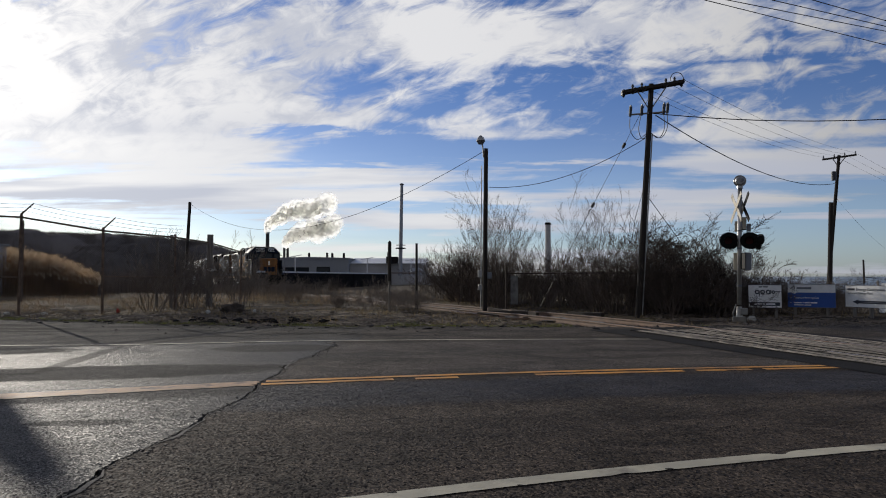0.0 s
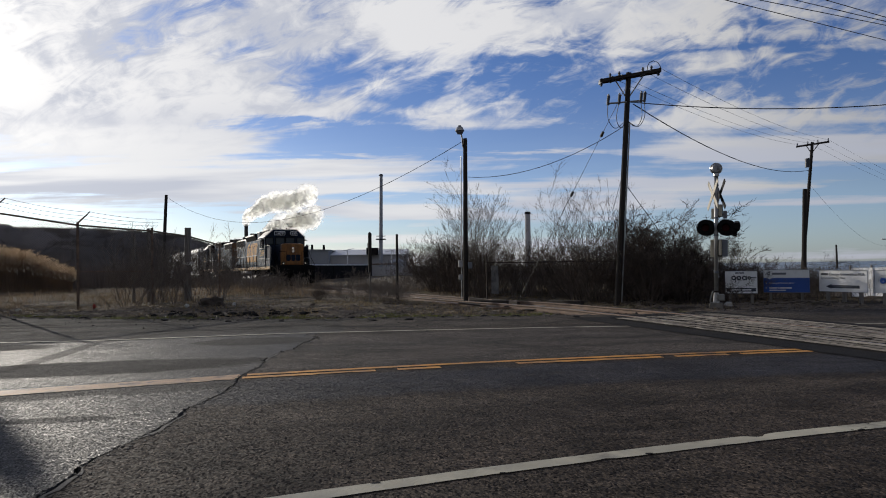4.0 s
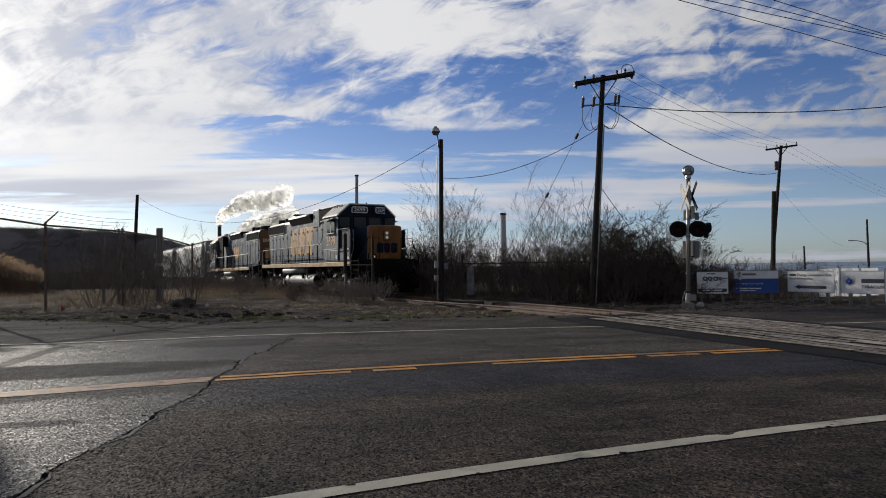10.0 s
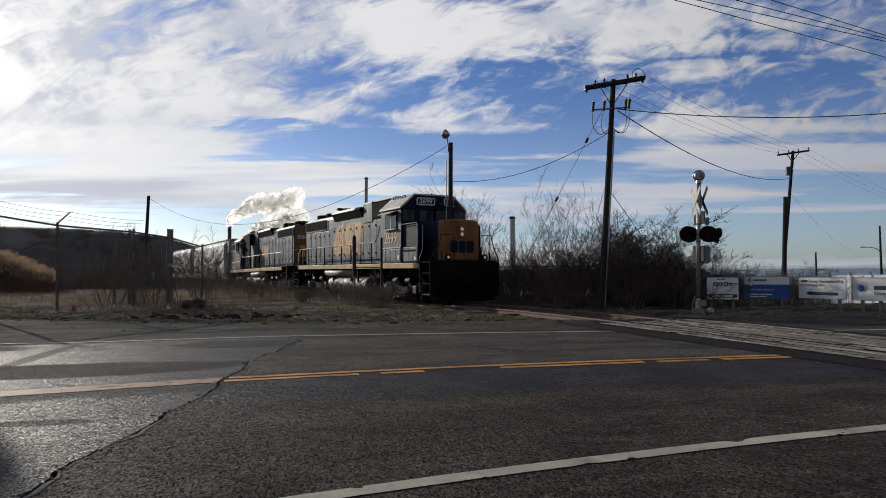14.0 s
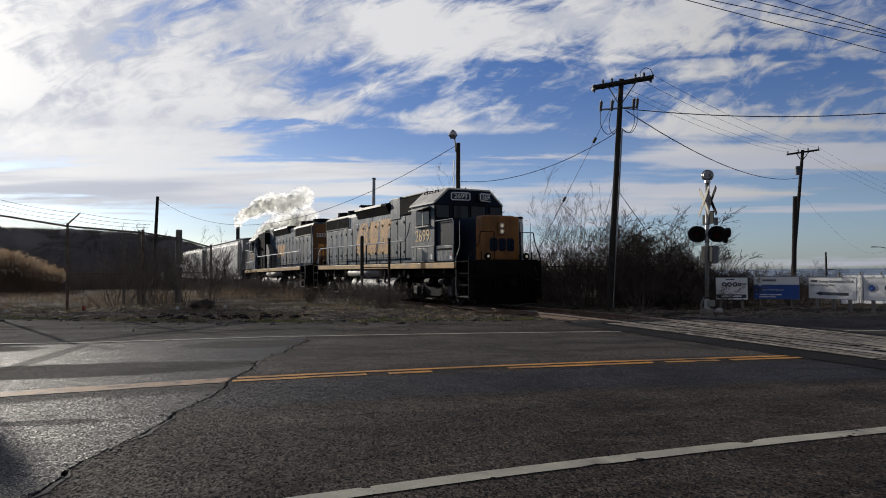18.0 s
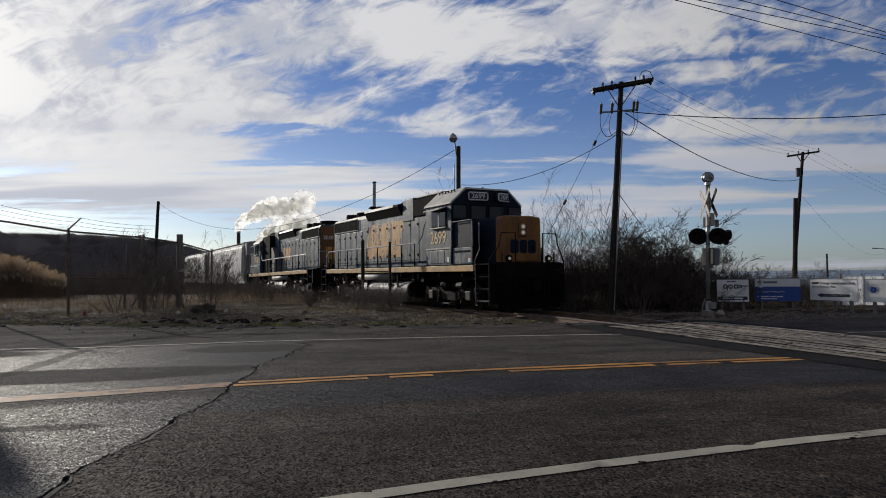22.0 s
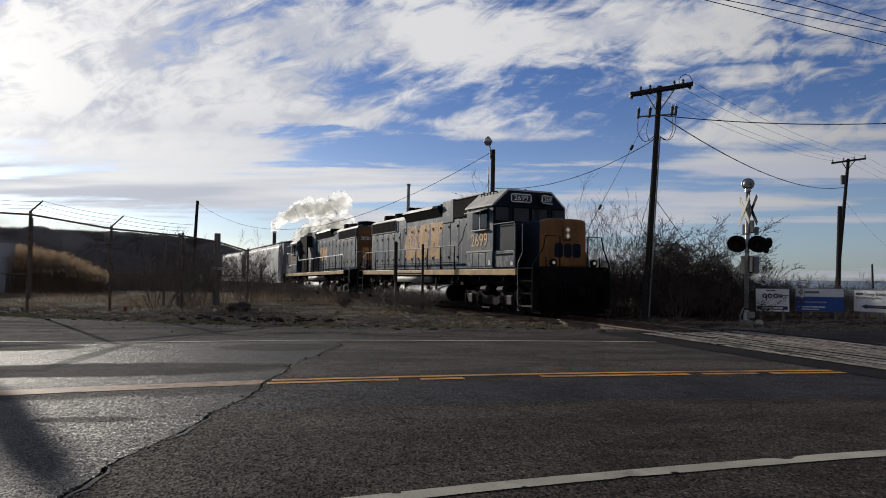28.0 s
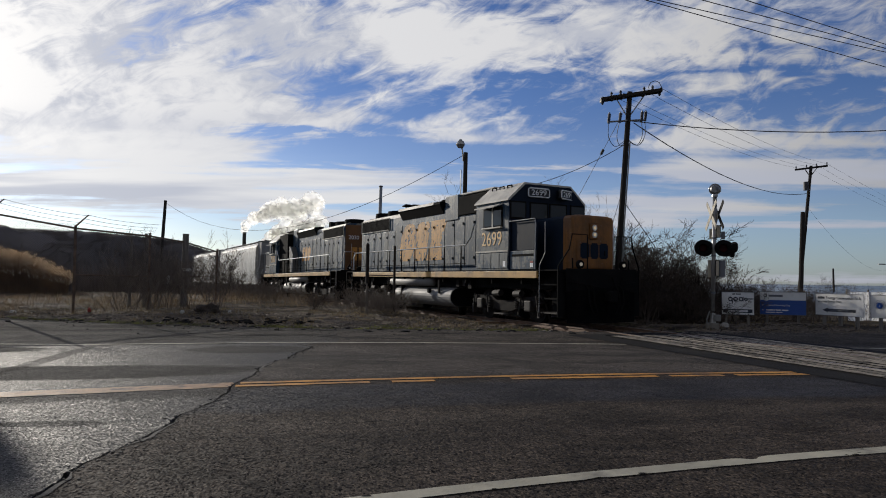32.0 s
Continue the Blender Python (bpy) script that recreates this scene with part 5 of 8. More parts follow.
    for yb, turn in ((-0.42, -4), (0.72, 20)):
        y = 0.0
        nb = part("number_board", bbox(5.95, 6.09, y - 0.42, y + 0.42, 3.93, 4.24, bevel=0.05), "board", front, "black number board with white rim")
        nb.matrix_basis = pose(6.0, yb, 0, 0, 0, turn) @ pose(-6.04, 0, 0)
        bm = bmesh.new()
        pipe(bm, [(6.095, y - 0.39, 3.98), (6.095, y - 0.39, 4.19), (6.095, y - 0.34, 4.22), (6.095, y + 0.34, 4.22), (6.095, y + 0.39, 4.19), (6.095, y + 0.39, 3.98), (6.095, y + 0.34, 3.95), (6.095, y - 0.34, 3.95), (6.095, y - 0.39, 3.98)], 0.022, 4)
        part("rim", bm, "numeral", nb)
        numerals(number, 0.25, "numeral", nb, pose(6.095, y, 4.085, 90, 0, 90), 1.15)
    for sy in (-1, 1):
        yy = sy * 1.505
        win = part("side_window", bbox(4.5, 5.62, *sorted((yy, yy + sy * 0.02)), 2.98, 3.62, bevel=0.008), "loco_black", shell)
        part("glass", bbox(4.56, 5.02, *sorted((yy + sy * 0.02, yy + sy * 0.026)), 3.04, 3.57), "cab_glass", win)
        part("glass", bbox(5.10, 5.56, *sorted((yy + sy * 0.02, yy + sy * 0.026)), 3.04, 3.57), "cab_glass", win)
        part("window_post", bbox(5.03, 5.09, *sorted((yy + sy * 0.02, yy + sy * 0.035)), 2.98, 3.62), "loco_roof", win)
        part("arm_rest", bbox(4.5, 5.62, *sorted((yy, yy + sy * 0.09)), 2.94, 2.99, bevel=0.01), "loco_roof", win)
        part("sunshade", prism(bmesh.new(), [(yy, 3.72), (yy, 3.69), (yy + sy * 0.32, 3.58), (yy + sy * 0.32, 3.61)], 4.4, 5.6), "loco_roof", win)
        numerals(number, 0.64, "loco_number", shell, pose(4.98, sy * 1.506, 2.60, 90, 0, 0 if sy < 0 else 180), 0.95, "road_number")
        part("belt_rail", bbox(4.03, 5.93, *sorted((yy, yy + sy * 0.02)), 2.19, 2.24), "loco_roof", shell)
        for x in (4.25, 4.72, 5.2, 5.68):
            part("cab_panel", bbox(x - 0.2, x + 0.24, *sorted((yy, yy + sy * 0.014)), 1.68, 2.15, bevel=0.006), cabm, shell)
        if lead:
            part("sticker", bbox(5.68, 5.82, *sorted((yy, yy + sy * 0.02)), 1.72, 1.9), "numeral", shell)
    # short nose
    nose_prof = [(-0.80, 1.626), (-0.80, 3.12), (-0.74, 3.20), (-0.5, 3.23), (0.5, 3.23), (0.74, 3.20), (0.80, 3.12), (0.80, 1.626)]
    nose = part("nose", prism(bmesh.new(), nose_prof, 5.986, 7.74), "loco_blue", r, "dark blue nose side")
    bm = prism(bmesh.new(), [(y * 1.004, z * 1.001) for y, z in nose_prof], 7.74, 8.12)
    es = [e for e in bm.edges if all(abs(q.co.x - 8.12) < 1e-4 for q in e.verts)]
    bmesh.ops.bevel(bm, geom=es, offset=0.09, segments=3, affect="EDGES", profile=0.5)
    face = part("nose_front", bm, "loco_yellow", nose, "orange-yellow nose front")
    if lead:
        for kind_, y0, y1 in (("slab", -0.50, -0.16), ("slab", -0.13, 0.18), ("slab", 0.21, 0.54)):
            painted_mark(face, kind_, y0, y1, 1.96, 2.42, lambda p, q: (8.1385, p, q), "loco_blue")
    hl = part("headlight_housing", bbox(8.1, 8.17, -0.16, 0.16, 2.52, 3.0, bevel=0.05), "loco_blue" if not lead else "loco_yellow", face)
    for z in (2.66, 2.86):
        part("reflector", brod((8.165, 0, z), (8.185, 0, z), 0.095, 0.09, seg=16), "steel_bright", hl)
        part("headlight", brod((8.186, 0, z), (8.195, 0, z), 0.05 if lead else 0.03, seg=14), "headlight" if lead else "lens_white", hl, "lit headlight" if lead else "")
    door = part("nose_door", bbox(8.121, 8.135, -0.62, 0.50, 1.7, 2.5, bevel=0.006), "loco_yellow", face)
    part("door_handle", brod((8.16, 0.4, 2.05), (8.16, 0.4, 2.2), 0.018), "loco_black", door)
    # platforms, pilots, steps, ends
    for sx in (-1, 1):
        e = 8.46 * sx
        part("end_plate", bbox(*sorted((e, e + 0.06 * sx)), -1.3, 1.3, 1.0, 1.66, bevel=0.015), "loco_black", r)
        bm = bmesh.new()
        a = [bm.verts.new((e + sx * x, y, z)) for y, x in ((-1.26, 0.02), (0.0, 0.3), (1.26, 0.02)) for z in (0.14, 0.55, 1.06)]
        for q in (3, 4, 5):
            a[q].co.x += -0.05 * sx if q == 4 else 0
        for i in range(2):
            for j in range(2):
                bm.faces.new((a[3 * i + j], a[3 * i + j + 1], a[3 * i + j + 4], a[3 * i + j + 3]))
        bmesh.ops.solidify(bm, geom=bm.faces[:], thickness=0.03)
        part("plow", bm, "loco_black", r, "black snow plow")
        cp = part("coupler", bbox(*sorted((e, e + 0.46 * sx)), -0.12, 0.12, 0.76, 1.0, bevel=0.03), "loco_black", r)
        part("knuckle", bbox(*sorted((e + 0.42 * sx, e + 0.58 * sx)), -0.17, 0.1, 0.72, 1.04, bevel=0.05), "loco_black", cp)
        for y in (-0.62, -0.45, 0.45, 0.62):
            pts = [(e + 0.06 * sx, y, 1.2), (e + 0.2 * sx, y * 1.02, 1.08), (e + 0.26 * sx, y * 1.03, 0.72), (e + 0.24 * sx, y * 0.8, 0.42)]
            part("air_hose", pipe(bmesh.new(), pts, 0.025), "loco_black", r)
        part("mu_cable", pipe(bmesh.new(), [(e + 0.08 * sx, 0.35 + 0.05 * i, 1.42 - 0.3 * math.sin(math.pi * i / 8)) for i in range(9)], 0.022), "loco_black", r)
        for sy in (-1, 1):
            st = part("step_well", bbox(*sorted((7.5 * sx, 8.42 * sx)), *sorted((sy * 0.95, sy * 1.0)), 0.3, 1.58), "loco_black", r)
            for z in (0.38, 0.78, 1.18):
                part("step", bbox(*sorted((7.62 * sx, 8.36 * sx)), *sorted((sy * 1.0, sy * 1.5)), z, z + 0.035), "truck_light" if z < 0.5 else "loco_black", st)
            part("step_side", bbox(*sorted((8.37 * sx, 8.41 * sx)), *sorted((sy * 0.95, sy * 1.52)), 0.3, 1.58), "loco_black", st)
            bm = bmesh.new()
            pipe(bm, [(7.58 * sx, sy * 1.53, 0.40), (7.58 * sx, sy * 1.53, 1.75), (7.80 * sx, sy * 1.5, 2.1), (7.80 * sx, sy * 1.5, 3.0)], 0.012)
            part("grab_iron", bm, "ink_grey", st)
            bm = bmesh.new()
            pipe(bm, [(8.40 * sx, sy * 1.5, 0.85), (8.40 * sx, sy * 1.5, 1.72), (8.5 * sx, sy * 1.2, 2.2), (8.5 * sx, sy * 1.1, 2.62), (8.5 * sx, sy * 0.55, 2.62), (8.5 * sx, sy * 0.55, 1.66)], 0.02)
            part("end_rail", bm, "loco_black" if lead else "handrail", st)
            dl = part("ditch_light", brod((e - 0.02 * sx, sy * 0.80, 1.78), (e + 0.06 * sx, sy * 0.80, 1.78), 0.12, seg=16), "loco_black", r)
            part("lens", brod((e + 0.061 * sx, sy * 0.80, 1.78), (e + 0.075 * sx, sy * 0.80, 1.78), 0.052, seg=14), "ditchlight" if lead and sx > 0 else "lens_white", dl, "lit ditch light" if lead and sx > 0 else "")
            part("classification_post", brod((e, sy * 1.05, 1.66), (e, sy * 1.05, 1.95), 0.02), "loco_black", r)
        part("cut_lever", pipe(bmesh.new(), [(e + 0.1 * sx, -1.35, 1.3), (e + 0.1 * sx, 0, 1.12), (e + 0.1 * sx, 1.35, 1.3)], 0.014), "loco_black", r)
    # side walkway rails
    for sy in (-1, 1):
        y = sy * 1.5
        rail = part("handrail", pipe(bmesh.new(), [(-7.5, y, 1.7), (-7.5, y, 2.3), (-7.2, y, 2.5), (3.35, y, 2.5), (3.62, y * 0.98, 2.75), (3.9, y, 3.2)], 0.024), "handrail", r, "pale grab rail along the walkway")
        for x in (-7.0, -5.7, -4.4, -3.12, -1.9, -0.66, 0.57, 1.8, 3.02):
            part("stanchion", brod((x, y, 1.6), (x, y, 2.5), 0.028, 0.022), "loco_black", rail)
        bm = bmesh.new()
        rod(bm, (-7.0, y * 0.99, 1.86), (3.3, y * 0.99, 1.86), 0.012)
        part("lower_rail", bm, "loco_black", rail)
        # front of the cab: platform side panel
        part("side_panel", bbox(6.0, 7.3, *sorted((sy * 1.43, sy * 1.47)), 1.64, 2.2, bevel=0.01), "loco_grey", r)
        part("panel_slot", bbox(6.1, 7.2, *sorted((sy * 1.47, sy * 1.476)), 2.03, 2.1), "loco_black", r)
        label_ = part("warning_label", bbox(7.05, 7.2, *sorted((sy * 1.47, sy * 1.478)), 1.7, 1.82), "numeral", r, "white warning label")
        part("label_top", bbox(7.05, 7.2, *sorted((sy * 1.47, sy * 1.4785)), 1.824, 1.88), "red_cloth", label_)
        part("panel_rail", pipe(bmesh.new(), [(6.0, y, 3.12), (7.3, y, 3.12), (7.35, y, 2.95), (7.3, y, 1.65)], 0.014), "handrail", r)
        part("cab_steps_panel", bbox(6.0, 7.25, *sorted((sy * 1.36, sy * 1.42)), 2.22, 3.08), "loco_blue", r)
    # fuel tank and air reservoirs
    tank = part("fuel_tank", prism(bmesh.new(), [(1.1 + 0.36 * math.cos(a), 0.66 + 0.35 * math.sin(a)) for a in (math.pi * (k / 12 - 0.5) for k in range(13))] + [(-1.1 - 0.36 * math.cos(a), 0.66 - 0.35 * math.sin(a)) for a in (math.pi * (k / 12 - 0.5) for k in range(13))], -2.65, 2.2), "tank", r, "dull silver fuel tank")
    for x in (-2.66, 2.205):
        part("tank_end", prism(bmesh.new(), [(1.09 + 0.34 * math.cos(a), 0.66 + 0.33 * math.sin(a)) for a in (math.pi * (k / 12 - 0.5) for k in range(13))] + [(-1.09 - 0.34 * math.cos(a), 0.66 - 0.33 * math.sin(a)) for a in (math.pi * (k / 12 - 0.5) for k in range(13))], x - 0.006, x + 0.02), "loco_black", tank, "black tank end")
    for sy in (-1, 1):
        part("filler", brod((0.55, sy * 1.4, 0.86), (0.55, sy * 1.5, 0.86), 0.09, seg=12), "loco_black", tank)
        part("sight_gauge", bbox(1.3, 1.42, *sorted((sy * 1.44, sy * 1.49)), 0.78, 1.28), "loco_black", tank)
        part("air_reservoir", brod((-3.05, sy * 1.36, 1.19), (0.7, sy * 1.36, 1.19), 0.15, seg=16), "tank", r, "long silver air reservoir", True)
        part("tank_strap", bbox(-2.0, -1.94, *sorted((sy * 1.28, sy * 1.463)), 0.42, 1.05), "loco_black", tank)
        for k in range(7):
            x = -6.9 + k * 0.42 + (0 if k < 4 else 7.6)
            part("underfloor_box", bbox(x, x + 0.22, *sorted((sy * 1.05, sy * 1.32)), 1.0 + 0.05 * (k % 3), 1.3), "truck", r)
    truck(r, 5.18)
    truck(r, -5.18)
    return r


lead_loco = locomotive("locomotive", "grey and dark blue diesel locomotive with a yellow nose, headlights lit", "2699", True)
second_loco = locomotive("locomotive", "weathered grey and blue diesel locomotive coupled hood end first", "2030", False)
for ob in second_loco.children_recursive:
    if ob.name.startswith("hood_end"):
        numerals("2030", 0.30, "numeral", ob, pose(-8.004, 0.40, 3.42, 90, 0, -90), 1.0, "road_number")
        for y0, y1, z0, z1 in ((-0.5, -0.3, 2.2, 2.9), (-0.2, 0.1, 2.2, 2.9), (0.2, 0.55, 2.2, 2.9)):
            part("painted_mark", bbox(-8.005, -8.001, y0, y1, z0, z1), "loco_faded", ob, "faded painted mark")


def hopper_car(name):
    r = root(name, pose(0, 0, 0), "dirty white covered hopper car with curved sides", "railway car", "hopper cars")
    prof = []
    for i in range(9):
        a = math.pi * (i / 8 - 0.5)
        prof.append((-1.48 + 0.10 * (1 - math.cos(a)), 2.45 + 1.45 * math.sin(a)))
    left = [(y, z) for y, z in prof]
    right = [(-y, z) for y, z in prof[::-1]]
    shell = bmesh.new()
    # body with arched ends: sections from end to end
    prism(shell, left + [(-0.95, 4.18), (0.95, 4.18)] + right, -7.75, 7.75)
    body = part("body", shell, "hopper", r, "dirty white curved steel body", False)
    for sx in (-1, 1):
        part("end_slope", prism_y(bmesh.new(), [(7.76 * sx, 4.15), (8.7 * sx, 4.1), (8.7 * sx, 3.2), (7.76 * sx, 1.2)], -1.25, 1.25), "hopper_end", body)
        part("end_cage", pipe(bmesh.new(), [(8.72 * sx, -1.42, 1.1), (8.72 * sx, -1.42, 4.2), (8.72 * sx, 1.42, 4.2), (8.72 * sx, 1.42, 1.1)], 0.04), "hopper_end", body)
        for sy in (-1, 1):
            part("corner_post", bbox(*sorted((7.8 * sx, 8.72 * sx)), *sorted((sy * 1.36, sy * 1.42)), 1.05, 1.5), "hopper_end", body)
            bm = bmesh.new()
            for k in range(8):
                rod(bm, (8.1 * sx, sy * 1.46, 1.2 + 0.38 * k), (8.6 * sx, sy * 1.46, 1.2 + 0.38 * k), 0.018)
            rod(bm, (8.1 * sx, sy * 1.46, 1.1), (8.1 * sx, sy * 1.46, 4.2), 0.02)
            rod(bm, (8.6 * sx, sy * 1.46, 1.1), (8.6 * sx, sy * 1.46, 4.2), 0.02)
            part("ladder", bm, "hopper_end", body)
        truck(r, 6.6 * sx, 1.78)
        part("coupler", bbox(*sorted((8.7 * sx, 9.15 * sx)), -0.12, 0.12, 0.76, 1.0, bevel=0.03), "truck", r)
    for sy in (-1, 1):
        part("side_sill", bbox(-8.72, 8.72, *sorted((sy * 1.25, sy * 1.42)), 0.86, 1.02, bevel=0.02), "hopper", r)
        for k in range(9):
            x = -6.8 + 1.7 * k
            part("rib", bbox(x - 0.02, x + 0.02, *sorted((sy * 1.38, sy * 1.40)), 1.05, 1.5), "hopper", body)
    part("roof_walk", bbox(-8.5, 8.5, -0.95, 0.95, 4.26, 4.30), "black", body)
    for k in range(14):
        part("roof_walk_bracket", bbox(-8.3 + 1.27 * k, -8.2 + 1.27 * k, -0.9, 0.9, 4.17, 4.26), "black", body)
    for k in range(4):
        part("discharge_chute", prism(bmesh.new(), [(-1.1, 1.1), (1.1, 1.1), (0.4, 0.45), (-0.4, 0.45)], -5.2 + 2.7 * k, -3.2 + 2.7 * k), "hopper_end", body)
    return r


hoppers = [hopper_car("hopper_car"), hopper_car("hopper_car")]

# ---- poles, lamps, wires ----
def timber_pole(name, base, top, r0, r1, mat, label, group=""):
    r = root(name, pose(base[0], base[1], -0.1), label, "utility pole", group)
    lean = Vector(top) - Vector((base[0], base[1], -0.1))
    n = 7
    part("shaft", tube(bmesh.new(), [lean * (i / n) for i in range(n + 1)], [r0 + (r1 - r0) * i / n for i in range(n + 1)], 12), mat, r)
    return r


def insulator(parent, p, mat="lens_white"):
    x, y, z = p
    bm = bmesh.new()
    for k, (ra, h) in enumerate(((0.03, 0.05), (0.055, 0.03), (0.035, 0.03), (0.05, 0.03), (0.03, 0.03))):
        rod(bm, (x, y, z + 0.04 * k), (x, y, z + 0.04 * k + h), ra, ra * 0.85, seg=8)
    return part("insulator", bm, mat, parent)


def local(parent, p):
    return Vector(p) - parent.matrix_world.translation


# big pole with crossarm
BIG_B, BIG_T = Vector((6.35, 21.44, -0.05)), Vector((6.83, 21.3, 7.6))
big = timber_pole("utility_pole", BIG_B, BIG_T, 0.104, 0.082, "pole_wood", "tall weathered wooden power pole with a slanting crossarm")
ARM_L, ARM_R = Vector((5.88, 21.4, 7.33)), Vector((7.84, 21.2, 7.64))
scene.view_layers[0].update()
d_ = (ARM_R - ARM_L).normalized()
for off in (-0.12, 0.12):
    bm = bmesh.new()
    o = Vector((-d_.y, d_.x, 0)) * off
    a, b = local(big, ARM_L + o), local(big, ARM_R + o)
    rod(bm, a, b, 0.066, seg=4)
    part("crossarm", bm, "pole_wood", big)
for k in (0.03, 0.18, 0.33, 0.72, 0.86, 0.97):
    p = ARM_L.lerp(ARM_R, k)
    insulator(big, local(big, p + Vector((0, 0, -0.16 if k < 0.1 or k > 0.9 else 0.03))), "ink")
for k in (0.02, 0.2, 0.36, 0.7, 0.98):
    p = ARM_L.lerp(ARM_R, k)
    part("arm_bolt", bbox(*(c for v_, q in zip(local(big, p), (0.03, 0.15, 0.07)) for c in (v_ - q, v_ + q))), "ink", big)
for k in (0.25, 0.75):
    part("arm_brace", brod(local(big, ARM_L.lerp(ARM_R, k)), local(big, BIG_B.lerp(BIG_T, 0.885)), 0.02), "galv", big)
low_c = BIG_B.lerp(BIG_T, 0.875)
LA, LB = low_c + Vector((-0.72, -0.25, -0.12)), low_c + Vector((0.62, 0.15, 0.08))
part("lower_arm", brod(local(big, LA), local(big, LB), 0.03), "galv", big)
for k in (0.0, 0.3, 0.9, 1.0):
    p = LA.lerp(LB, k)
    arr = part("cutout", brod(local(big, p + Vector((0, 0, -0.05))), local(big, p + Vector((0.03, 0, 0.26))), 0.045, 0.055, seg=10), "ink", big)
    part("cap", brod(local(big, p + Vector((0.03, 0, 0.26))), local(big, p + Vector((0.03, 0, 0.31))), 0.03, seg=8), "galv", arr)
    q = BIG_B.lerp(BIG_T, 0.80)
    mid = p.lerp(q, 0.5) + Vector((-0.1 if k < 0.5 else 0.1, 0, -0.55))
    part("jumper", pipe(bmesh.new(), spline([local(big, p), local(big, p.lerp(mid, 0.5) + Vector((-0.10 if k < 0.5 else 0.10, 0, -0.10))), local(big, mid), local(big, mid.lerp(q, 0.6) + Vector((0, 0, -0.06))), local(big, q)], 0.08), 0.011), "cable", big)
part("riser_conduit", brod(local(big, BIG_B + Vector((0.125, -0.05, 0.1))), local(big, BIG_B.lerp(BIG_T, 0.78) + Vector((0.105, -0.05, 0))), 0.022, seg=8), "galv", big, "pale riser conduit")
part("jumper_loop", pipe(bmesh.new(), [local(big, ARM_L.lerp(ARM_R, 0.8) + Vector((0.0, 0, 0.1)))] + [local(big, ARM_L.lerp(ARM_R, 0.90) + Vector((0.22 * math.cos(a), 0, 0.12 + 0.24 * math.sin(a)))) for a in (2.9, 2.3, 1.6, 0.9, 0.2, -0.4)], 0.012), "cable", big)

# lamp pole
LAMP_B, LAMP_T = Vector((1.66, 26.12, -0.05)), Vector((1.72, 26.12, 6.4))
lampp = timber_pole("lamp_pole", LAMP_B, LAMP_T, 0.10, 0.085, "pole_wood", "wooden pole with a round yard light on a bent arm")
scene.view_layers[0].update()
hd = Vector((1.5, 26.0, 6.66))
part("lamp_arm", pipe(bmesh.new(), [local(lampp, q) for q in (LAMP_T + Vector((-0.1, 0, -0.35)), Vector((1.6, 26.02, 6.3)), Vector((1.57, 26.0, 6.5)), hd)], 0.03), "galv", lampp)
hsh = part("lamp_head", brod(local(lampp, hd + Vector((0, 0, 0.02))), local(lampp, hd + Vector((0, 0, 0.17))), 0.19, 0.12, seg=16), "mast_paint", lampp)
part("lamp_cap", brod(local(lampp, hd + Vector((0, 0, 0.17))), local(lampp, hd + Vector((0, 0, 0.24))), 0.09, 0.05, seg=12), "ink_grey", hsh)
part("lens", brod(local(lampp, hd + Vector((0, 0, -0.10))), local(lampp, hd + Vector((0, 0, 0.02))), 0.11, 0.17, seg=16), "ink_grey", hsh)
for z, s_ in ((1.35, 0.14), (0.85, 0.11)):
    part("meter_box", bbox(-0.28, -0.12, -0.30, -0.10, z, z + 2 * s_, bevel=0.02), "galv", lampp)
part("service_box", bbox(0.1, 0.26, -0.2, 0.0, 1.3, 1.55, bevel=0.015), "ink_grey", lampp)
part("conduit", brod((-0.16, -0.05, 0.1), (-0.12, -0.03, 5.8), 0.02), "galv", lampp)

# poles farther off
LEFT_B, LEFT_T = Vector((-21.95, 55.9, -0.4)), Vector((-21.62, 55.9, 7.6))
lp = timber_pole("utility_pole", LEFT_B, LEFT_T, 0.16, 0.12, "pole_wood", "bare dark wooden pole by the track")
FAR_B, FAR_T = Vector((26.22, 44.9, 0)), Vector((26.98, 44.45, 9.55))
fp = timber_pole("utility_pole", FAR_B, FAR_T, 0.135, 0.10, "pole_wood", "wooden power pole with a crossarm and a grey transformer")
scene.view_layers[0].update()
FAL, FAR_ = Vector((26.12, 44.96, 9.33)), Vector((27.84, 43.92, 9.48))
part("crossarm", brod(local(fp, FAL), local(fp, FAR_), 0.08, seg=4), "pole_wood", fp)
for k in (0.04, 0.36, 0.66, 0.97):
    insulator(fp, local(fp, FAL.lerp(FAR_, k) + Vector((0, 0, 0.07))), "ink_grey")
for k in (0.3, 0.7):
    part("arm_brace", brod(local(fp, FAL.lerp(FAR_, k)), local(fp, FAR_B.lerp(FAR_T, 0.92)), 0.03), "pole_wood", fp)
tf = FAR_B.lerp(FAR_T, 0.86) + Vector((-0.3, -0.1, -0.4))
part("transformer", brod(local(fp, tf), local(fp, tf + Vector((0, 0, 0.6))), 0.16, seg=14), "ink", fp, "grey transformer drum")
st = timber_pole("utility_pole", Vector((25.32, 43.1, 0)), Vector((25.5, 43.0, 6.15)), 0.16, 0.14, "pole_wood", "short cut-off wooden pole")
sl = root("street_lamp", pose(77.8, 104.2, -0.2), "far street lamp on a tall dark pole", "street lamp")
part("shaft", brod((0, 0, 0), (-0.1, 0, 8.5), 0.2, 0.14), "pole_wood", sl)
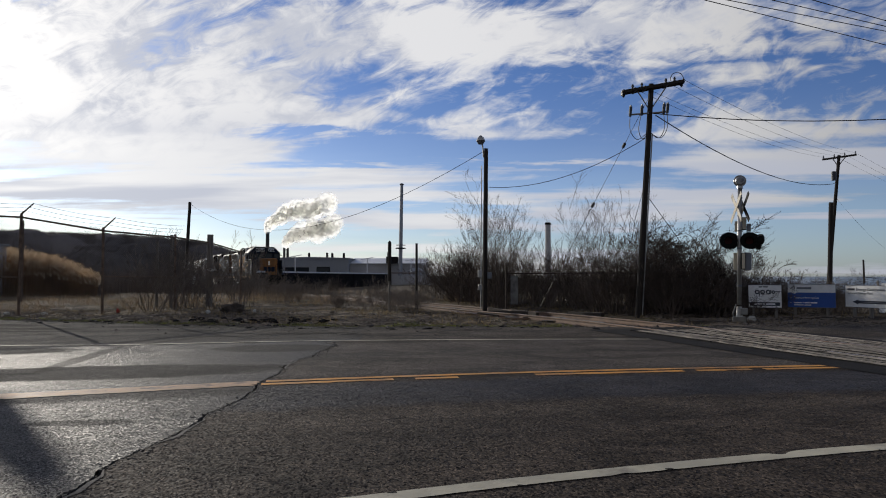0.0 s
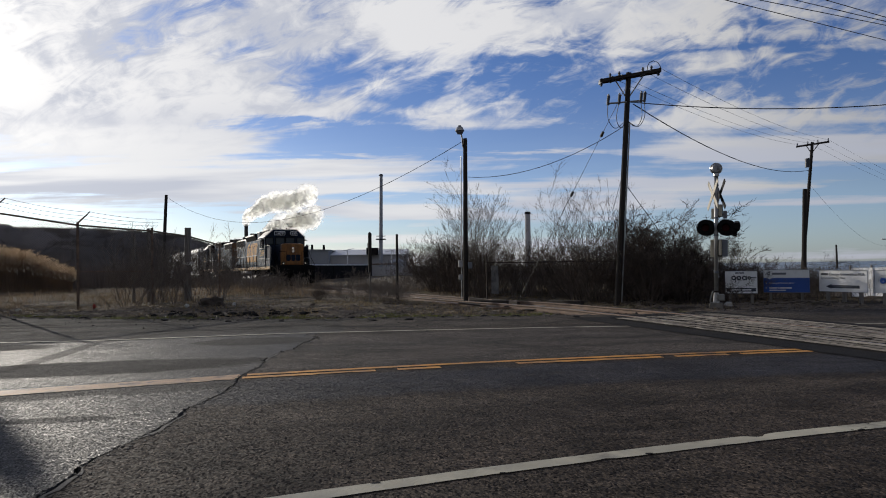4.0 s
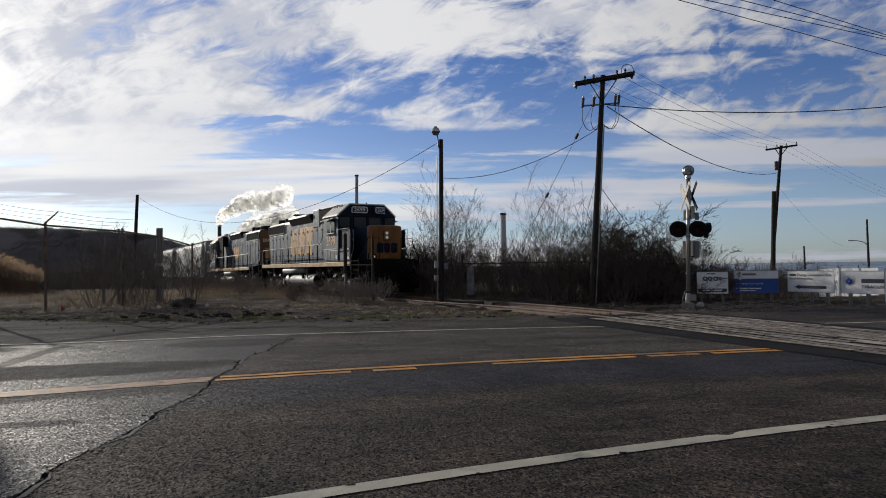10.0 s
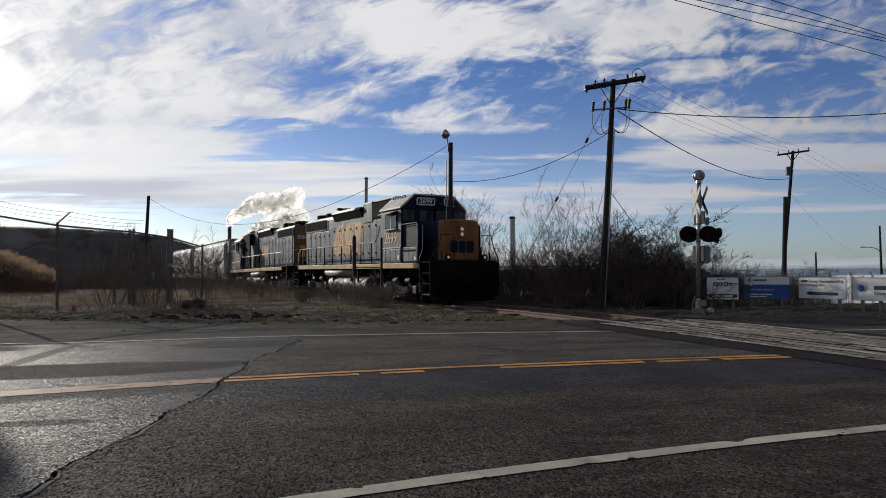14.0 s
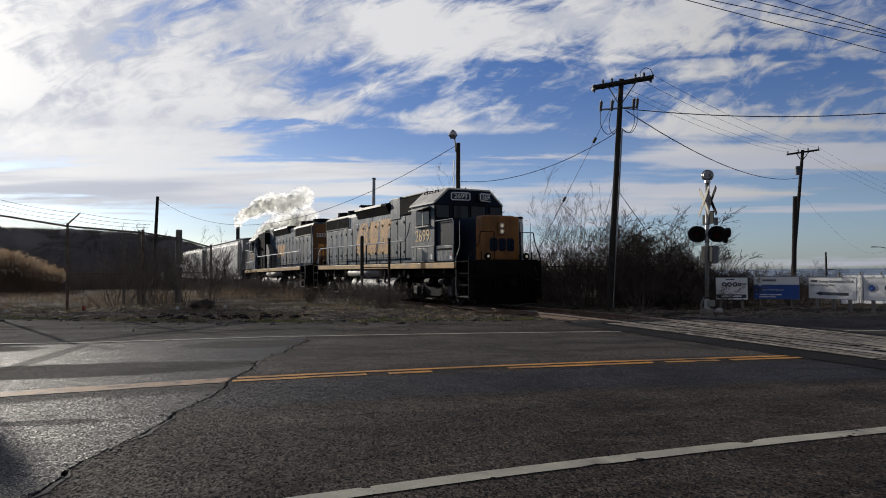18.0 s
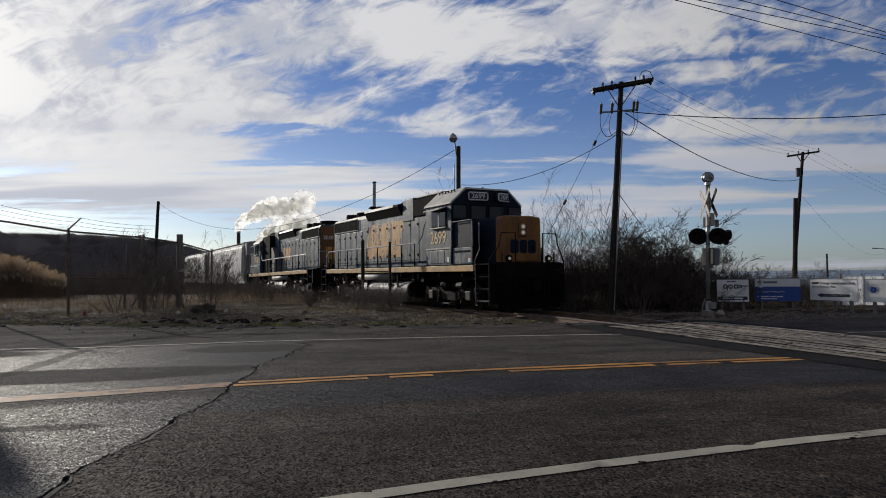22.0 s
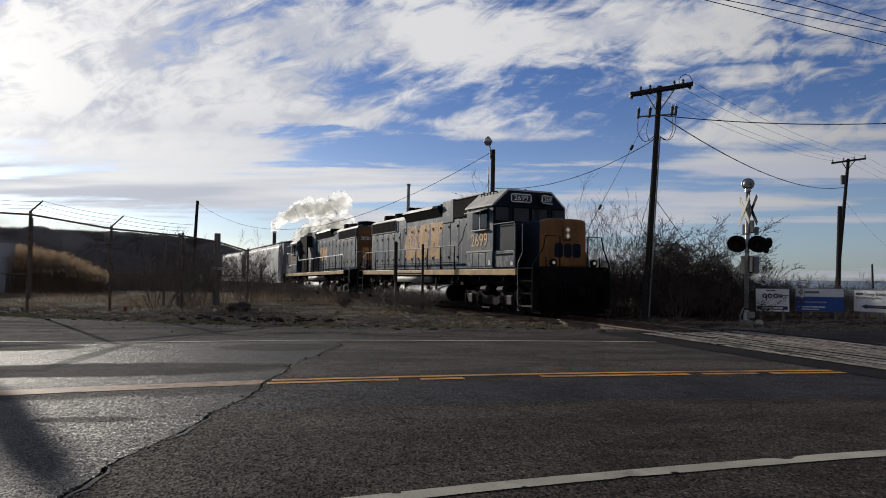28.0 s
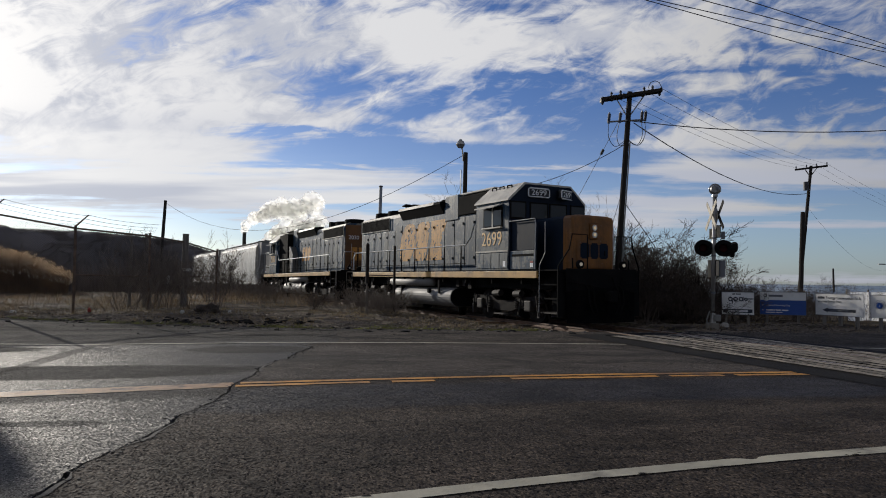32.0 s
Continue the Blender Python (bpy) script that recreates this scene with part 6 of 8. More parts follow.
part("arm", pipe(bmesh.new(), [(-0.05, 0, 4.2), (-0.9, 0, 4.75), (-1.9, 0, 4.95), (-2.7, 0, 4.95)], 0.06), "galv", sl)
part("lamp_head", bbox(-3.6, -2.6, -0.15, 0.15, 4.88, 5.05, bevel=0.05), "galv", sl)
tp = root("utility_pole", pose(80.9, 126.3, -0.2), "slim far pole behind the signs", "utility pole")
part("shaft", brod((0, 0, 0), (-0.05, 0, 4.7), 0.2, 0.16), "pole_wood", tp)
part("fitting", bbox(0.0, 1.5, -0.1, 0.1, 1.2, 1.4), "ink_grey", tp)


# pole beyond the view to the left, whose shadow lies over the road
sp = timber_pole("utility_pole", Vector((-20.8, 26.4, -0.05)), Vector((-20.8, 26.4, 8.8)), 0.12, 0.09, "pole_wood", "wooden power pole with three transformers")
for dx, dy in ((-0.22, 0.2), (0.2, -0.22)):
    part("transformer", brod((dx, dy, 7.1), (dx, dy, 8.0), 0.22, seg=14), "ink_grey", sp)
part("crossarm", brod((-1.1, -0.7, 8.55), (1.1, 0.7, 8.55), 0.09, seg=4), "pole_wood", sp)




def wire(pts, r, label="thin dark overhead power cable", group="overhead wires", mat="cable"):
    return tagged(link_mesh("overhead_wire", pipe(bmesh.new(), pts, r, 5), mat), label, "wire", group)


wire(sag(LEFT_T - Vector((0, 0, 0.15)), LAMP_T + Vector((0, 0, -0.05)), 2.72, 30), 0.012, "long sagging cable to the lamp pole")
wire(sag(LAMP_T + Vector((0.1, 0, -1.55)), BIG_B.lerp(BIG_T, 0.775), 0.5), 0.012, "sagging service cable between two poles")
# anchor wire with insulators down to the ground behind the bushes
ga, gb = BIG_B.lerp(BIG_T, 0.93) + Vector((-0.1, 0, 0)), Vector((3.6, 24.6, 0.1))
wire([ga, gb], 0.008, "steel stay wire with two insulators")
for k in (0.185, 0.46):
    p = ga.lerp(gb, k)
    q = ga.lerp(gb, k + 0.022)
    tagged(link_mesh("stay_insulator", brod(p, q, 0.05, seg=8), "cable"), "dark egg insulator on the stay wire", "insulator", "stay insulators")
for k, a in ((0.99, 0.97), (0.72, 0.66), (0.33, 0.36), (0.18, 0.04)):
    wire(sag(ARM_L.lerp(ARM_R, k) + Vector((0, 0, 0.1)), FAL.lerp(FAR_, a) + Vector((0, 0, 0.15)), 0.35), 0.006)
wire(sag(BIG_B.lerp(BIG_T, 0.865) + Vector((0.2, 0, 0)), FAR_B.lerp(FAR_T, 0.80), 0.85, 20), 0.018, "sagging black cable to the far pole")
wire(sag(BIG_B.lerp(BIG_T, 0.875), Vector((16.71, 19.92, 6.35)), 0.28, 16), 0.016, "black cable across the road")
wire(sag(FAR_B.lerp(FAR_T, 0.70), Vector((77.7, 104.2, 5.0)), 2.6, 16), 0.007)
for a in (0.97, 0.66, 0.36):
    wire(sag(FAL.lerp(FAR_, a) + Vector((0, 0, 0.15)), Vector((90 + a * 3, 96, 9.0)), 2.0, 16), 0.006)
# stay behind the bushes on the right of the big pole
wire([Vector((6.5, 22.2, 3.2)), Vector((7.1, 23.2, 4.35)), Vector((9.0, 23.8, 2.0))], 0.012)
# four lines overhead, high up on the right, going left to right over the road
for p, q in (((6.31, 15.66, 8.0), (12.83, 18.77, 8.0)), ((6.86, 15.66, 8.0), (12.1, 17.7, 8.0)), ((7.95, 15.66, 8.0), (11.87, 17.35, 8.0)), ((8.94, 15.66, 8.0), (11.61, 16.96, 8.0))):
    p, q = Vector(p), Vector(q)
    wire([p - (q - p) * 3, p, q, q + (q - p) * 3], 0.011)

# ---- crossing signal ----
MX, MY = 8.36, 18.61
sig = root("crossing_signal", pose(MX, MY, -0.05, 0, 1.2, -24), "silver railway crossing signal with bell, crossbuck and black flashers", "crossing signal")
part("foundation", bbox(-0.18, 0.18, -0.18, 0.18, -0.1, 0.22, bevel=0.05), "old_concrete", sig, "worn concrete footing")
basep = part("base_casting", brod((0, 0, 0.22), (0, 0, 0.5), 0.09, 0.065, seg=14), "mast_paint", sig)
part("junction_box", bbox(0.04, 0.22, -0.16, 0.02, 0.28, 0.46, bevel=0.02), "signal_box", basep)
part("grounding_pipe", pipe(bmesh.new(), [(-0.12, -0.1, 0.1), (-0.16, -0.14, 0.3), (-0.08, -0.1, 0.56)], 0.018), "signal_box", basep)
part("mast", brod((0, 0, 0.55), (0, 0, 3.86), 0.058, seg=16), "mast_paint", sig, "silver steel mast", True)
for z in (1.06, 2.12, 2.62, 3.05, 3.55):
    part("mast_clamp", brod((0, 0, z), (0, 0, z + 0.05), 0.068, seg=14), "ink_grey", sig)
bell = part("bell_cap", brod((0, 0, 3.84), (0, 0, 3.92), 0.085, 0.075, seg=14), "mast_paint", sig)
part("gong", brod((0, 0.1, 4.06), (0, 0.0, 4.06), 0.07, 0.16, seg=24), "mast_paint", bell, "", True)
part("gong_rim", ring(bmesh.new(), (0, 0.0, 4.06), (0, 1, 0), 0.155, 0.014, 24), "mast_paint", bell)
part("gong_back", brod((0, -0.07, 4.06), (0, 0.0, 4.06), 0.10, 0.15, seg=24), "galv", bell)
part("striker", bbox(0.02, 0.09, -0.11, -0.06, 4.02, 4.12, bevel=0.015), "ink_grey", bell)
# two crossbucks, back to back, square to the road
for back in (-1, 1):
    for a in (45, -45):
        ob = part("crossbuck_blade", bbox(-0.55, 0.55, -0.006, 0.006, -0.066, 0.066, bevel=0.003), "crossbuck" if back < 0 else "signal_black", sig, "white crossbuck blade with bare metal back")
        ob.matrix_basis = pose(0, 0, 3.30, 0, 0, -70) @ pose(0, back * 0.10 + 0.014 * (a > 0), 0, 0, a, 0)
upper = part("number_plate_bracket", bbox(-0.13, 0.0, 0.07, 0.1, 2.62, 2.92, bevel=0.004), "crossbuck", sig)
part("plate", bbox(0.07, 0.155, -0.12, -0.09, 2.68, 3.0, bevel=0.004), "crossbuck", upper, "pale plate edge on")
part("plate_frame", bbox(0.05, 0.175, -0.085, -0.06, 2.66, 3.02, bevel=0.004), "signal_black", upper)
part("relay_box", bbox(0.18, 0.29, -0.06, 0.08, 2.62, 2.84, bevel=0.01), "ink_grey", upper)
part("light_arm", brod((-0.42, 0, 2.36), (0.52, 0, 2.36), 0.03), "signal_black", sig)
for x in (-0.285, 0.25):
    for sy in (1, -1):
        xx = x + 0.05 * (sy > 0)
        fl = part("flasher", brod((xx, 0.10 * sy, 2.36), (xx, 0.125 * sy, 2.36), 0.235, seg=28), "signal_black", sig, "black round flasher backing")
        part("housing", brod((xx, 0.02 * sy, 2.36), (xx, 0.10 * sy, 2.36), 0.08, 0.13, seg=16), "signal_black", fl)
        part("lens", brod((xx, 0.125 * sy, 2.36), (xx, 0.14 * sy, 2.36), 0.105, 0.09, seg=20), "dark_lens", fl, "dark red lens")
        bm = bmesh.new()
        n = 14
        turns_ = [math.pi * (i / n * 1.2 - 0.1) for i in range(n + 1)]
        inner = [bm.verts.new((xx + 0.115 * math.cos(a), sy * 0.125, 2.36 + 0.115 * math.sin(a))) for a in turns_]
        outer = [bm.verts.new((xx + 0.125 * math.cos(a), sy * 0.34, 2.345 + 0.125 * math.sin(a))) for a in turns_]
        for i in range(n):
            bm.faces.new((inner[i], inner[i + 1], outer[i + 1], outer[i]))
        part("hood", bm, "signal_black", fl)
for x, z, ra in ((0.53, 2.40, 0.15), (0.47, 2.22, 0.11)):
    fl = part("side_flasher", brod((x - 0.02, 0.03, z), (x + 0.04, 0.06, z), ra, seg=20), "signal_black", sig, "small black side flasher")
    part("visor", brod((x, -0.14, z), (x, 0.03, z), ra * 0.62, ra * 0.75, seg=14), "signal_black", fl)
lower_ = part("sign_box", bbox(-0.155, 0.02, 0.07, 0.10, 1.52, 2.02, bevel=0.006), "crossbuck", sig, "pale sign plate behind the mast")
part("plate_frame", bbox(0.045, 0.155, -0.085, -0.06, 1.55, 2.02, bevel=0.004), "signal_black", lower_)
part("plate", bbox(0.065, 0.14, -0.12, -0.087, 1.57, 2.0, bevel=0.004), "crossbuck", lower_, "pale plate edge on")
part("relay_box", bbox(0.157, 0.31, -0.06, 0.12, 1.53, 2.02, bevel=0.012), "ink_grey", lower_)

# ---- signs along the road ----
def sign(x0, y0, x1, y1, z0, z1, label, paint, posts=2):
    a, b = Vector((x0, y0, 0)), Vector((x1, y1, 0))
    wd = (b - a).length
    r = root("sign", pose(x0, y0, -0.02, 0, 0, math.degrees(math.atan2(y1 - y0, x1 - x0))), label, "sign", "roadside signs")
    p = part("panel", bbox(0, wd, 0, 0.025, z0, z1, bevel=0.004), "white_paint", r)
    bm = bmesh.new()
    pipe(bm, [(0, -0.004, z0), (wd, -0.004, z0), (wd, -0.004, z1), (0, -0.004, z1), (0, -0.004, z0)], 0.008, 4)
    part("edging", bm, "ink_grey", p)
    for k in range(posts):
        x = wd * (0.16 + 0.68 * k / max(1, posts - 1))
        part("post", bbox(x - 0.04, x + 0.04, 0.026, 0.11, -0.25, z1 - 0.05), "grey_wood", r)
    paint(p, wd, z0, z1)
    return r


def bar(p, x0, x1, z0, z1, mat, y=-0.006, nm="lettering_bar"):
    part(nm, bbox(x0, x1, y, -0.001, z0, z1), mat, p)


def bars(p, x0, z, h, words, mat, y=-0.006):
    """Words that cannot be read, as a row of bars of their lengths."""
    for ln in words:
        bar(p, x0, x0 + ln, z - h / 2, z + h / 2, mat, y)
        x0 += ln + h * 0.6


def words(p, body, size, x0, z, mat, y=-0.006, width=1.0):
    """Lettering that can be read, set from x0 on."""
    me = letters(body, size, 0.002)
    me.materials.clear()
    me.materials.append(M[mat])
    half_ = max(q.co.x for q in me.vertices) * width
    ob = new("lettering", me)
    ob.parent = p
    ob.matrix_basis = pose(x0 + half_, y, z, 90, 0, 0) @ Matrix.Diagonal((width, 1, 1, 1))
    return ob


def paint_gear(p, w_, a, b):
    bars(p, w_ * 0.32, b - 0.06, 0.035, (0.1, 0.14), "ink")
    # a device of four round shapes in a row
    for k, c in enumerate((0.27, 0.43, 0.60, 0.75)):
        part("round_mark", ring(bmesh.new(), (w_ * c, -0.003, b - 0.22), (0, 1, 0), 0.052 if k < 3 else 0.035, 0.02, 18, 5), "ink", p, "dark rounded mark")
    bar(p, w_ * 0.315, w_ * 0.345, b - 0.36, b - 0.18, "ink", nm="mark_stem")
    bar(p, w_ * 0.655, w_ * 0.68, b - 0.29, b - 0.15, "ink", nm="mark_stem")
    bar(p, w_ * 0.78, w_ * 0.96, b - 0.225, b - 0.19, "ink_grey")
    bar(p, w_ * 0.04, w_ * 0.95, a + 0.06, a + 0.17, "ink", nm="dark_field")
    bars(p, w_ * 0.16, a + 0.115, 0.045, (0.24, 0.05, 0.27), "white_paint", -0.009)


def paint_blue(p, w_, a, b):
    h = (b - a)
    part("blue_field", bbox(0.004, w_ - 0.004, -0.004, -0.001, a + 0.004, b - h * 0.36), "sign_blue", p, "deep blue lower field")
    part("field_notch", prism_y(bmesh.new(), [(w_ * 0.08, b - h * 0.36), (w_ * 0.14, b - h * 0.42), (w_ * 0.20, b - h * 0.36)], -0.0055, -0.0042), "white_paint", p)
    part("round_mark", ring(bmesh.new(), (w_ * 0.12, -0.003, b - h * 0.17), (0, 1, 0), 0.04, 0.012), "ink_grey", p)
    bar(p, w_ * 0.19, w_ * 0.50, b - h * 0.215, b - h * 0.125, "ink_grey")
    words(p, "Shipping & Receiving Only", 0.075, w_ * 0.13, b - h * 0.585, "white_paint", -0.0065, 0.92)
    bars(p, w_ * 0.13, b - h * 0.80, 0.04, (0.23, 0.03, 0.15, 0.19), "white_paint", -0.0065)
    bars(p, w_ * 0.13, b - h * 0.90, 0.028, (0.28, 0.2), "white_paint", -0.0065)
    for z in (0.585, 0.80):
        bar(p, w_ * 0.05, w_ * 0.075, b - h * z - 0.015, b - h * z + 0.015, "white_paint", -0.0065)


def paint_arrow(p, w_, a, b):
    h = b - a
    bar(p, w_ * 0.05, w_ * 0.20, b - h * 0.235, b - h * 0.135, "ink")
    words(p, "Energy Generation N.A.", 0.125, w_ * 0.23, b - h * 0.19, "ink", -0.006, 0.98)
    words(p, "Syracuse Energy Plant", 0.095, w_ * 0.05, b - h * 0.36, "ink_grey", -0.006, 1.0)
    bm = bmesh.new()
    z = b - h * 0.76
    prof = [(w_ * 0.15, z), (w_ * 0.27, z + 0.075), (w_ * 0.27, z + 0.045), (w_ * 0.84, z + 0.045), (w_ * 0.84, z - 0.045), (w_ * 0.27, z - 0.045), (w_ * 0.27, z - 0.075)]
    part("arrow", prism_y(bm, prof, -0.006, -0.001), "ink", p, "dark arrow pointing along the road")
    bars(p, w_ * 0.31, z, 0.032, (0.07, 0.42, 0.09), "ink_grey", -0.009)


def paint_round(p, w_, a, b):
    h = b - a
    for k, r_ in enumerate((0.045, 0.08, 0.11, 0.15)):
        part("round_mark", ring(bmesh.new(), (w_ * (0.16 + 0.004 * k), -0.003, b - h * (0.47 - 0.012 * k)), (0, 1, 0), r_, (0.03, 0.012, 0.006, 0.004)[k], 24), "sign_blue" if k < 2 else "ink_grey", p)
    bar(p, w_ * 0.40, w_ * 0.97, b - h * 0.53, b - h * 0.35, "ink")
    words(p, "SYRACUSE", 0.125, w_ * 0.40, b - h * 0.70, "ink", -0.006, 1.15)
    bar(p, w_ * 0.86, w_ * 0.97, b - h * 0.75, b - h * 0.65, "ink")


def paint_plain(p, w_, a, b):
    bar(p, w_ * 0.3, w_ * 0.8, b - 0.2, b - 0.12, "ink_grey")


sign(9.63, 20.75, 10.55, 20.5, 0.34, 1.05, "white roadside sign half hidden by branches", paint_gear)
sign(11.5, 21.95, 12.77, 21.4, 0.30, 1.06, "white and blue roadside sign on two posts", paint_blue)
sign(12.84, 21.0, 13.40, 19.47, 0.36, 1.04, "white roadside sign with a dark arrow", paint_arrow, 3)
sign(13.53, 19.35, 14.20, 18.0, 0.36, 1.04, "white roadside sign with a round mark", paint_round, 3)
sign(13.9, 18.0, 14.5, 16.9, 0.14, 1.1, "white roadside sign with struts", paint_plain)

# ---- vegetation ----
def branching(seed, height, spread, stems, levels, twig, splay=0.35, kids=(3, 5), droop=0.0, r0=0.03, tri=3, bend=0.12):
    """A bare shrub or tree: every branch is a bent, tapered rod of three sides, split again and again."""
    rg = random.Random(seed)
    stem_v, stem_f, twig_v, twig_f = [], [], [], []

    def limb(p, d, ln, r, lvl):
        n = 3 if lvl else 4
        pts, rad = [p.copy()], [r]
        q, dd = p.copy(), d.copy()
        for i in range(n):
            dd = (dd + Vector((rg.gauss(0, bend), rg.gauss(0, bend), rg.gauss(0.07 - droop, 0.08)))).normalized()
            q = q + dd * (ln / n)
            pts.append(q.copy())
            rad.append(max(twig, r * (1 - 0.75 * (i + 1) / n)))
        v, f = (stem_v, stem_f) if lvl == 0 else (twig_v, twig_f)
        base = len(v)
        for k, (c, rr) in enumerate(zip(pts, rad)):
            t = (pts[min(k + 1, n)] - pts[max(k - 1, 0)]).normalized()
            x = t.orthogonal().normalized()
            y = t.cross(x)
            for a in range(tri):
                w_ = 2 * math.pi * a / tri
                v.append((c + (x * math.cos(w_) + y * math.sin(w_)) * rr)[:])
        for k in range(n):
            for a in range(tri):
                f.append((base + k * tri + a, base + k * tri + (a + 1) % tri, base + (k + 1) * tri + (a + 1) % tri, base + (k + 1) * tri + a))
        if lvl < levels:
            for _ in range(rg.randint(*kids)):
                k = rg.uniform(0.25, 1.0)
                i = min(int(k * n), n - 1)
                at = pts[i].lerp(pts[i + 1], k * n - i)
                out = Vector((rg.gauss(0, 1), rg.gauss(0, 1), rg.gauss(0.35, 0.5))).normalized()
                nd = (dd * 0.8 + out * 0.7).normalized()
                limb(at, nd, ln * rg.uniform(0.38, 0.62), max(twig, rad[i] * 0.55), lvl + 1)

    for s in range(stems):
        a = rg.uniform(0, 2 * math.pi)
        b = Vector((math.cos(a), math.sin(a), 0)) * rg.uniform(0, spread)
        d = Vector((math.cos(a) * splay * rg.random(), math.sin(a) * splay * rg.random(), 1)).normalized()
        limb(b, d, height * rg.uniform(0.55, 0.8), r0 * rg.uniform(0.6, 1), 0)
    return stem_v, stem_f, twig_v, twig_f


def shrub_kind(name, mat, label, group, *a, **k):
    sv, sf, tv, tf = branching(*a, **k)
    r = root(name, pose(0, 0, -50), label, "shrub" if name != "bare_tree" else "tree", group)
    for nm, v, f in (("trunk", sv, sf), ("crown", tv, tf)):
        ob = new(nm, raw(nm, v, f, mat))
        ob.parent = r
    return r


KINDS = [shrub_kind("bare_shrub", "twig" if i % 2 else "twig_dark", "leafless brown thicket shrub", "thicket shrubs", 11 + i, 3.2 + 0.25 * (i % 3), 0.9, 17, 3, 0.0055,
                    splay=0.85, kids=(2, 4), r0=0.024, bend=0.2) for i in range(6)]
BUSH = [shrub_kind("bare_shrub", "twig_dark", "large dense leafless bush beside the power pole", "large bushes", 91 + i, 3.3, 0.6, 9, 4, 0.0048, splay=1.35, kids=(3, 5), droop=0.07, r0=0.042, bend=0.28) for i in range(2)]
PALE = [shrub_kind("bare_shrub", "twig_pale", "thin grey-brown leafless scrub", "roadside scrub", 71 + i, 3.0, 0.7, 9, 3, 0.0055, splay=0.9, kids=(3, 4), r0=0.022) for i in range(3)]
TREES = [shrub_kind("bare_tree", "twig", "slim leafless young tree", "young trees", 31 + i, 4.2 + 0.5 * i, 0.3, 6 + i, 4, 0.0026, splay=0.3, kids=(3, 4), r0=0.02, bend=0.08) for i in range(2)]
rg = random.Random(5)


def plant(kinds, x, y, z, scale, label="", first=[]):
    k = rg.choice(kinds)
    m = pose(x, y, z, rg.uniform(-4, 4), rg.uniform(-4, 4), rg.uniform(0, 360))
    ob = copy_thing(k, m)
    ob.scale = (scale * rg.uniform(0.9, 1.15), scale * rg.uniform(0.9, 1.15), scale)
    return ob


# thicket between the track and the signs
def right_of_track(x, y, d):
    s = (Vector((x, y, 0)) - T0).dot(TD)
    p = T0 + TD * s
    return (x - p.x) * 0.895 + (y - p.y) * 0.446 > d


count = 0
while count < 135:
    x, y = rg.uniform(-1.5, 16), 20.5 + 13 * rg.random() ** 1.3
    if not right_of_track(x, y, 2.0) or y < 20.2 + 0.06 * x or (x > 8.6 and y < 22.3) or (abs(x - 6.4) < 0.7 and y < 21.9):
        continue
    count += 1
    sc = 0.47 + 0.25 * rg.random()
    if x > 9.5:
        sc *= 0.58
    plant(KINDS, x, y, -0.1, sc)
for x, y, sc in ((2.5, 27.5, 1.05), (2.0, 28.6, 0.9), (5.8, 24.0, 0.98), (5.5, 24.4, 0.78), (9.9, 21.3, 0.5), (3.2, 30, 0.9)):
    plant(TREES, x, y, -0.1, sc)
for x, y, sc in ((7.6, 23.0, 0.86), (8.2, 22.9, 0.98), (8.9, 23.2, 0.96), (9.5, 23.1, 0.76), (8.4, 23.8, 1.0), (8.7, 22.7, 0.8), (7.9, 24.2, 0.95), (9.2, 24.0, 0.85), (8.0, 22.4, 0.6), (8.8, 22.2, 0.5), (7.4, 22.4, 0.55), (9.2, 22.5, 0.6), (10.1, 22.1, 0.5), (10.8, 22.4, 0.46), (11.6, 22.9, 0.42), (12.6, 23.2, 0.38), (9.5, 21.4, 0.42), (9.42, 20.45, 0.3)):
    plant(BUSH, x, y, -0.1, sc)
for k in range(60):
    x, y = rg.uniform(-1.2, 2.6), rg.uniform(26.5, 38)
    if right_of_track(x, y, 2.2):
        plant(KINDS, x, y, -0.15, rg.uniform(0.5, 0.85))
for x, y, sc in ((-1.05, 26.4, 0.3), (-0.8, 26.9, 0.36), (-1.4, 26.0, 0.3), (-0.6, 26.3, 0.28), (-1.9, 25.0, 0.3)):
    plant(PALE, x, y, -0.1, sc)
# scrub by the fence and the corner post
for x, y, sc in ((-10.6, 24.2, 0.72), (-10.2, 24.9, 0.8), (-11.1, 24.6, 0.62), (-9.7, 25.7, 0.75), (-9.3, 26.9, 0.7), (-10.4, 27.0, 0.9), (-8.6, 28.6, 0.7),
                 (-9.2, 30.0, 0.8), (-11.4, 27.5, 0.7), (-8.0, 31.5, 0.62), (-12.2, 29.6, 0.75), (-12.8, 33, 0.9), (-10.5, 33.5, 0.85), (-13.5, 36, 0.9), (-11.5, 38, 0.9)):
    plant(PALE, x, y, -0.08, sc)
# scrub along the left side of the track and round the two posts
for k in range(70):
    s = rg.uniform(-26, 13)
    p = on_track(s)
    o = rg.uniform(2.4, 5.5)
    plant(PALE, p.x - 0.895 * o, p.y - 0.446 * o, p.z - 0.1, rg.uniform(0.14, 0.42))
for k in range(30):
    s = rg.uniform(-24, 2)
    p = on_track(s)
    o = rg.uniform(2.6, 6.5)
    plant(PALE, p.x - 0.895 * o, p.y - 0.446 * o, p.z - 0.1, rg.uniform(0.3, 0.5))
for k in range(5):
    plant(KINDS, -4.35 + rg.gauss(0, 0.16), 27.0 + rg.gauss(0, 0.16), -0.1, rg.uniform(0.2, 0.26))
for k in range(12):
    plant(PALE, -2.0 + rg.gauss(0, 0.55), 25.4 + rg.gauss(0, 0.8), -0.1, rg.uniform(0.22, 0.36))
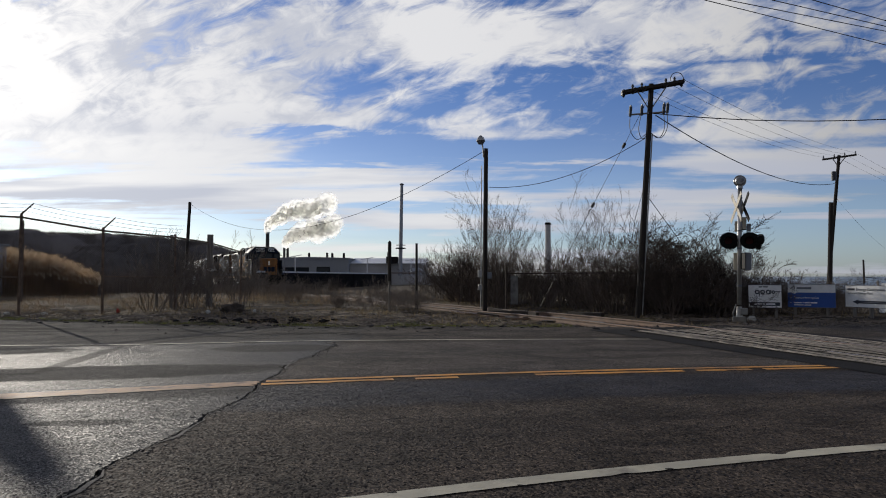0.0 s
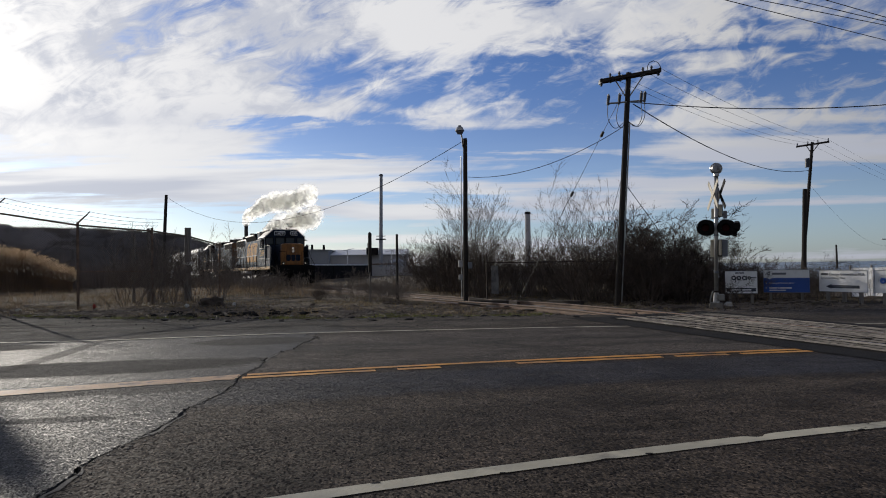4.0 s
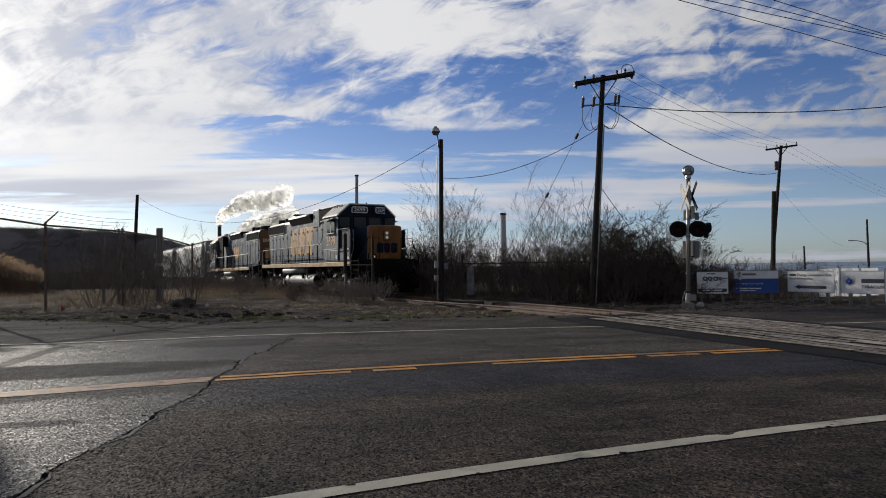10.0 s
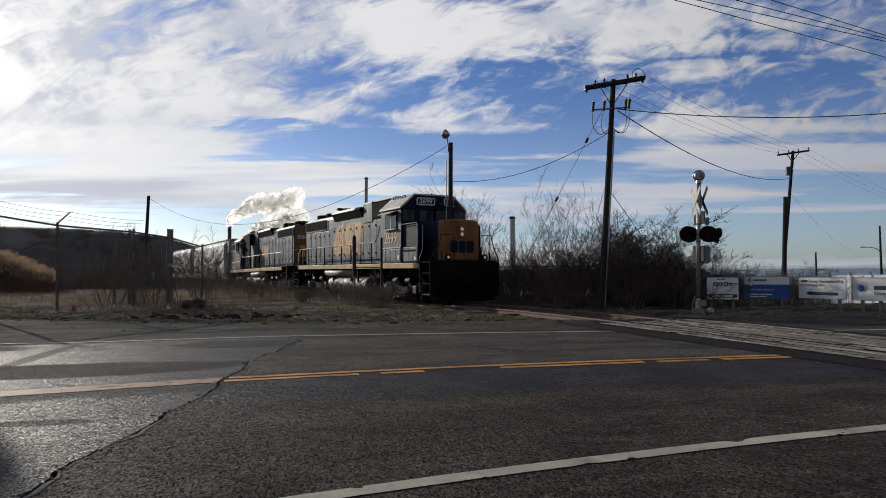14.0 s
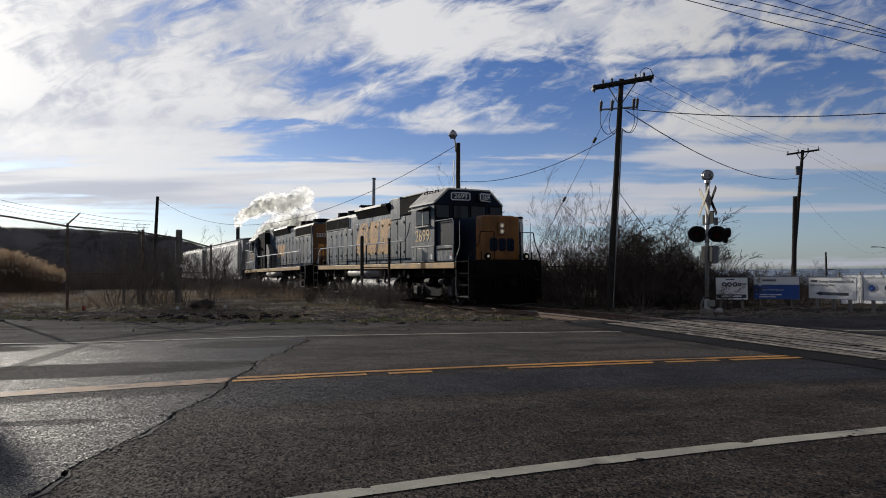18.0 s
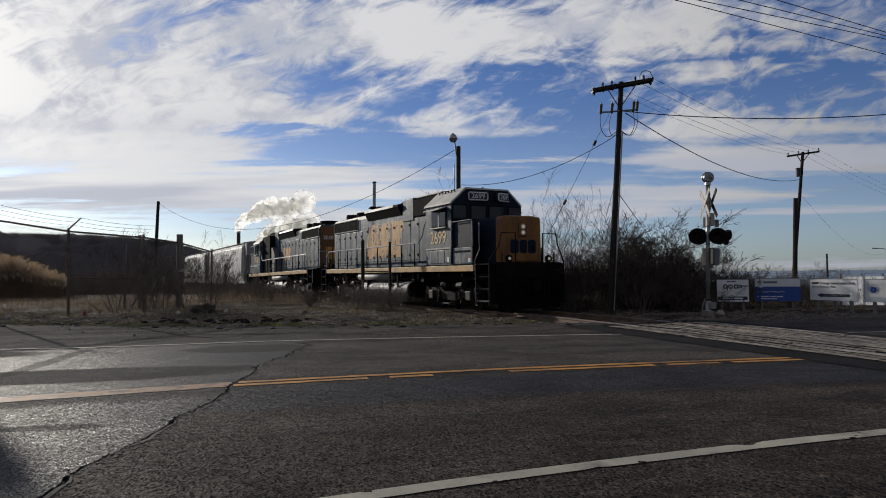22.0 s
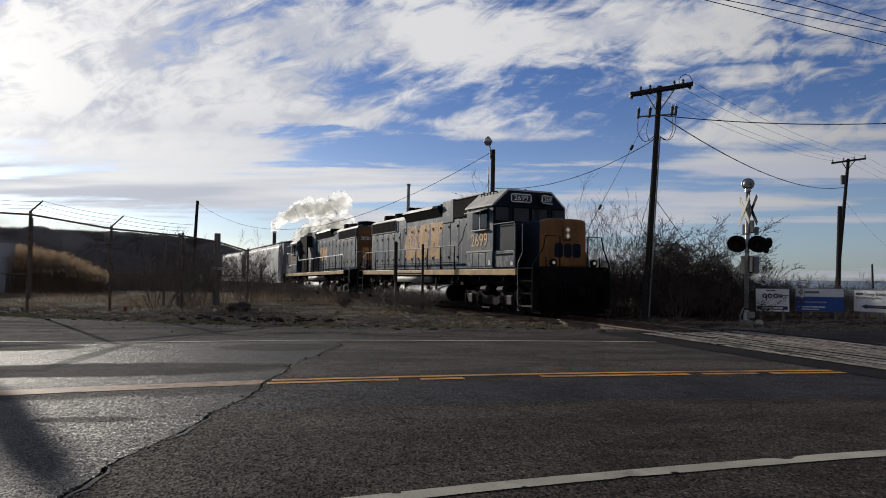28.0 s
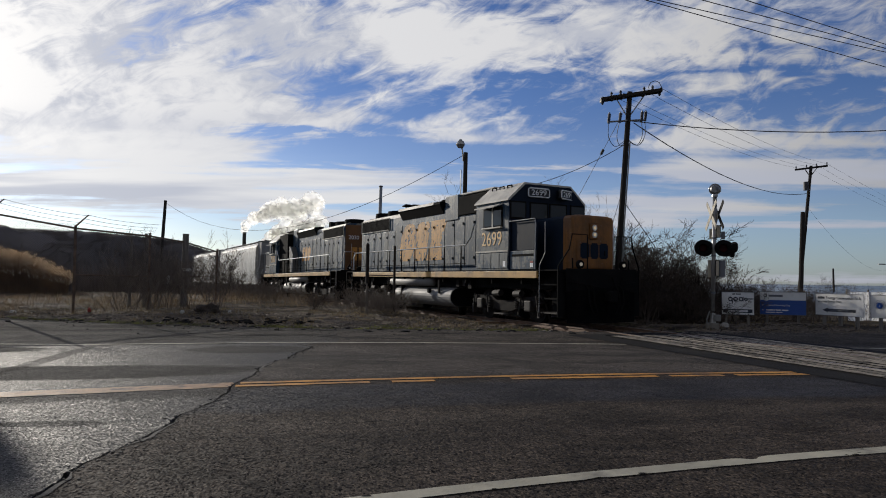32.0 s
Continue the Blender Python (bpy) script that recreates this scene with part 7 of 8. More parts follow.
for k in range(14):
    s = rg.uniform(-34, -8)
    p = on_track(s)
    o = rg.uniform(-3.0, -6.0)
    plant(KINDS, p.x - 0.895 * o, p.y - 0.446 * o, p.z - 0.1, rg.uniform(0.25, 0.4))
for ob in KINDS + TREES + PALE + BUSH:
    for c in list(ob.children):
        bpy.data.objects.remove(c)
    bpy.data.objects.remove(ob)


def blades(name, places, mat, label, hgt, wid, lean=0.35, seed=3, plume=None):
    """Many single blades; each is a thin bent strip."""
    rr = random.Random(seed)
    v, f, pv, pf = [], [], [], []
    for x, y, z, k in places:
        h = hgt * k * rr.uniform(0.6, 1.15)
        a = rr.uniform(0, 2 * math.pi)
        dx, dy = math.cos(a), math.sin(a)
        l = h * lean * rr.random()
        b = len(v)
        ww = wid * rr.uniform(0.7, 1.3)
        for t, lf in ((0, 0), (0.55, 0.3), (1.0, 1.0)):
            cx, cy, cz = x + dx * l * lf, y + dy * l * lf, z + h * t
            e = ww * (1 - 0.8 * t)
            v += [(cx - dy * e, cy + dx * e, cz), (cx + dy * e, cy - dx * e, cz)]
        f += [(b, b + 1, b + 3, b + 2), (b + 2, b + 3, b + 5, b + 4)]
        if plume and rr.random() < plume:
            cx, cy, cz = x + dx * l, y + dy * l, z + h
            for q in range(5):
                b = len(pv)
                ox, oy, oz = rr.gauss(0, 0.05) + dx * 0.05 * q, rr.gauss(0, 0.05) + dy * 0.05 * q, 0.06 * q - 0.1 - 0.006 * q * q
                for p in ((0.035, 0, -0.07), (-0.035, 0, -0.07), (0, 0.03, 0.0), (0, 0, 0.09)):
                    pv.append((cx + ox + p[0], cy + oy + p[1], cz + oz + p[2]))
                pf += [(b, b + 2, b + 3), (b + 2, b + 1, b + 3), (b, b + 1, b + 3)]
    ob = tagged(new(name, raw(name, v, f, mat)), label, "grass", kind="stuff")
    if plume:
        o2 = new("plumes", raw("plumes", pv, pf, "plume"))
        o2.parent = ob
        o2["label"] = "pale feathery reed heads"
    return ob


pl = []
for k in range(15000):
    x, y = rg.uniform(-30, 15), rg.uniform(16.5, 40)
    if y < edge_y(x) + 0.5 or (noise.noise((x * 0.35, y * 0.35, 3)) + 0.4 * noise.noise((x, y, 8))) < -0.1:
        continue
    s = (Vector((x, y, 0)) - T0).dot(TD)
    if ((Vector((x, y, 0)) - (T0 + TD * s)).length) < 1.7:
        continue
    for q in range(4):
        pl.append((x + rg.gauss(0, 0.12), y + rg.gauss(0, 0.12), ground_z(x, y) - 0.02, 0.4 + 0.6 * rg.random()))
blades("dead_grass", pl, "dead_grass", "tufts of dead yellow-brown grass", 0.15, 0.008, 1.1)
pl = []
for k in range(16000):
    x = rg.uniform(-22, 7)
    y = edge_y(x) + 0.15 + abs(rg.gauss(0, 0.35))
    if noise.noise((x * 0.7, y * 0.9, 23)) > -0.1:
        pl.append((x, y, ground_z(x, y) - 0.01, 0.4 + 0.6 * rg.random()))
blades("moss_edge", pl, "moss", "low green moss and grass along the road edge", 0.07, 0.012, 1.2, 6)
pl = []
for k in range(7000):
    s = rg.uniform(-40, 8)
    o = 2.2 + abs(rg.gauss(0, 2.0))
    if rg.random() < 0.35:
        o = -o
    p = on_track(s)
    x, y = p.x - 0.895 * o, p.y - 0.446 * o
    if y < edge_y(x) + 2.5 or noise.noise((x * 0.5, y * 0.5, 13)) < -0.15:
        continue
    pl.append((x, y, ground_z(x, y) - 0.02, 0.35 + 0.9 * rg.random()))
blades("tall_weeds", pl, "straw", "tall dry weeds beside the track", 0.6, 0.006, 0.4, 9)
pl = []
for k in range(30000):
    y = rg.uniform(44, 56)
    x = -26.3 * y / 50 - abs(rg.gauss(0, 5.5))
    top = 1.0 - 0.5 * math.exp(-((x + 26.3 * y / 50) / 3.5) ** 2) + 0.16 * noise.noise((x * 0.4, y * 0.4, 2))
    pl.append((x, y, -0.25, top))
blades("reeds", pl, "reed", "tall dry reed bed with pale feathery heads behind the fence", 3.1, 0.013, 0.25, 4, 0.15)
# rough low growth and clods in the yard behind the fence
pl = []
for k in range(14000):
    x, y = rg.uniform(-40, -9), rg.uniform(24, 46)
    if noise.noise((x * 0.3, y * 0.3, 31)) > -0.05:
        pl.append((x, y, ground_z(x, y) - 0.02, 0.4 + 0.8 * rg.random()))
blades("yard_weeds", pl, "straw", "low dead weeds in the yard behind the fence", 0.3, 0.011, 1.0, 8)
# brown brush in the middle distance, before the ridge
pl = []
for k in range(26000):
    y = rg.uniform(52, 84)
    x = rg.uniform(-62, 0)
    if x > -4.874 - (y - 38.75) * 0.4986 - 6.0:
        continue
    pl.append((x, y, -0.35, (0.45 + 0.75 * rg.random()) * (1.0 + 0.5 * noise.noise((x * 0.2, y * 0.2, 6)))))
blades("far_brush", pl, "twig", "brown leafless brush in the distance before the ridge", 2.3, 0.03, 0.35, 12)

# ---- fence ----
FENCE = [(-29.5, 12.0), (-24.0, 15.3), (-19.0, 18.4), (-16.2, 20.1), (-13.85, 21.5), (-11.79, 22.8), (-10.3, 25.3), (-9.9, 27.9), (-9.7, 31.5)]
FTOP = 2.72
RAIL_Z = [3.35, 3.35, 3.3, 3.26, 3.22, 2.86, 2.78, 2.70, 2.45]
fence = root("chain_link_fence", pose(0, 0, 0), "rusty chain-link fence with leaning barbed-wire arms", "fence")
rf = random.Random(3)
for i, (x, y) in enumerate(FENCE):
    if i == 7:
        continue
    h = RAIL_Z[i] + 0.12
    part("post", brod((x, y, -0.2), (x + rf.uniform(-0.03, 0.03), y, h), 0.045, seg=10), "rust", fence)
    if i < 6:
        part("barb_arm", brod((x, y, h - 0.02), (x + 0.32, y + 0.15, h + 0.36), 0.03, 0.02, seg=6), "rust", fence)
for (a, b) in zip(FENCE[:-1], FENCE[1:]):
    i = FENCE.index(a)
    za, zb = RAIL_Z[i], RAIL_Z[i + 1]
    part("top_rail", brod((*a, za), (*b, zb), 0.032, seg=8), "rust", fence)
    if i in (2, 3, 5, 6, 7):
        part("mid_rail", brod((*a, 1.28), (*b, 1.25), 0.022, seg=8), "rust", fence)
    if i == 7:
        continue
    A, B = Vector((*a, 0)), Vector((*b, 0))
    L = (B - A).length
    v, f = [], []
    st_ = 0.08
    H_ = (za + zb) / 2 - 0.06
    u = (B - A) / L
    nrm = Vector((-u.y, u.x, 0))

    def strand(x0, z0, x1, z1):
        p, q = A + u * x0 + Vector((0, 0, z0)), A + u * x1 + Vector((0, 0, z1))
        t = (q - p).normalized()
        e = t.cross(nrm).normalized() * 0.0046
        b_ = len(v)
        for c in (p, q):
            v.extend([(c + e)[:], (c - e * 0.5 + nrm * 0.0042)[:], (c - e * 0.5 - nrm * 0.0042)[:]])
        for k in range(3):
            f.append((b_ + k, b_ + (k + 1) % 3, b_ + 3 + (k + 1) % 3, b_ + 3 + k))

    k = -H_
    while k < L:
        for sgn in (1, -1):
            x0, x1 = (k, k + H_) if sgn > 0 else (k + H_, k)
            z0, z1 = 0.05, 0.05 + H_
            # clip to the bay
            for _ in range(2):
                if x0 > x1:
                    x0, x1, z0, z1 = x1, x0, z1, z0
                if x0 < 0:
                    z0 += (z1 - z0) * (0 - x0) / (x1 - x0)
                    x0 = 0
                if x1 > L:
                    z1 -= (z1 - z0) * (x1 - L) / (x1 - x0)
                    x1 = L
            if x1 > x0:
                strand(x0, z0, x1, z1)
        k += st_
    ob = new("mesh_panel", raw("mesh_panel", v, f, "fence_wire"))
    ob.parent = fence
    # twisted ends over the rail, and three barbed strands
    for r_, (ox, oz) in enumerate(((0.10, 0.10), (0.21, 0.22), (0.31, 0.35))):
        if i < 6:
            pts = sag((a[0] + ox, a[1] + ox * 0.5, za + 0.12 + oz), (b[0] + ox, b[1] + ox * 0.5, zb + 0.1 + oz), 0.06, 6)
            part("barbed_wire", pipe(bmesh.new(), pts, 0.008, 4), "fence_wire", fence)
    if i < 6:
        bm = bmesh.new()
        n = int(L / 0.13)
        for q in range(n):
            c = A + u * (q * 0.13 + 0.05)
            rod(bm, (c.x, c.y, za + (zb - za) * q / n), (c.x + u.x * 0.03, c.y + u.y * 0.03, za + (zb - za) * q / n + 0.085), 0.008, 0.005, seg=3, caps=False)
        part("twisted_ends", bm, "fence_wire", fence)["kind"] = "stuff"
cp_ = root("gate_post", pose(-9.9, 27.85, -0.1), "thick grey weathered corner post of the fence", "post")
part("shaft", brod((0, 0, 0), (0.02, 0, 3.15), 0.135, 0.125, seg=12), "grey_wood", cp_)
part("wire_wrap", ring(bmesh.new(), (0, 0, 1.28), (0, 0, 1), 0.135, 0.012), "fence_wire", cp_)
for x, y, h in ((-11.25, 27.2, 3.1), (-12.0, 27.6, 2.9)):
    po = root("old_post", pose(x, y, -0.1), "old grey post behind the fence", "post", "old posts")
    part("shaft", brod((0, 0, 0), (0, 0, h), 0.06, seg=8), "grey_wood", po)
thin = root("old_post", pose(-20.5, 32, -0.1), "thin dark post behind the fence", "post", "old posts")
part("shaft", brod((0, 0, 0), (0, 0, 4.1), 0.06, 0.05, seg=8), "rust", thin)

# two old posts with a bar, by the track
tw = root("gate", pose(-2.05, 25.2, -0.1), "two dark old posts joined by a thin bar", "gate")
part("post", brod((0, 0, 0), (0, 0, 1.3), 0.04, 0.04, seg=8), "grey_wood", tw)
part("post", brod((0, 0, 1.2), (0, 0, 2.66), 0.07, 0.068, seg=10), "pole_wood", tw)
part("cap", brod((0, 0, 2.66), (0, 0, 2.75), 0.085, 0.02, seg=8), "pole_wood", tw)
part("post", brod((0.98, 1.4, 0), (0.98, 1.4, 2.72), 0.052, 0.048, seg=10), "pole_wood", tw)
part("bar", brod((0, 0, 1.52), (0.98, 1.4, 1.52), 0.022, seg=6), "rust", tw)

# fence in front of the thicket, with a pale sheet
rf2 = root("low_fence", pose(0, 0, 0), "rusty pipe fence in front of the thicket", "fence")
for x, y in ((2.52, 26.2), (6.1, 23.0), (8.7, 22.2)):
    part("post", brod((x, y, -0.1), (x, y, 1.75), 0.03, seg=8), "mast_rust", rf2)
part("rail", brod((2.52, 26.2, 1.42), (6.1, 23.0, 1.42), 0.024, seg=8), "mast_rust", rf2)
part("rail", brod((6.1, 23.0, 1.42), (8.7, 22.2, 1.4), 0.024, seg=8), "mast_rust", rf2)
bm = bmesh.new()
bmesh.ops.create_grid(bm, x_segments=6, y_segments=10, size=0.5)
for q in bm.verts:
    q.co = Vector((2.68 + (q.co.x + 0.5) * 0.26, 26.06 - (q.co.x + 0.5) * 0.26 + 0.03 * noise.noise(q.co * 6), 0.2 + (q.co.y + 0.5) * 1.1))
bmesh.ops.solidify(bm, geom=bm.faces[:], thickness=0.01)
tagged(link_mesh("sheet_metal", bm, "torn_sheet"), "pale crumpled sheet tied to the fence", "metal sheet")

# ---- litter ----
def clod(name, x, y, z, rx, ry, rz, mat, label, cat, seed, rough=0.4):
    bm = bmesh.new()
    bmesh.ops.create_icosphere(bm, subdivisions=3, radius=1)
    for q in bm.verts:
        k = 1 + rough * noise.noise(q.co * 1.8 + Vector((seed, 0, 0)))
        q.co = Vector((q.co.x * rx * k, q.co.y * ry * k, q.co.z * rz * k))
    ob = link_mesh(name, bm, mat)
    ob.matrix_basis = pose(x, y, z)
    return tagged(ob, label, cat)


clod("dirt_mound", -7.5, 23.3, 0.0, 0.5, 0.3, 0.26, "clay", "dark heap of dirt and broken asphalt", "mound", 3, 0.9)
clod("litter", -8.2, 23.0, 0.05, 0.07, 0.05, 0.06, "litter", "white scrap of litter in the grass", "litter", 5, 0.6)
clod("litter", -6.75, 23.6, 0.05, 0.06, 0.05, 0.06, "litter", "white scrap of litter in the grass", "litter", 6, 0.6)
clod("litter", -13.0, 21.5, 0.05, 0.09, 0.06, 0.07, "litter", "white crumpled litter by the fence", "litter", 7, 0.6)
clod("litter", -14.3, 21.6, 0.05, 0.10, 0.1, 0.06, "litter", "white crumpled litter by the fence", "litter", 8, 0.6)
clod("red_rag", -11.45, 23.2, 0.07, 0.05, 0.04, 0.08, "red_cloth", "small red scrap by the fence", "litter", 9, 0.7)
clod("stone", 8.95, 19.1, 0.05, 0.14, 0.1, 0.1, "concrete", "pale stone beside the signal footing", "stone", 12, 0.3)

rd = random.Random(14)
for k in range(46):
    x, y = -5.9 + rd.gauss(0, 1.6), 18.7 + rd.gauss(0, 0.6)
    y = max(y, edge_y(x) - 0.5)
    r = rd.uniform(0.03, 0.085)
    ob = clod("asphalt_lump", x, y, 0.02, r * 1.6, r, r * 0.55, "tar", "broken lump of black asphalt at the road's edge", "rubble", k * 1.3, 0.7)
    tagged(ob, "broken lump of black asphalt at the road's edge", "rubble", "asphalt lumps")
for k, (x, y, ln, tn, tip) in enumerate(((1.3, 23.9, 1.5, -58, 2), (1.6, 24.3, 1.1, -70, 0), (2.0, 23.3, 1.8, -40, 3), (2.7, 22.4, 1.6, -20, 1), (3.1, 22.2, 2.0, -12, 0),
                                         (3.3, 21.5, 1.4, -30, 2), (2.4, 21.6, 1.2, 10, 0), (4.3, 20.6, 1.9, -55, 1), (3.7, 20.3, 1.3, -20, 0), (0.7, 25.0, 1.2, -62, 3))):
    bm = bbox(-ln / 2, ln / 2, -0.12, 0.12, 0, 0.07, bevel=0.01)
    for q in bm.verts:
        q.co += Vector((0, 0.02 * noise.noise(q.co * 3 + Vector((k, 0, 0))), 0.02 * noise.noise(q.co * 2 + Vector((0, k, 0)))))
    ob = link_mesh("old_plank", bm, "rail" if k % 3 == 0 else "grey_wood" if k % 3 == 1 else "tie")
    ob.matrix_basis = pose(x, y, ground_z(x, y) - 0.005, 0, tip, tn)
    tagged(ob, "old split plank lying beside the rails", "timber", "old planks")
clod("plastic_scrap", -9.35, 26.5, 1.55, 0.16, 0.05, 0.05, "litter", "torn white plastic caught in the branches", "litter", 21, 0.9)
clod("plastic_scrap", -9.7, 25.6, 1.15, 0.05, 0.04, 0.12, "litter", "torn white plastic caught in the branches", "litter", 22, 0.9)

# ---- distance ----
v, f = [], []
nU = 150
for i in range(nU):
    a = radians(-75 + 62 * i / (nU - 1))
    env = float(np.interp(math.degrees(a), [-75, -36, -30, -24, -20, -17, -14.5, -13], [1.0, 0.97, 0.97, 0.93, 0.84, 0.58, 0.25, 0.0]))
    for j in range(9):
        d = 205 + 7 * j
        h = (15.3 + 2.2 * noise.noise((i * 0.22, j * 0.7, 0)) + 0.9 * noise.noise((i * 1.1, j, 3))) * env * math.sin(min(1, j / 3.5) * math.pi / 2) - 0.6
        v.append((math.sin(a) * d, math.cos(a) * d, h))
        if i and j:
            b = i * 9 + j
            f.append((b - 10, b - 9, b, b - 1))
tagged(new("wooded_ridge", raw("wooded_ridge", v, f, "wood_far", True)), "dark leafless wooded ridge behind the rail yard", "hill", kind="stuff")
rg2 = random.Random(21)
v, f = [], []
for k in range(11000):
    a = radians(rg2.uniform(-62, -13.5))
    j = rg2.uniform(0.6, 4.2)
    env = float(np.interp(math.degrees(a), [-75, -36, -30, -24, -20, -17, -14.5, -13], [1.0, 0.97, 0.97, 0.93, 0.84, 0.58, 0.25, 0.0]))
    d = 205 + 7 * j
    z = 14.8 * env * math.sin(min(1, j / 3.5) * math.pi / 2) - 1.0
    h = rg2.uniform(0.7, 2.0) * (0.4 + 0.6 * env)
    x, y = math.sin(a) * d, math.cos(a) * d
    for q in range(5):
        ox, oz, w_ = rg2.gauss(0, 1.6), h * rg2.uniform(0.4, 1.0), rg2.uniform(0.06, 0.2)
        b = len(v)
        v += [(x - w_, y, z), (x + w_, y, z), (x + ox, y + rg2.gauss(0, 0.6), z + oz)]
        f.append((b, b + 1, b + 2))
tagged(new("ridge_trees", raw("ridge_trees", v, f, "wood_far")), "leafless tree tops along the ridge", "trees", kind="stuff")


def far_building(x0, x1, d, z1, mat, roofmat, label, slope=0.0, depth=30, windows=(), pitched=False):
    r = root("factory_building", pose(0, d, -0.4), label, "building", "factory buildings")
    part("wall", bbox(x0, x1, 0, depth, 0, z1, bevel=0.0), mat, r)
    bm = bmesh.new()
    if pitched:
        prism(bm, [(-0.6, z1), (-0.6, z1 + 0.25), (depth / 2, z1 + slope), (depth + 0.6, z1 + 0.25), (depth + 0.6, z1)], x0 - 0.5, x1 + 0.5)
    else:
        prism_y(bm, [(x0 - 0.5, z1), (x0 - 0.5, z1 + 0.3), ((x0 + x1) / 2, z1 + 0.3 + slope), (x1 + 0.5, z1 + 0.3), (x1 + 0.5, z1)], -0.5, depth + 0.5)
    part("roof", bm, roofmat, r)
    for x, z, w_, h in windows:
        win = part("window", bbox(x, x + w_, -0.12, -0.02, z, z + h), "cab_glass", r)
        part("frame", pipe(bmesh.new(), [(x, -0.14, z), (x + w_, -0.14, z), (x + w_, -0.14, z + h), (x, -0.14, z + h), (x, -0.14, z)], 0.15, 4), "far_dark", win)
    return r


far_building(-66, -36, 250, 8.2, "far_grey", "far_grey", "long grey factory hall with rooftop vents", 0.4, 40,
             ((-60, 2.2, 9, 2.6), (-48, 3.0, 5, 2.0)))
far_building(-36, -6.5, 255, 6.3, "far_tan", "far_white", "low grey warehouse with a pale roof", 2.6, 30, (), True)
far_building(-80, -58, 280, 8.8, "far_grey", "far_grey", "grey factory hall farther back", 0.2, 30)
for x, z in ((-45, 8.6), (-43, 8.6), (-38.5, 8.5), (-52, 8.6)):
    ob = root("roof_vent", pose(x, 255, z), "small dark roof vent", "vent", "roof vents")
    part("hood", brod((0, 0, -0.2), (0, 0, 1.6), 0.5, 0.4, seg=8), "far_dark", ob)
tk = root("storage_tank", pose(-10.2, 250, -0.4), "grey domed storage tank", "tank")
part("shell", brod((0, 0, 0), (0, 0, 3.6), 3.4, seg=20), "far_grey", tk)
part("dome", brod((0, 0, 3.6), (0, 0, 4.6), 3.4, 1.2, seg=20), "far_grey", tk)
equip = root("process_tower", pose(-19.5, 252, 6.0), "dark process equipment on the roof", "industrial plant")
part("frame", bbox(-2.2, 2.2, -2, 2, 0, 2.6, bevel=0.2), "far_dark", equip)
part("duct", brod((-1.2, 0, 2.6), (-1.2, 0, 4.4), 0.8, seg=10), "far_grey", equip)
ss_ = root("steel_stack", pose(-16.3, 250, -0.4), "tall slim steel chimney with a platform", "chimney")
part("shaft", brod((0, 0, 0), (0.5, 0, 37), 0.8, 0.62, seg=14), "stack_steel", ss_)
part("top_ring", ring(bmesh.new(), (0.5, 0, 36.6), (0, 0, 1), 0.66, 0.2), "stack_dark", ss_)
part("platform", brod((0.15, 0, 12.0), (0.15, 0, 12.4), 1.9, seg=14), "far_dark", ss_)
part("platform_rail", ring(bmesh.new(), (0.15, 0, 13.4), (0, 0, 1), 1.8, 0.08), "far_dark", ss_)
for x, h, d, r_ in ((-160.5, 42, 600, 1.7), (-145.6, 27, 602, 1.2), (-143.0, 27.5, 604, 1.2)):
    ch = root("chimney", pose(x, d, -0.4), "short dark chimney giving off steam", "chimney", "steam chimneys")
    part("shaft", brod((0, 0, 0), (0, 0, h), r_, r_ * 0.95, seg=14), "stack_dark", ch)
bst = root("brick_chimney", pose(24.0, 150, -0.4), "thick grey chimney behind the thicket", "chimney")
part("shaft", brod((0, 0, 0), (0, 0, 13.4), 0.72, 0.6, seg=14), "far_tan", bst)
part("cap", brod((0, 0, 13.4), (0, 0, 13.9), 0.7, 0.66, seg=14), "far_dark", bst)
for x, d, h in ((-36, 160, 6.5), (-19.6, 170, 6.2), (-8.5, 175, 6.0), (-3.2, 150, 4.5)):
    yl = root("street_lamp", pose(x, d, -0.4), "far yard lamp on a pale pole", "street lamp", "yard lamps")
    part("shaft", brod((0, 0, 0), (0, 0, h), 0.14, 0.1, seg=8), "far_white", yl)
    part("arm", brod((-1.6, 0, h - 0.3), (1.6, 0, h + 0.3), 0.08, seg=6), "far_white", yl)
# dark low wall with a pale coping that runs away from the track
wl = root("yard_wall", pose(0, 0, -0.35), "low dark wall with a pale coping and torn white sheets", "wall")
wa, wb = Vector((-17.0, 60, 0)), Vector((-9.5, 118, 0))
for k in range(9):
    a, b = wa.lerp(wb, k / 9), wa.lerp(wb, (k + 0.97) / 9)
    bm = bmesh.new()
    d = (b - a).normalized()
    h = Vector((-d.y, d.x, 0)) * 0.3
    vs = [bm.verts.new(p + q + Vector((0, 0, z))) for p in (a, b) for q in (h, -h) for z in (0, 1.95)]
    for q in ((0, 1, 3, 2), (4, 6, 7, 5), (0, 4, 5, 1), (2, 3, 7, 6), (1, 5, 7, 3)):
        bm.faces.new([vs[i] for i in q])
    bmesh.ops.recalc_face_normals(bm, faces=bm.faces[:])
    seg_ = part("wall_block", bm, "far_dark", wl)
    part("coping", brod(a + Vector((0, 0, 2.0)), b + Vector((0, 0, 2.0)), 0.16, seg=4), "far_white", seg_)
pw = root("yard_wall", pose(0, 118, -0.4), "pale grey concrete yard wall", "wall")
for k in range(5):
    part("wall_block", bbox(-9.5 + 2.0 * k, -7.53 + 2.0 * k, 0, 0.4, 0, 1.75), "far_tan", pw)
lw = root("barrier", pose(0, 0, -0.05), "white sheet panels standing behind the roadside signs", "barrier")
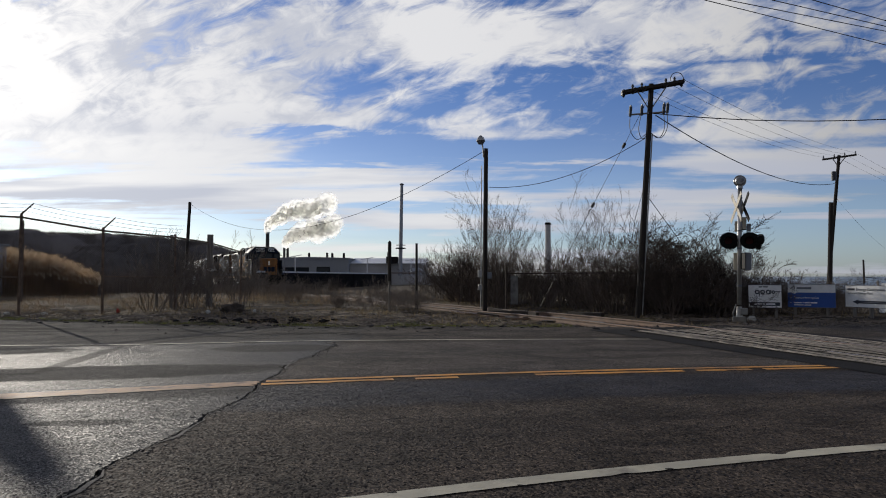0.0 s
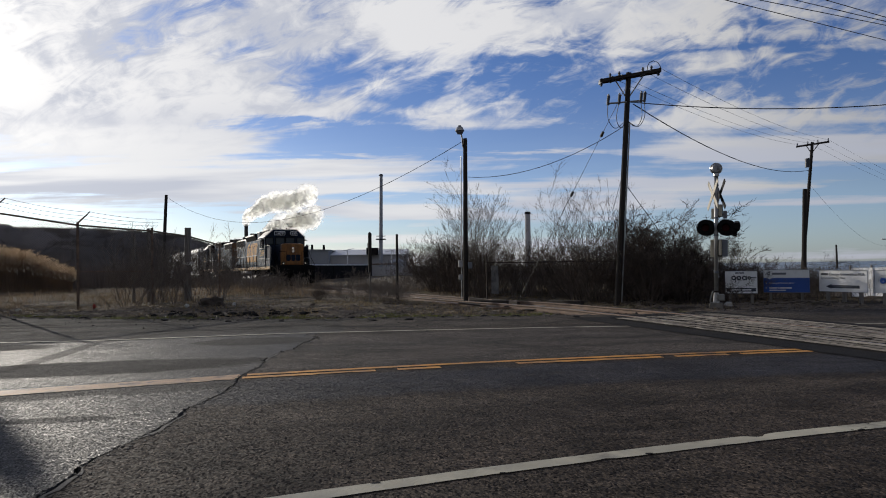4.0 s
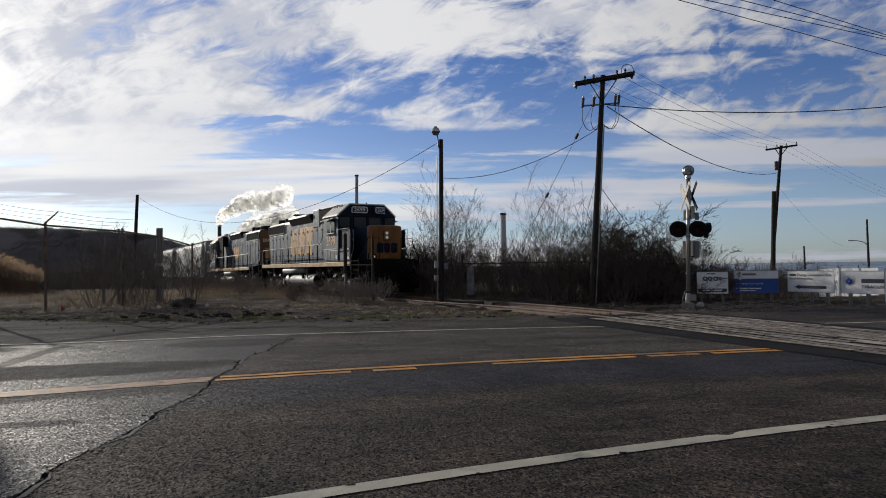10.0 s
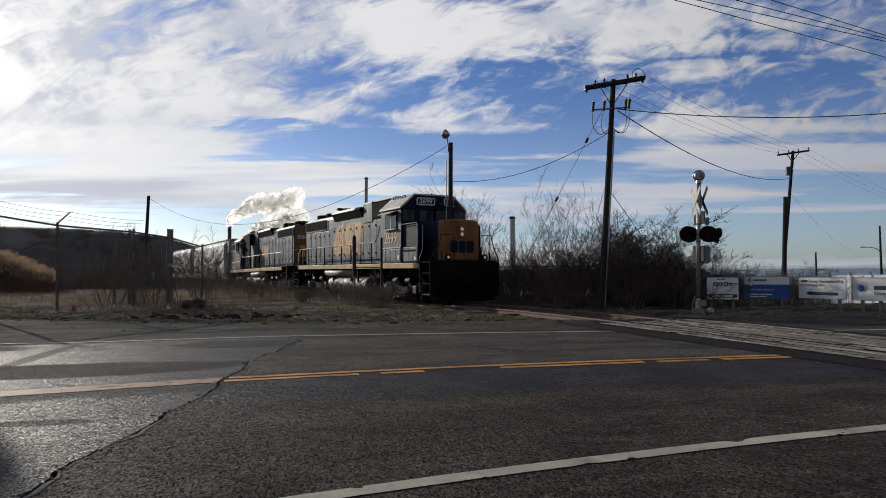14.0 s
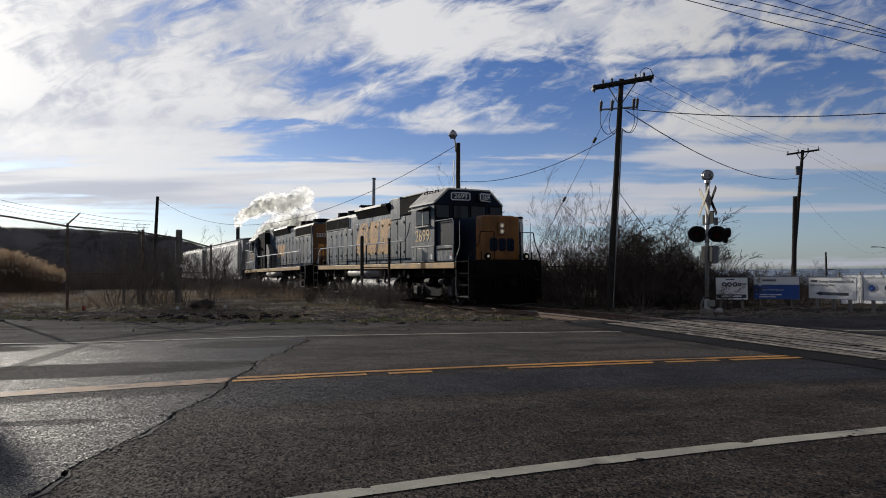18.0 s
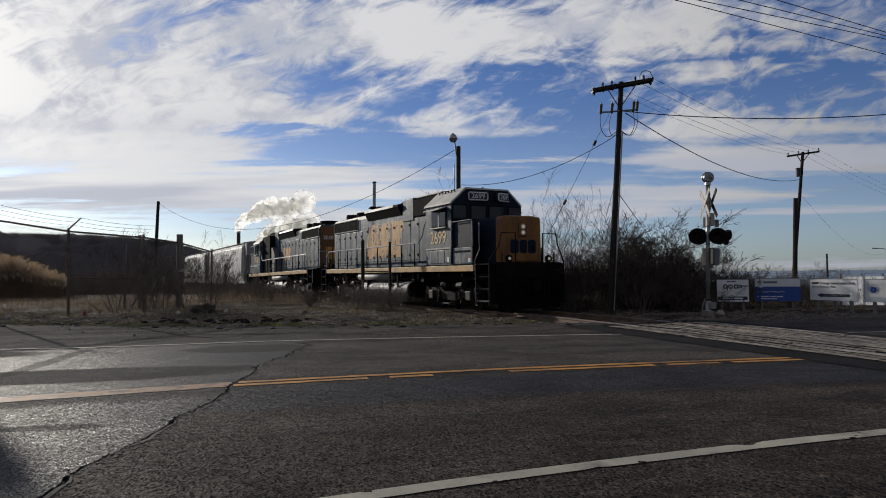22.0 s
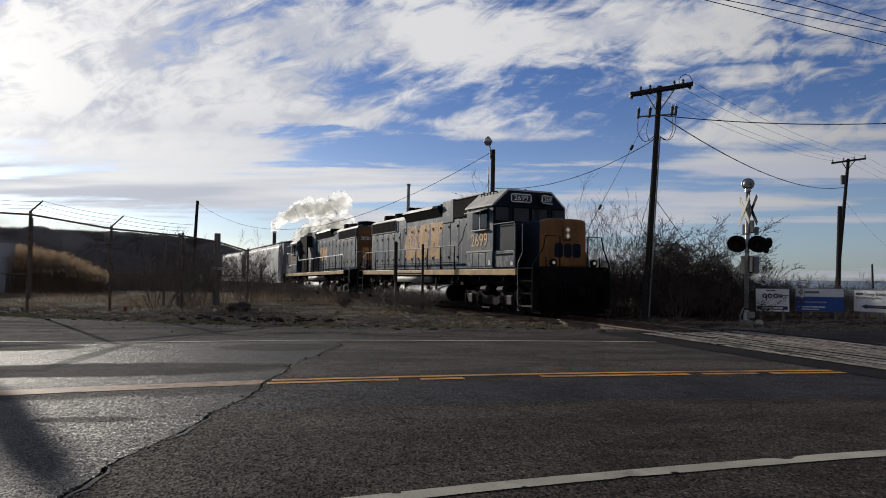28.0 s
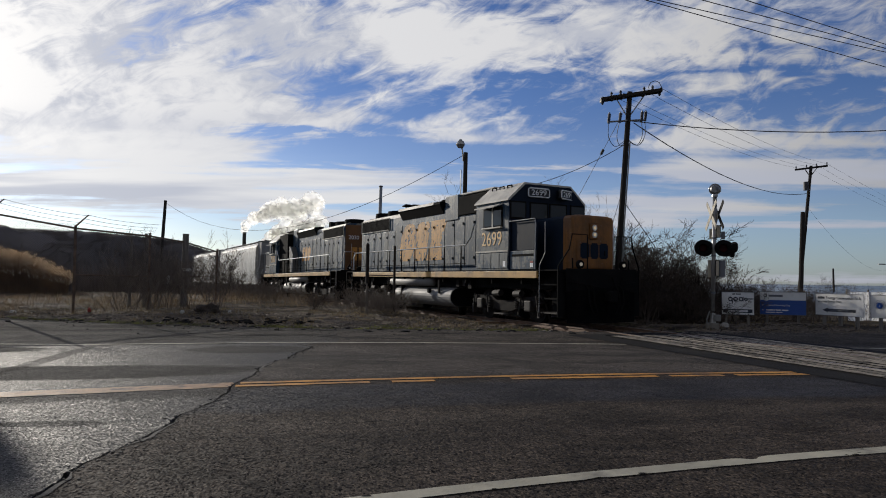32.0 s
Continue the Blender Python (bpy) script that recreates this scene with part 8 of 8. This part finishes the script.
for k in range(3):
    bm = bmesh.new()
    bmesh.ops.create_grid(bm, x_segments=8, y_segments=6, size=0.5)
    for q in bm.verts:
        q.co = Vector((15.9 + 0.81 * (k + q.co.x + 0.5) * 0.985, 24.0 + 0.015 * noise.noise(q.co * 5 + Vector((k, 0, 0))), 0.56 + q.co.y * 1.08))
    part("panel", bm, "white_sheet", lw)
    part("post", bbox(15.88 + 0.81 * k, 15.93 + 0.81 * k, 24.03, 24.08, 0.0, 1.2), "grey_wood", lw)
wh = root("white_shed", pose(-30.4, 42, -0.3), "white shed wall behind the reeds", "shed")
part("wall", bbox(-2.5, 0.5, 0, 3, 0, 3.6, bevel=0.03), "far_white", wh)
part("roof", bbox(-2.7, 0.6, -0.2, 3.2, 3.6, 3.75), "far_grey", wh)

# timbers left lying beside the track
rt = random.Random(8)
tim = brod((-0.85, 0, 0.07), (0.85, 0, 0.07), 0.09, seg=4)
tim_me = bpy.data.meshes.new("old_tie")
tim.to_mesh(tim_me)
tim_me.materials.append(M["tie"])
for x, y, tn in ((2.2, 24.4, -60), (2.9, 23.4, -66), (2.3, 23.4, -45), (4.9, 22.6, -62)):
    ob = tagged(new("old_tie", tim_me), "old split timber tie lying beside the track", "timber", "old ties")
    ob.matrix_basis = pose(x, y, -0.07, rt.uniform(-4, 4), rt.uniform(-3, 3), tn)

# steam over the chimneys, in rigid veils that bulge towards the road
def puff_mesh(seed):
    bm = bmesh.new()
    bmesh.ops.create_icosphere(bm, subdivisions=4, radius=1)
    bmesh.ops.delete(bm, geom=[q for q in bm.verts if q.co.y > 0.12], context="VERTS")
    for q in bm.verts:
        n_ = q.co.copy()
        k = 1 + 0.30 * noise.noise(n_ * 1.4 + Vector((seed, 0, 0))) + 0.20 * noise.noise(n_ * 3.2 + Vector((0, seed, 0))) + 0.10 * noise.noise(n_ * 7.0 + Vector((0, 0, seed)))
        q.co = n_ * k
    me = bpy.data.meshes.new("puff")
    bm.to_mesh(me)
    bm.free()
    me.materials.append(M["steam"])
    for q in me.polygons:
        q.use_smooth = True
    return me


PUFFS = [puff_mesh(k * 3.7) for k in range(6)]
PLUMES = []


def drift(sx, sz, t):
    """Where the plume's middle lies, from the chimney's mouth on."""
    return sx * t ** 1.3, 1.2 + sz * t ** 0.7 * (1 - 0.4 * t)


for (x, d, z, n_, sx, sz) in ((-160.5, 600, 41.5, 44, 52, 36), (-144.5, 604, 27, 40, 44, 30)):
    pr = root("steam_plume", pose(x, d, z), "white steam drifting from a chimney", "steam", "steam plumes")
    for k in range(n_):
        t = k / (n_ - 1)
        ob = new("puff", PUFFS[k % 6])
        ob.parent = pr
        sc = (3.4 + 9.5 * t ** 0.6 * (1 - 0.3 * t)) * rg2.uniform(0.8, 1.15)
        ob.scale = (sc, sc * 0.8, sc * rg2.uniform(0.75, 1.0))
        PLUMES.append((ob, sx, sz, t, rg2.gauss(0, 3.5) * t, 0.4 * k, rg2.gauss(0, 5.0) * t, rg2.uniform(-15, 15)))

# the lake beyond the signs
v = [(math.sin(radians(a)) * d, math.cos(radians(a)) * d, -0.12) for d in (62, 2550) for a in (22, 32, 40, 50, 62)]
tagged(new("water", raw("water", v, [(k, k + 1, k + 6, k + 5) for k in range(4)], "lake")), "pale lake water beyond the signs", "water", kind="structure")


# ---- movement ----
# seconds, and how far along the track the middle of the leading locomotive stands
TRAIN = [
    (0, -33.90), (0.5, -32.27), (1, -30.53), (1.5, -28.84), (2, -26.97), (2.5, -24.82), (3, -22.62), (3.5, -20.40),
    (5.5, -13.14), (6, -11.26), (6.5, -9.41), (7, -7.58), (7.5, -5.83), (8, -4.17), (8.5, -2.58), (9, -1.07),
    (9.5, 0.30), (10, 1.52), (10.5, 2.65), (11, 3.65), (11.5, 4.46), (12, 5.12), (12.5, 5.74), (13, 6.35),
    (13.5, 6.88), (14, 7.35), (14.5, 7.76), (16.5, 9.00), (17, 9.18), (17.5, 9.36), (18, 9.54), (18.5, 9.68),
    (19, 9.78), (19.5, 9.88), (20, 10.00), (20.5, 10.13), (21, 10.30), (21.5, 10.53), (22, 10.76), (22.5, 10.96),
    (23, 11.13), (23.5, 11.24), (24, 11.28), (24.5, 11.28), (25, 11.28), (25.5, 11.28), (27.5, 11.32), (28, 11.35),
    (28.5, 11.41), (29, 11.52), (29.5, 11.68), (30, 11.93), (30.5, 12.29), (31, 12.77), (31.5, 13.36), (32, 14.02),
]


def motions():
    ts, ss = [a for a, _ in TRAIN], [b for _, b in TRAIN]
    cars = [(lead_loco, 0.0, 0.0), (second_loco, -18.4, 180.0)] + [(h, -36.75 - 18.4 * i, 0.0) for i, h in enumerate(hoppers)]
    for thing, back, turn in cars:
        rows = []
        for t, s in TRAIN:
            p = on_track(s + back)
            tilt = math.degrees(math.atan2(fall(s + back + 5) - fall(s + back - 5), 10.0))
            rows.append((t, pose(p.x, p.y, p.z, 0, 0, TRACK_TURN) @ pose(0, 0, 0, 0, -tilt, 0) @ pose(0, 0, 0, 0, 0, turn)))
        walk(thing, rows)
    # wheels roll without slipping
    times = sorted(set(ts) | set(np.round(np.arange(0, 14.4, 0.15), 2)))
    for ax in AXLES:
        back = ax.parent is second_loco
        x = ax.matrix_basis.translation.x
        rows = []
        for t in times:
            s = float(np.interp(t, ts, ss))
            rows.append((float(t), Matrix.Translation((x, 0, 0.508)) @ Matrix.Rotation((-1 if back else 1) * s / 0.508, 4, "Y")))
        walk(ax, rows)
    # the steam rolls on slowly
    for ob, sx, sz, t0, dx, dy, dz, turn in PLUMES:
        rows = []
        for q in range(5):
            px_, pz_ = drift(sx, sz, t0 + (0.03 * q if t0 > 0.08 else 0.0))
            rows.append((8.0 * q, pose(px_ + dx, dy, pz_ + dz * (1 + 0.05 * q), 0, (8 + 12 * t0) * q * (1 if dx > 0 else -1) * 0.5, turn)))
        walk(ob, rows)


motions()
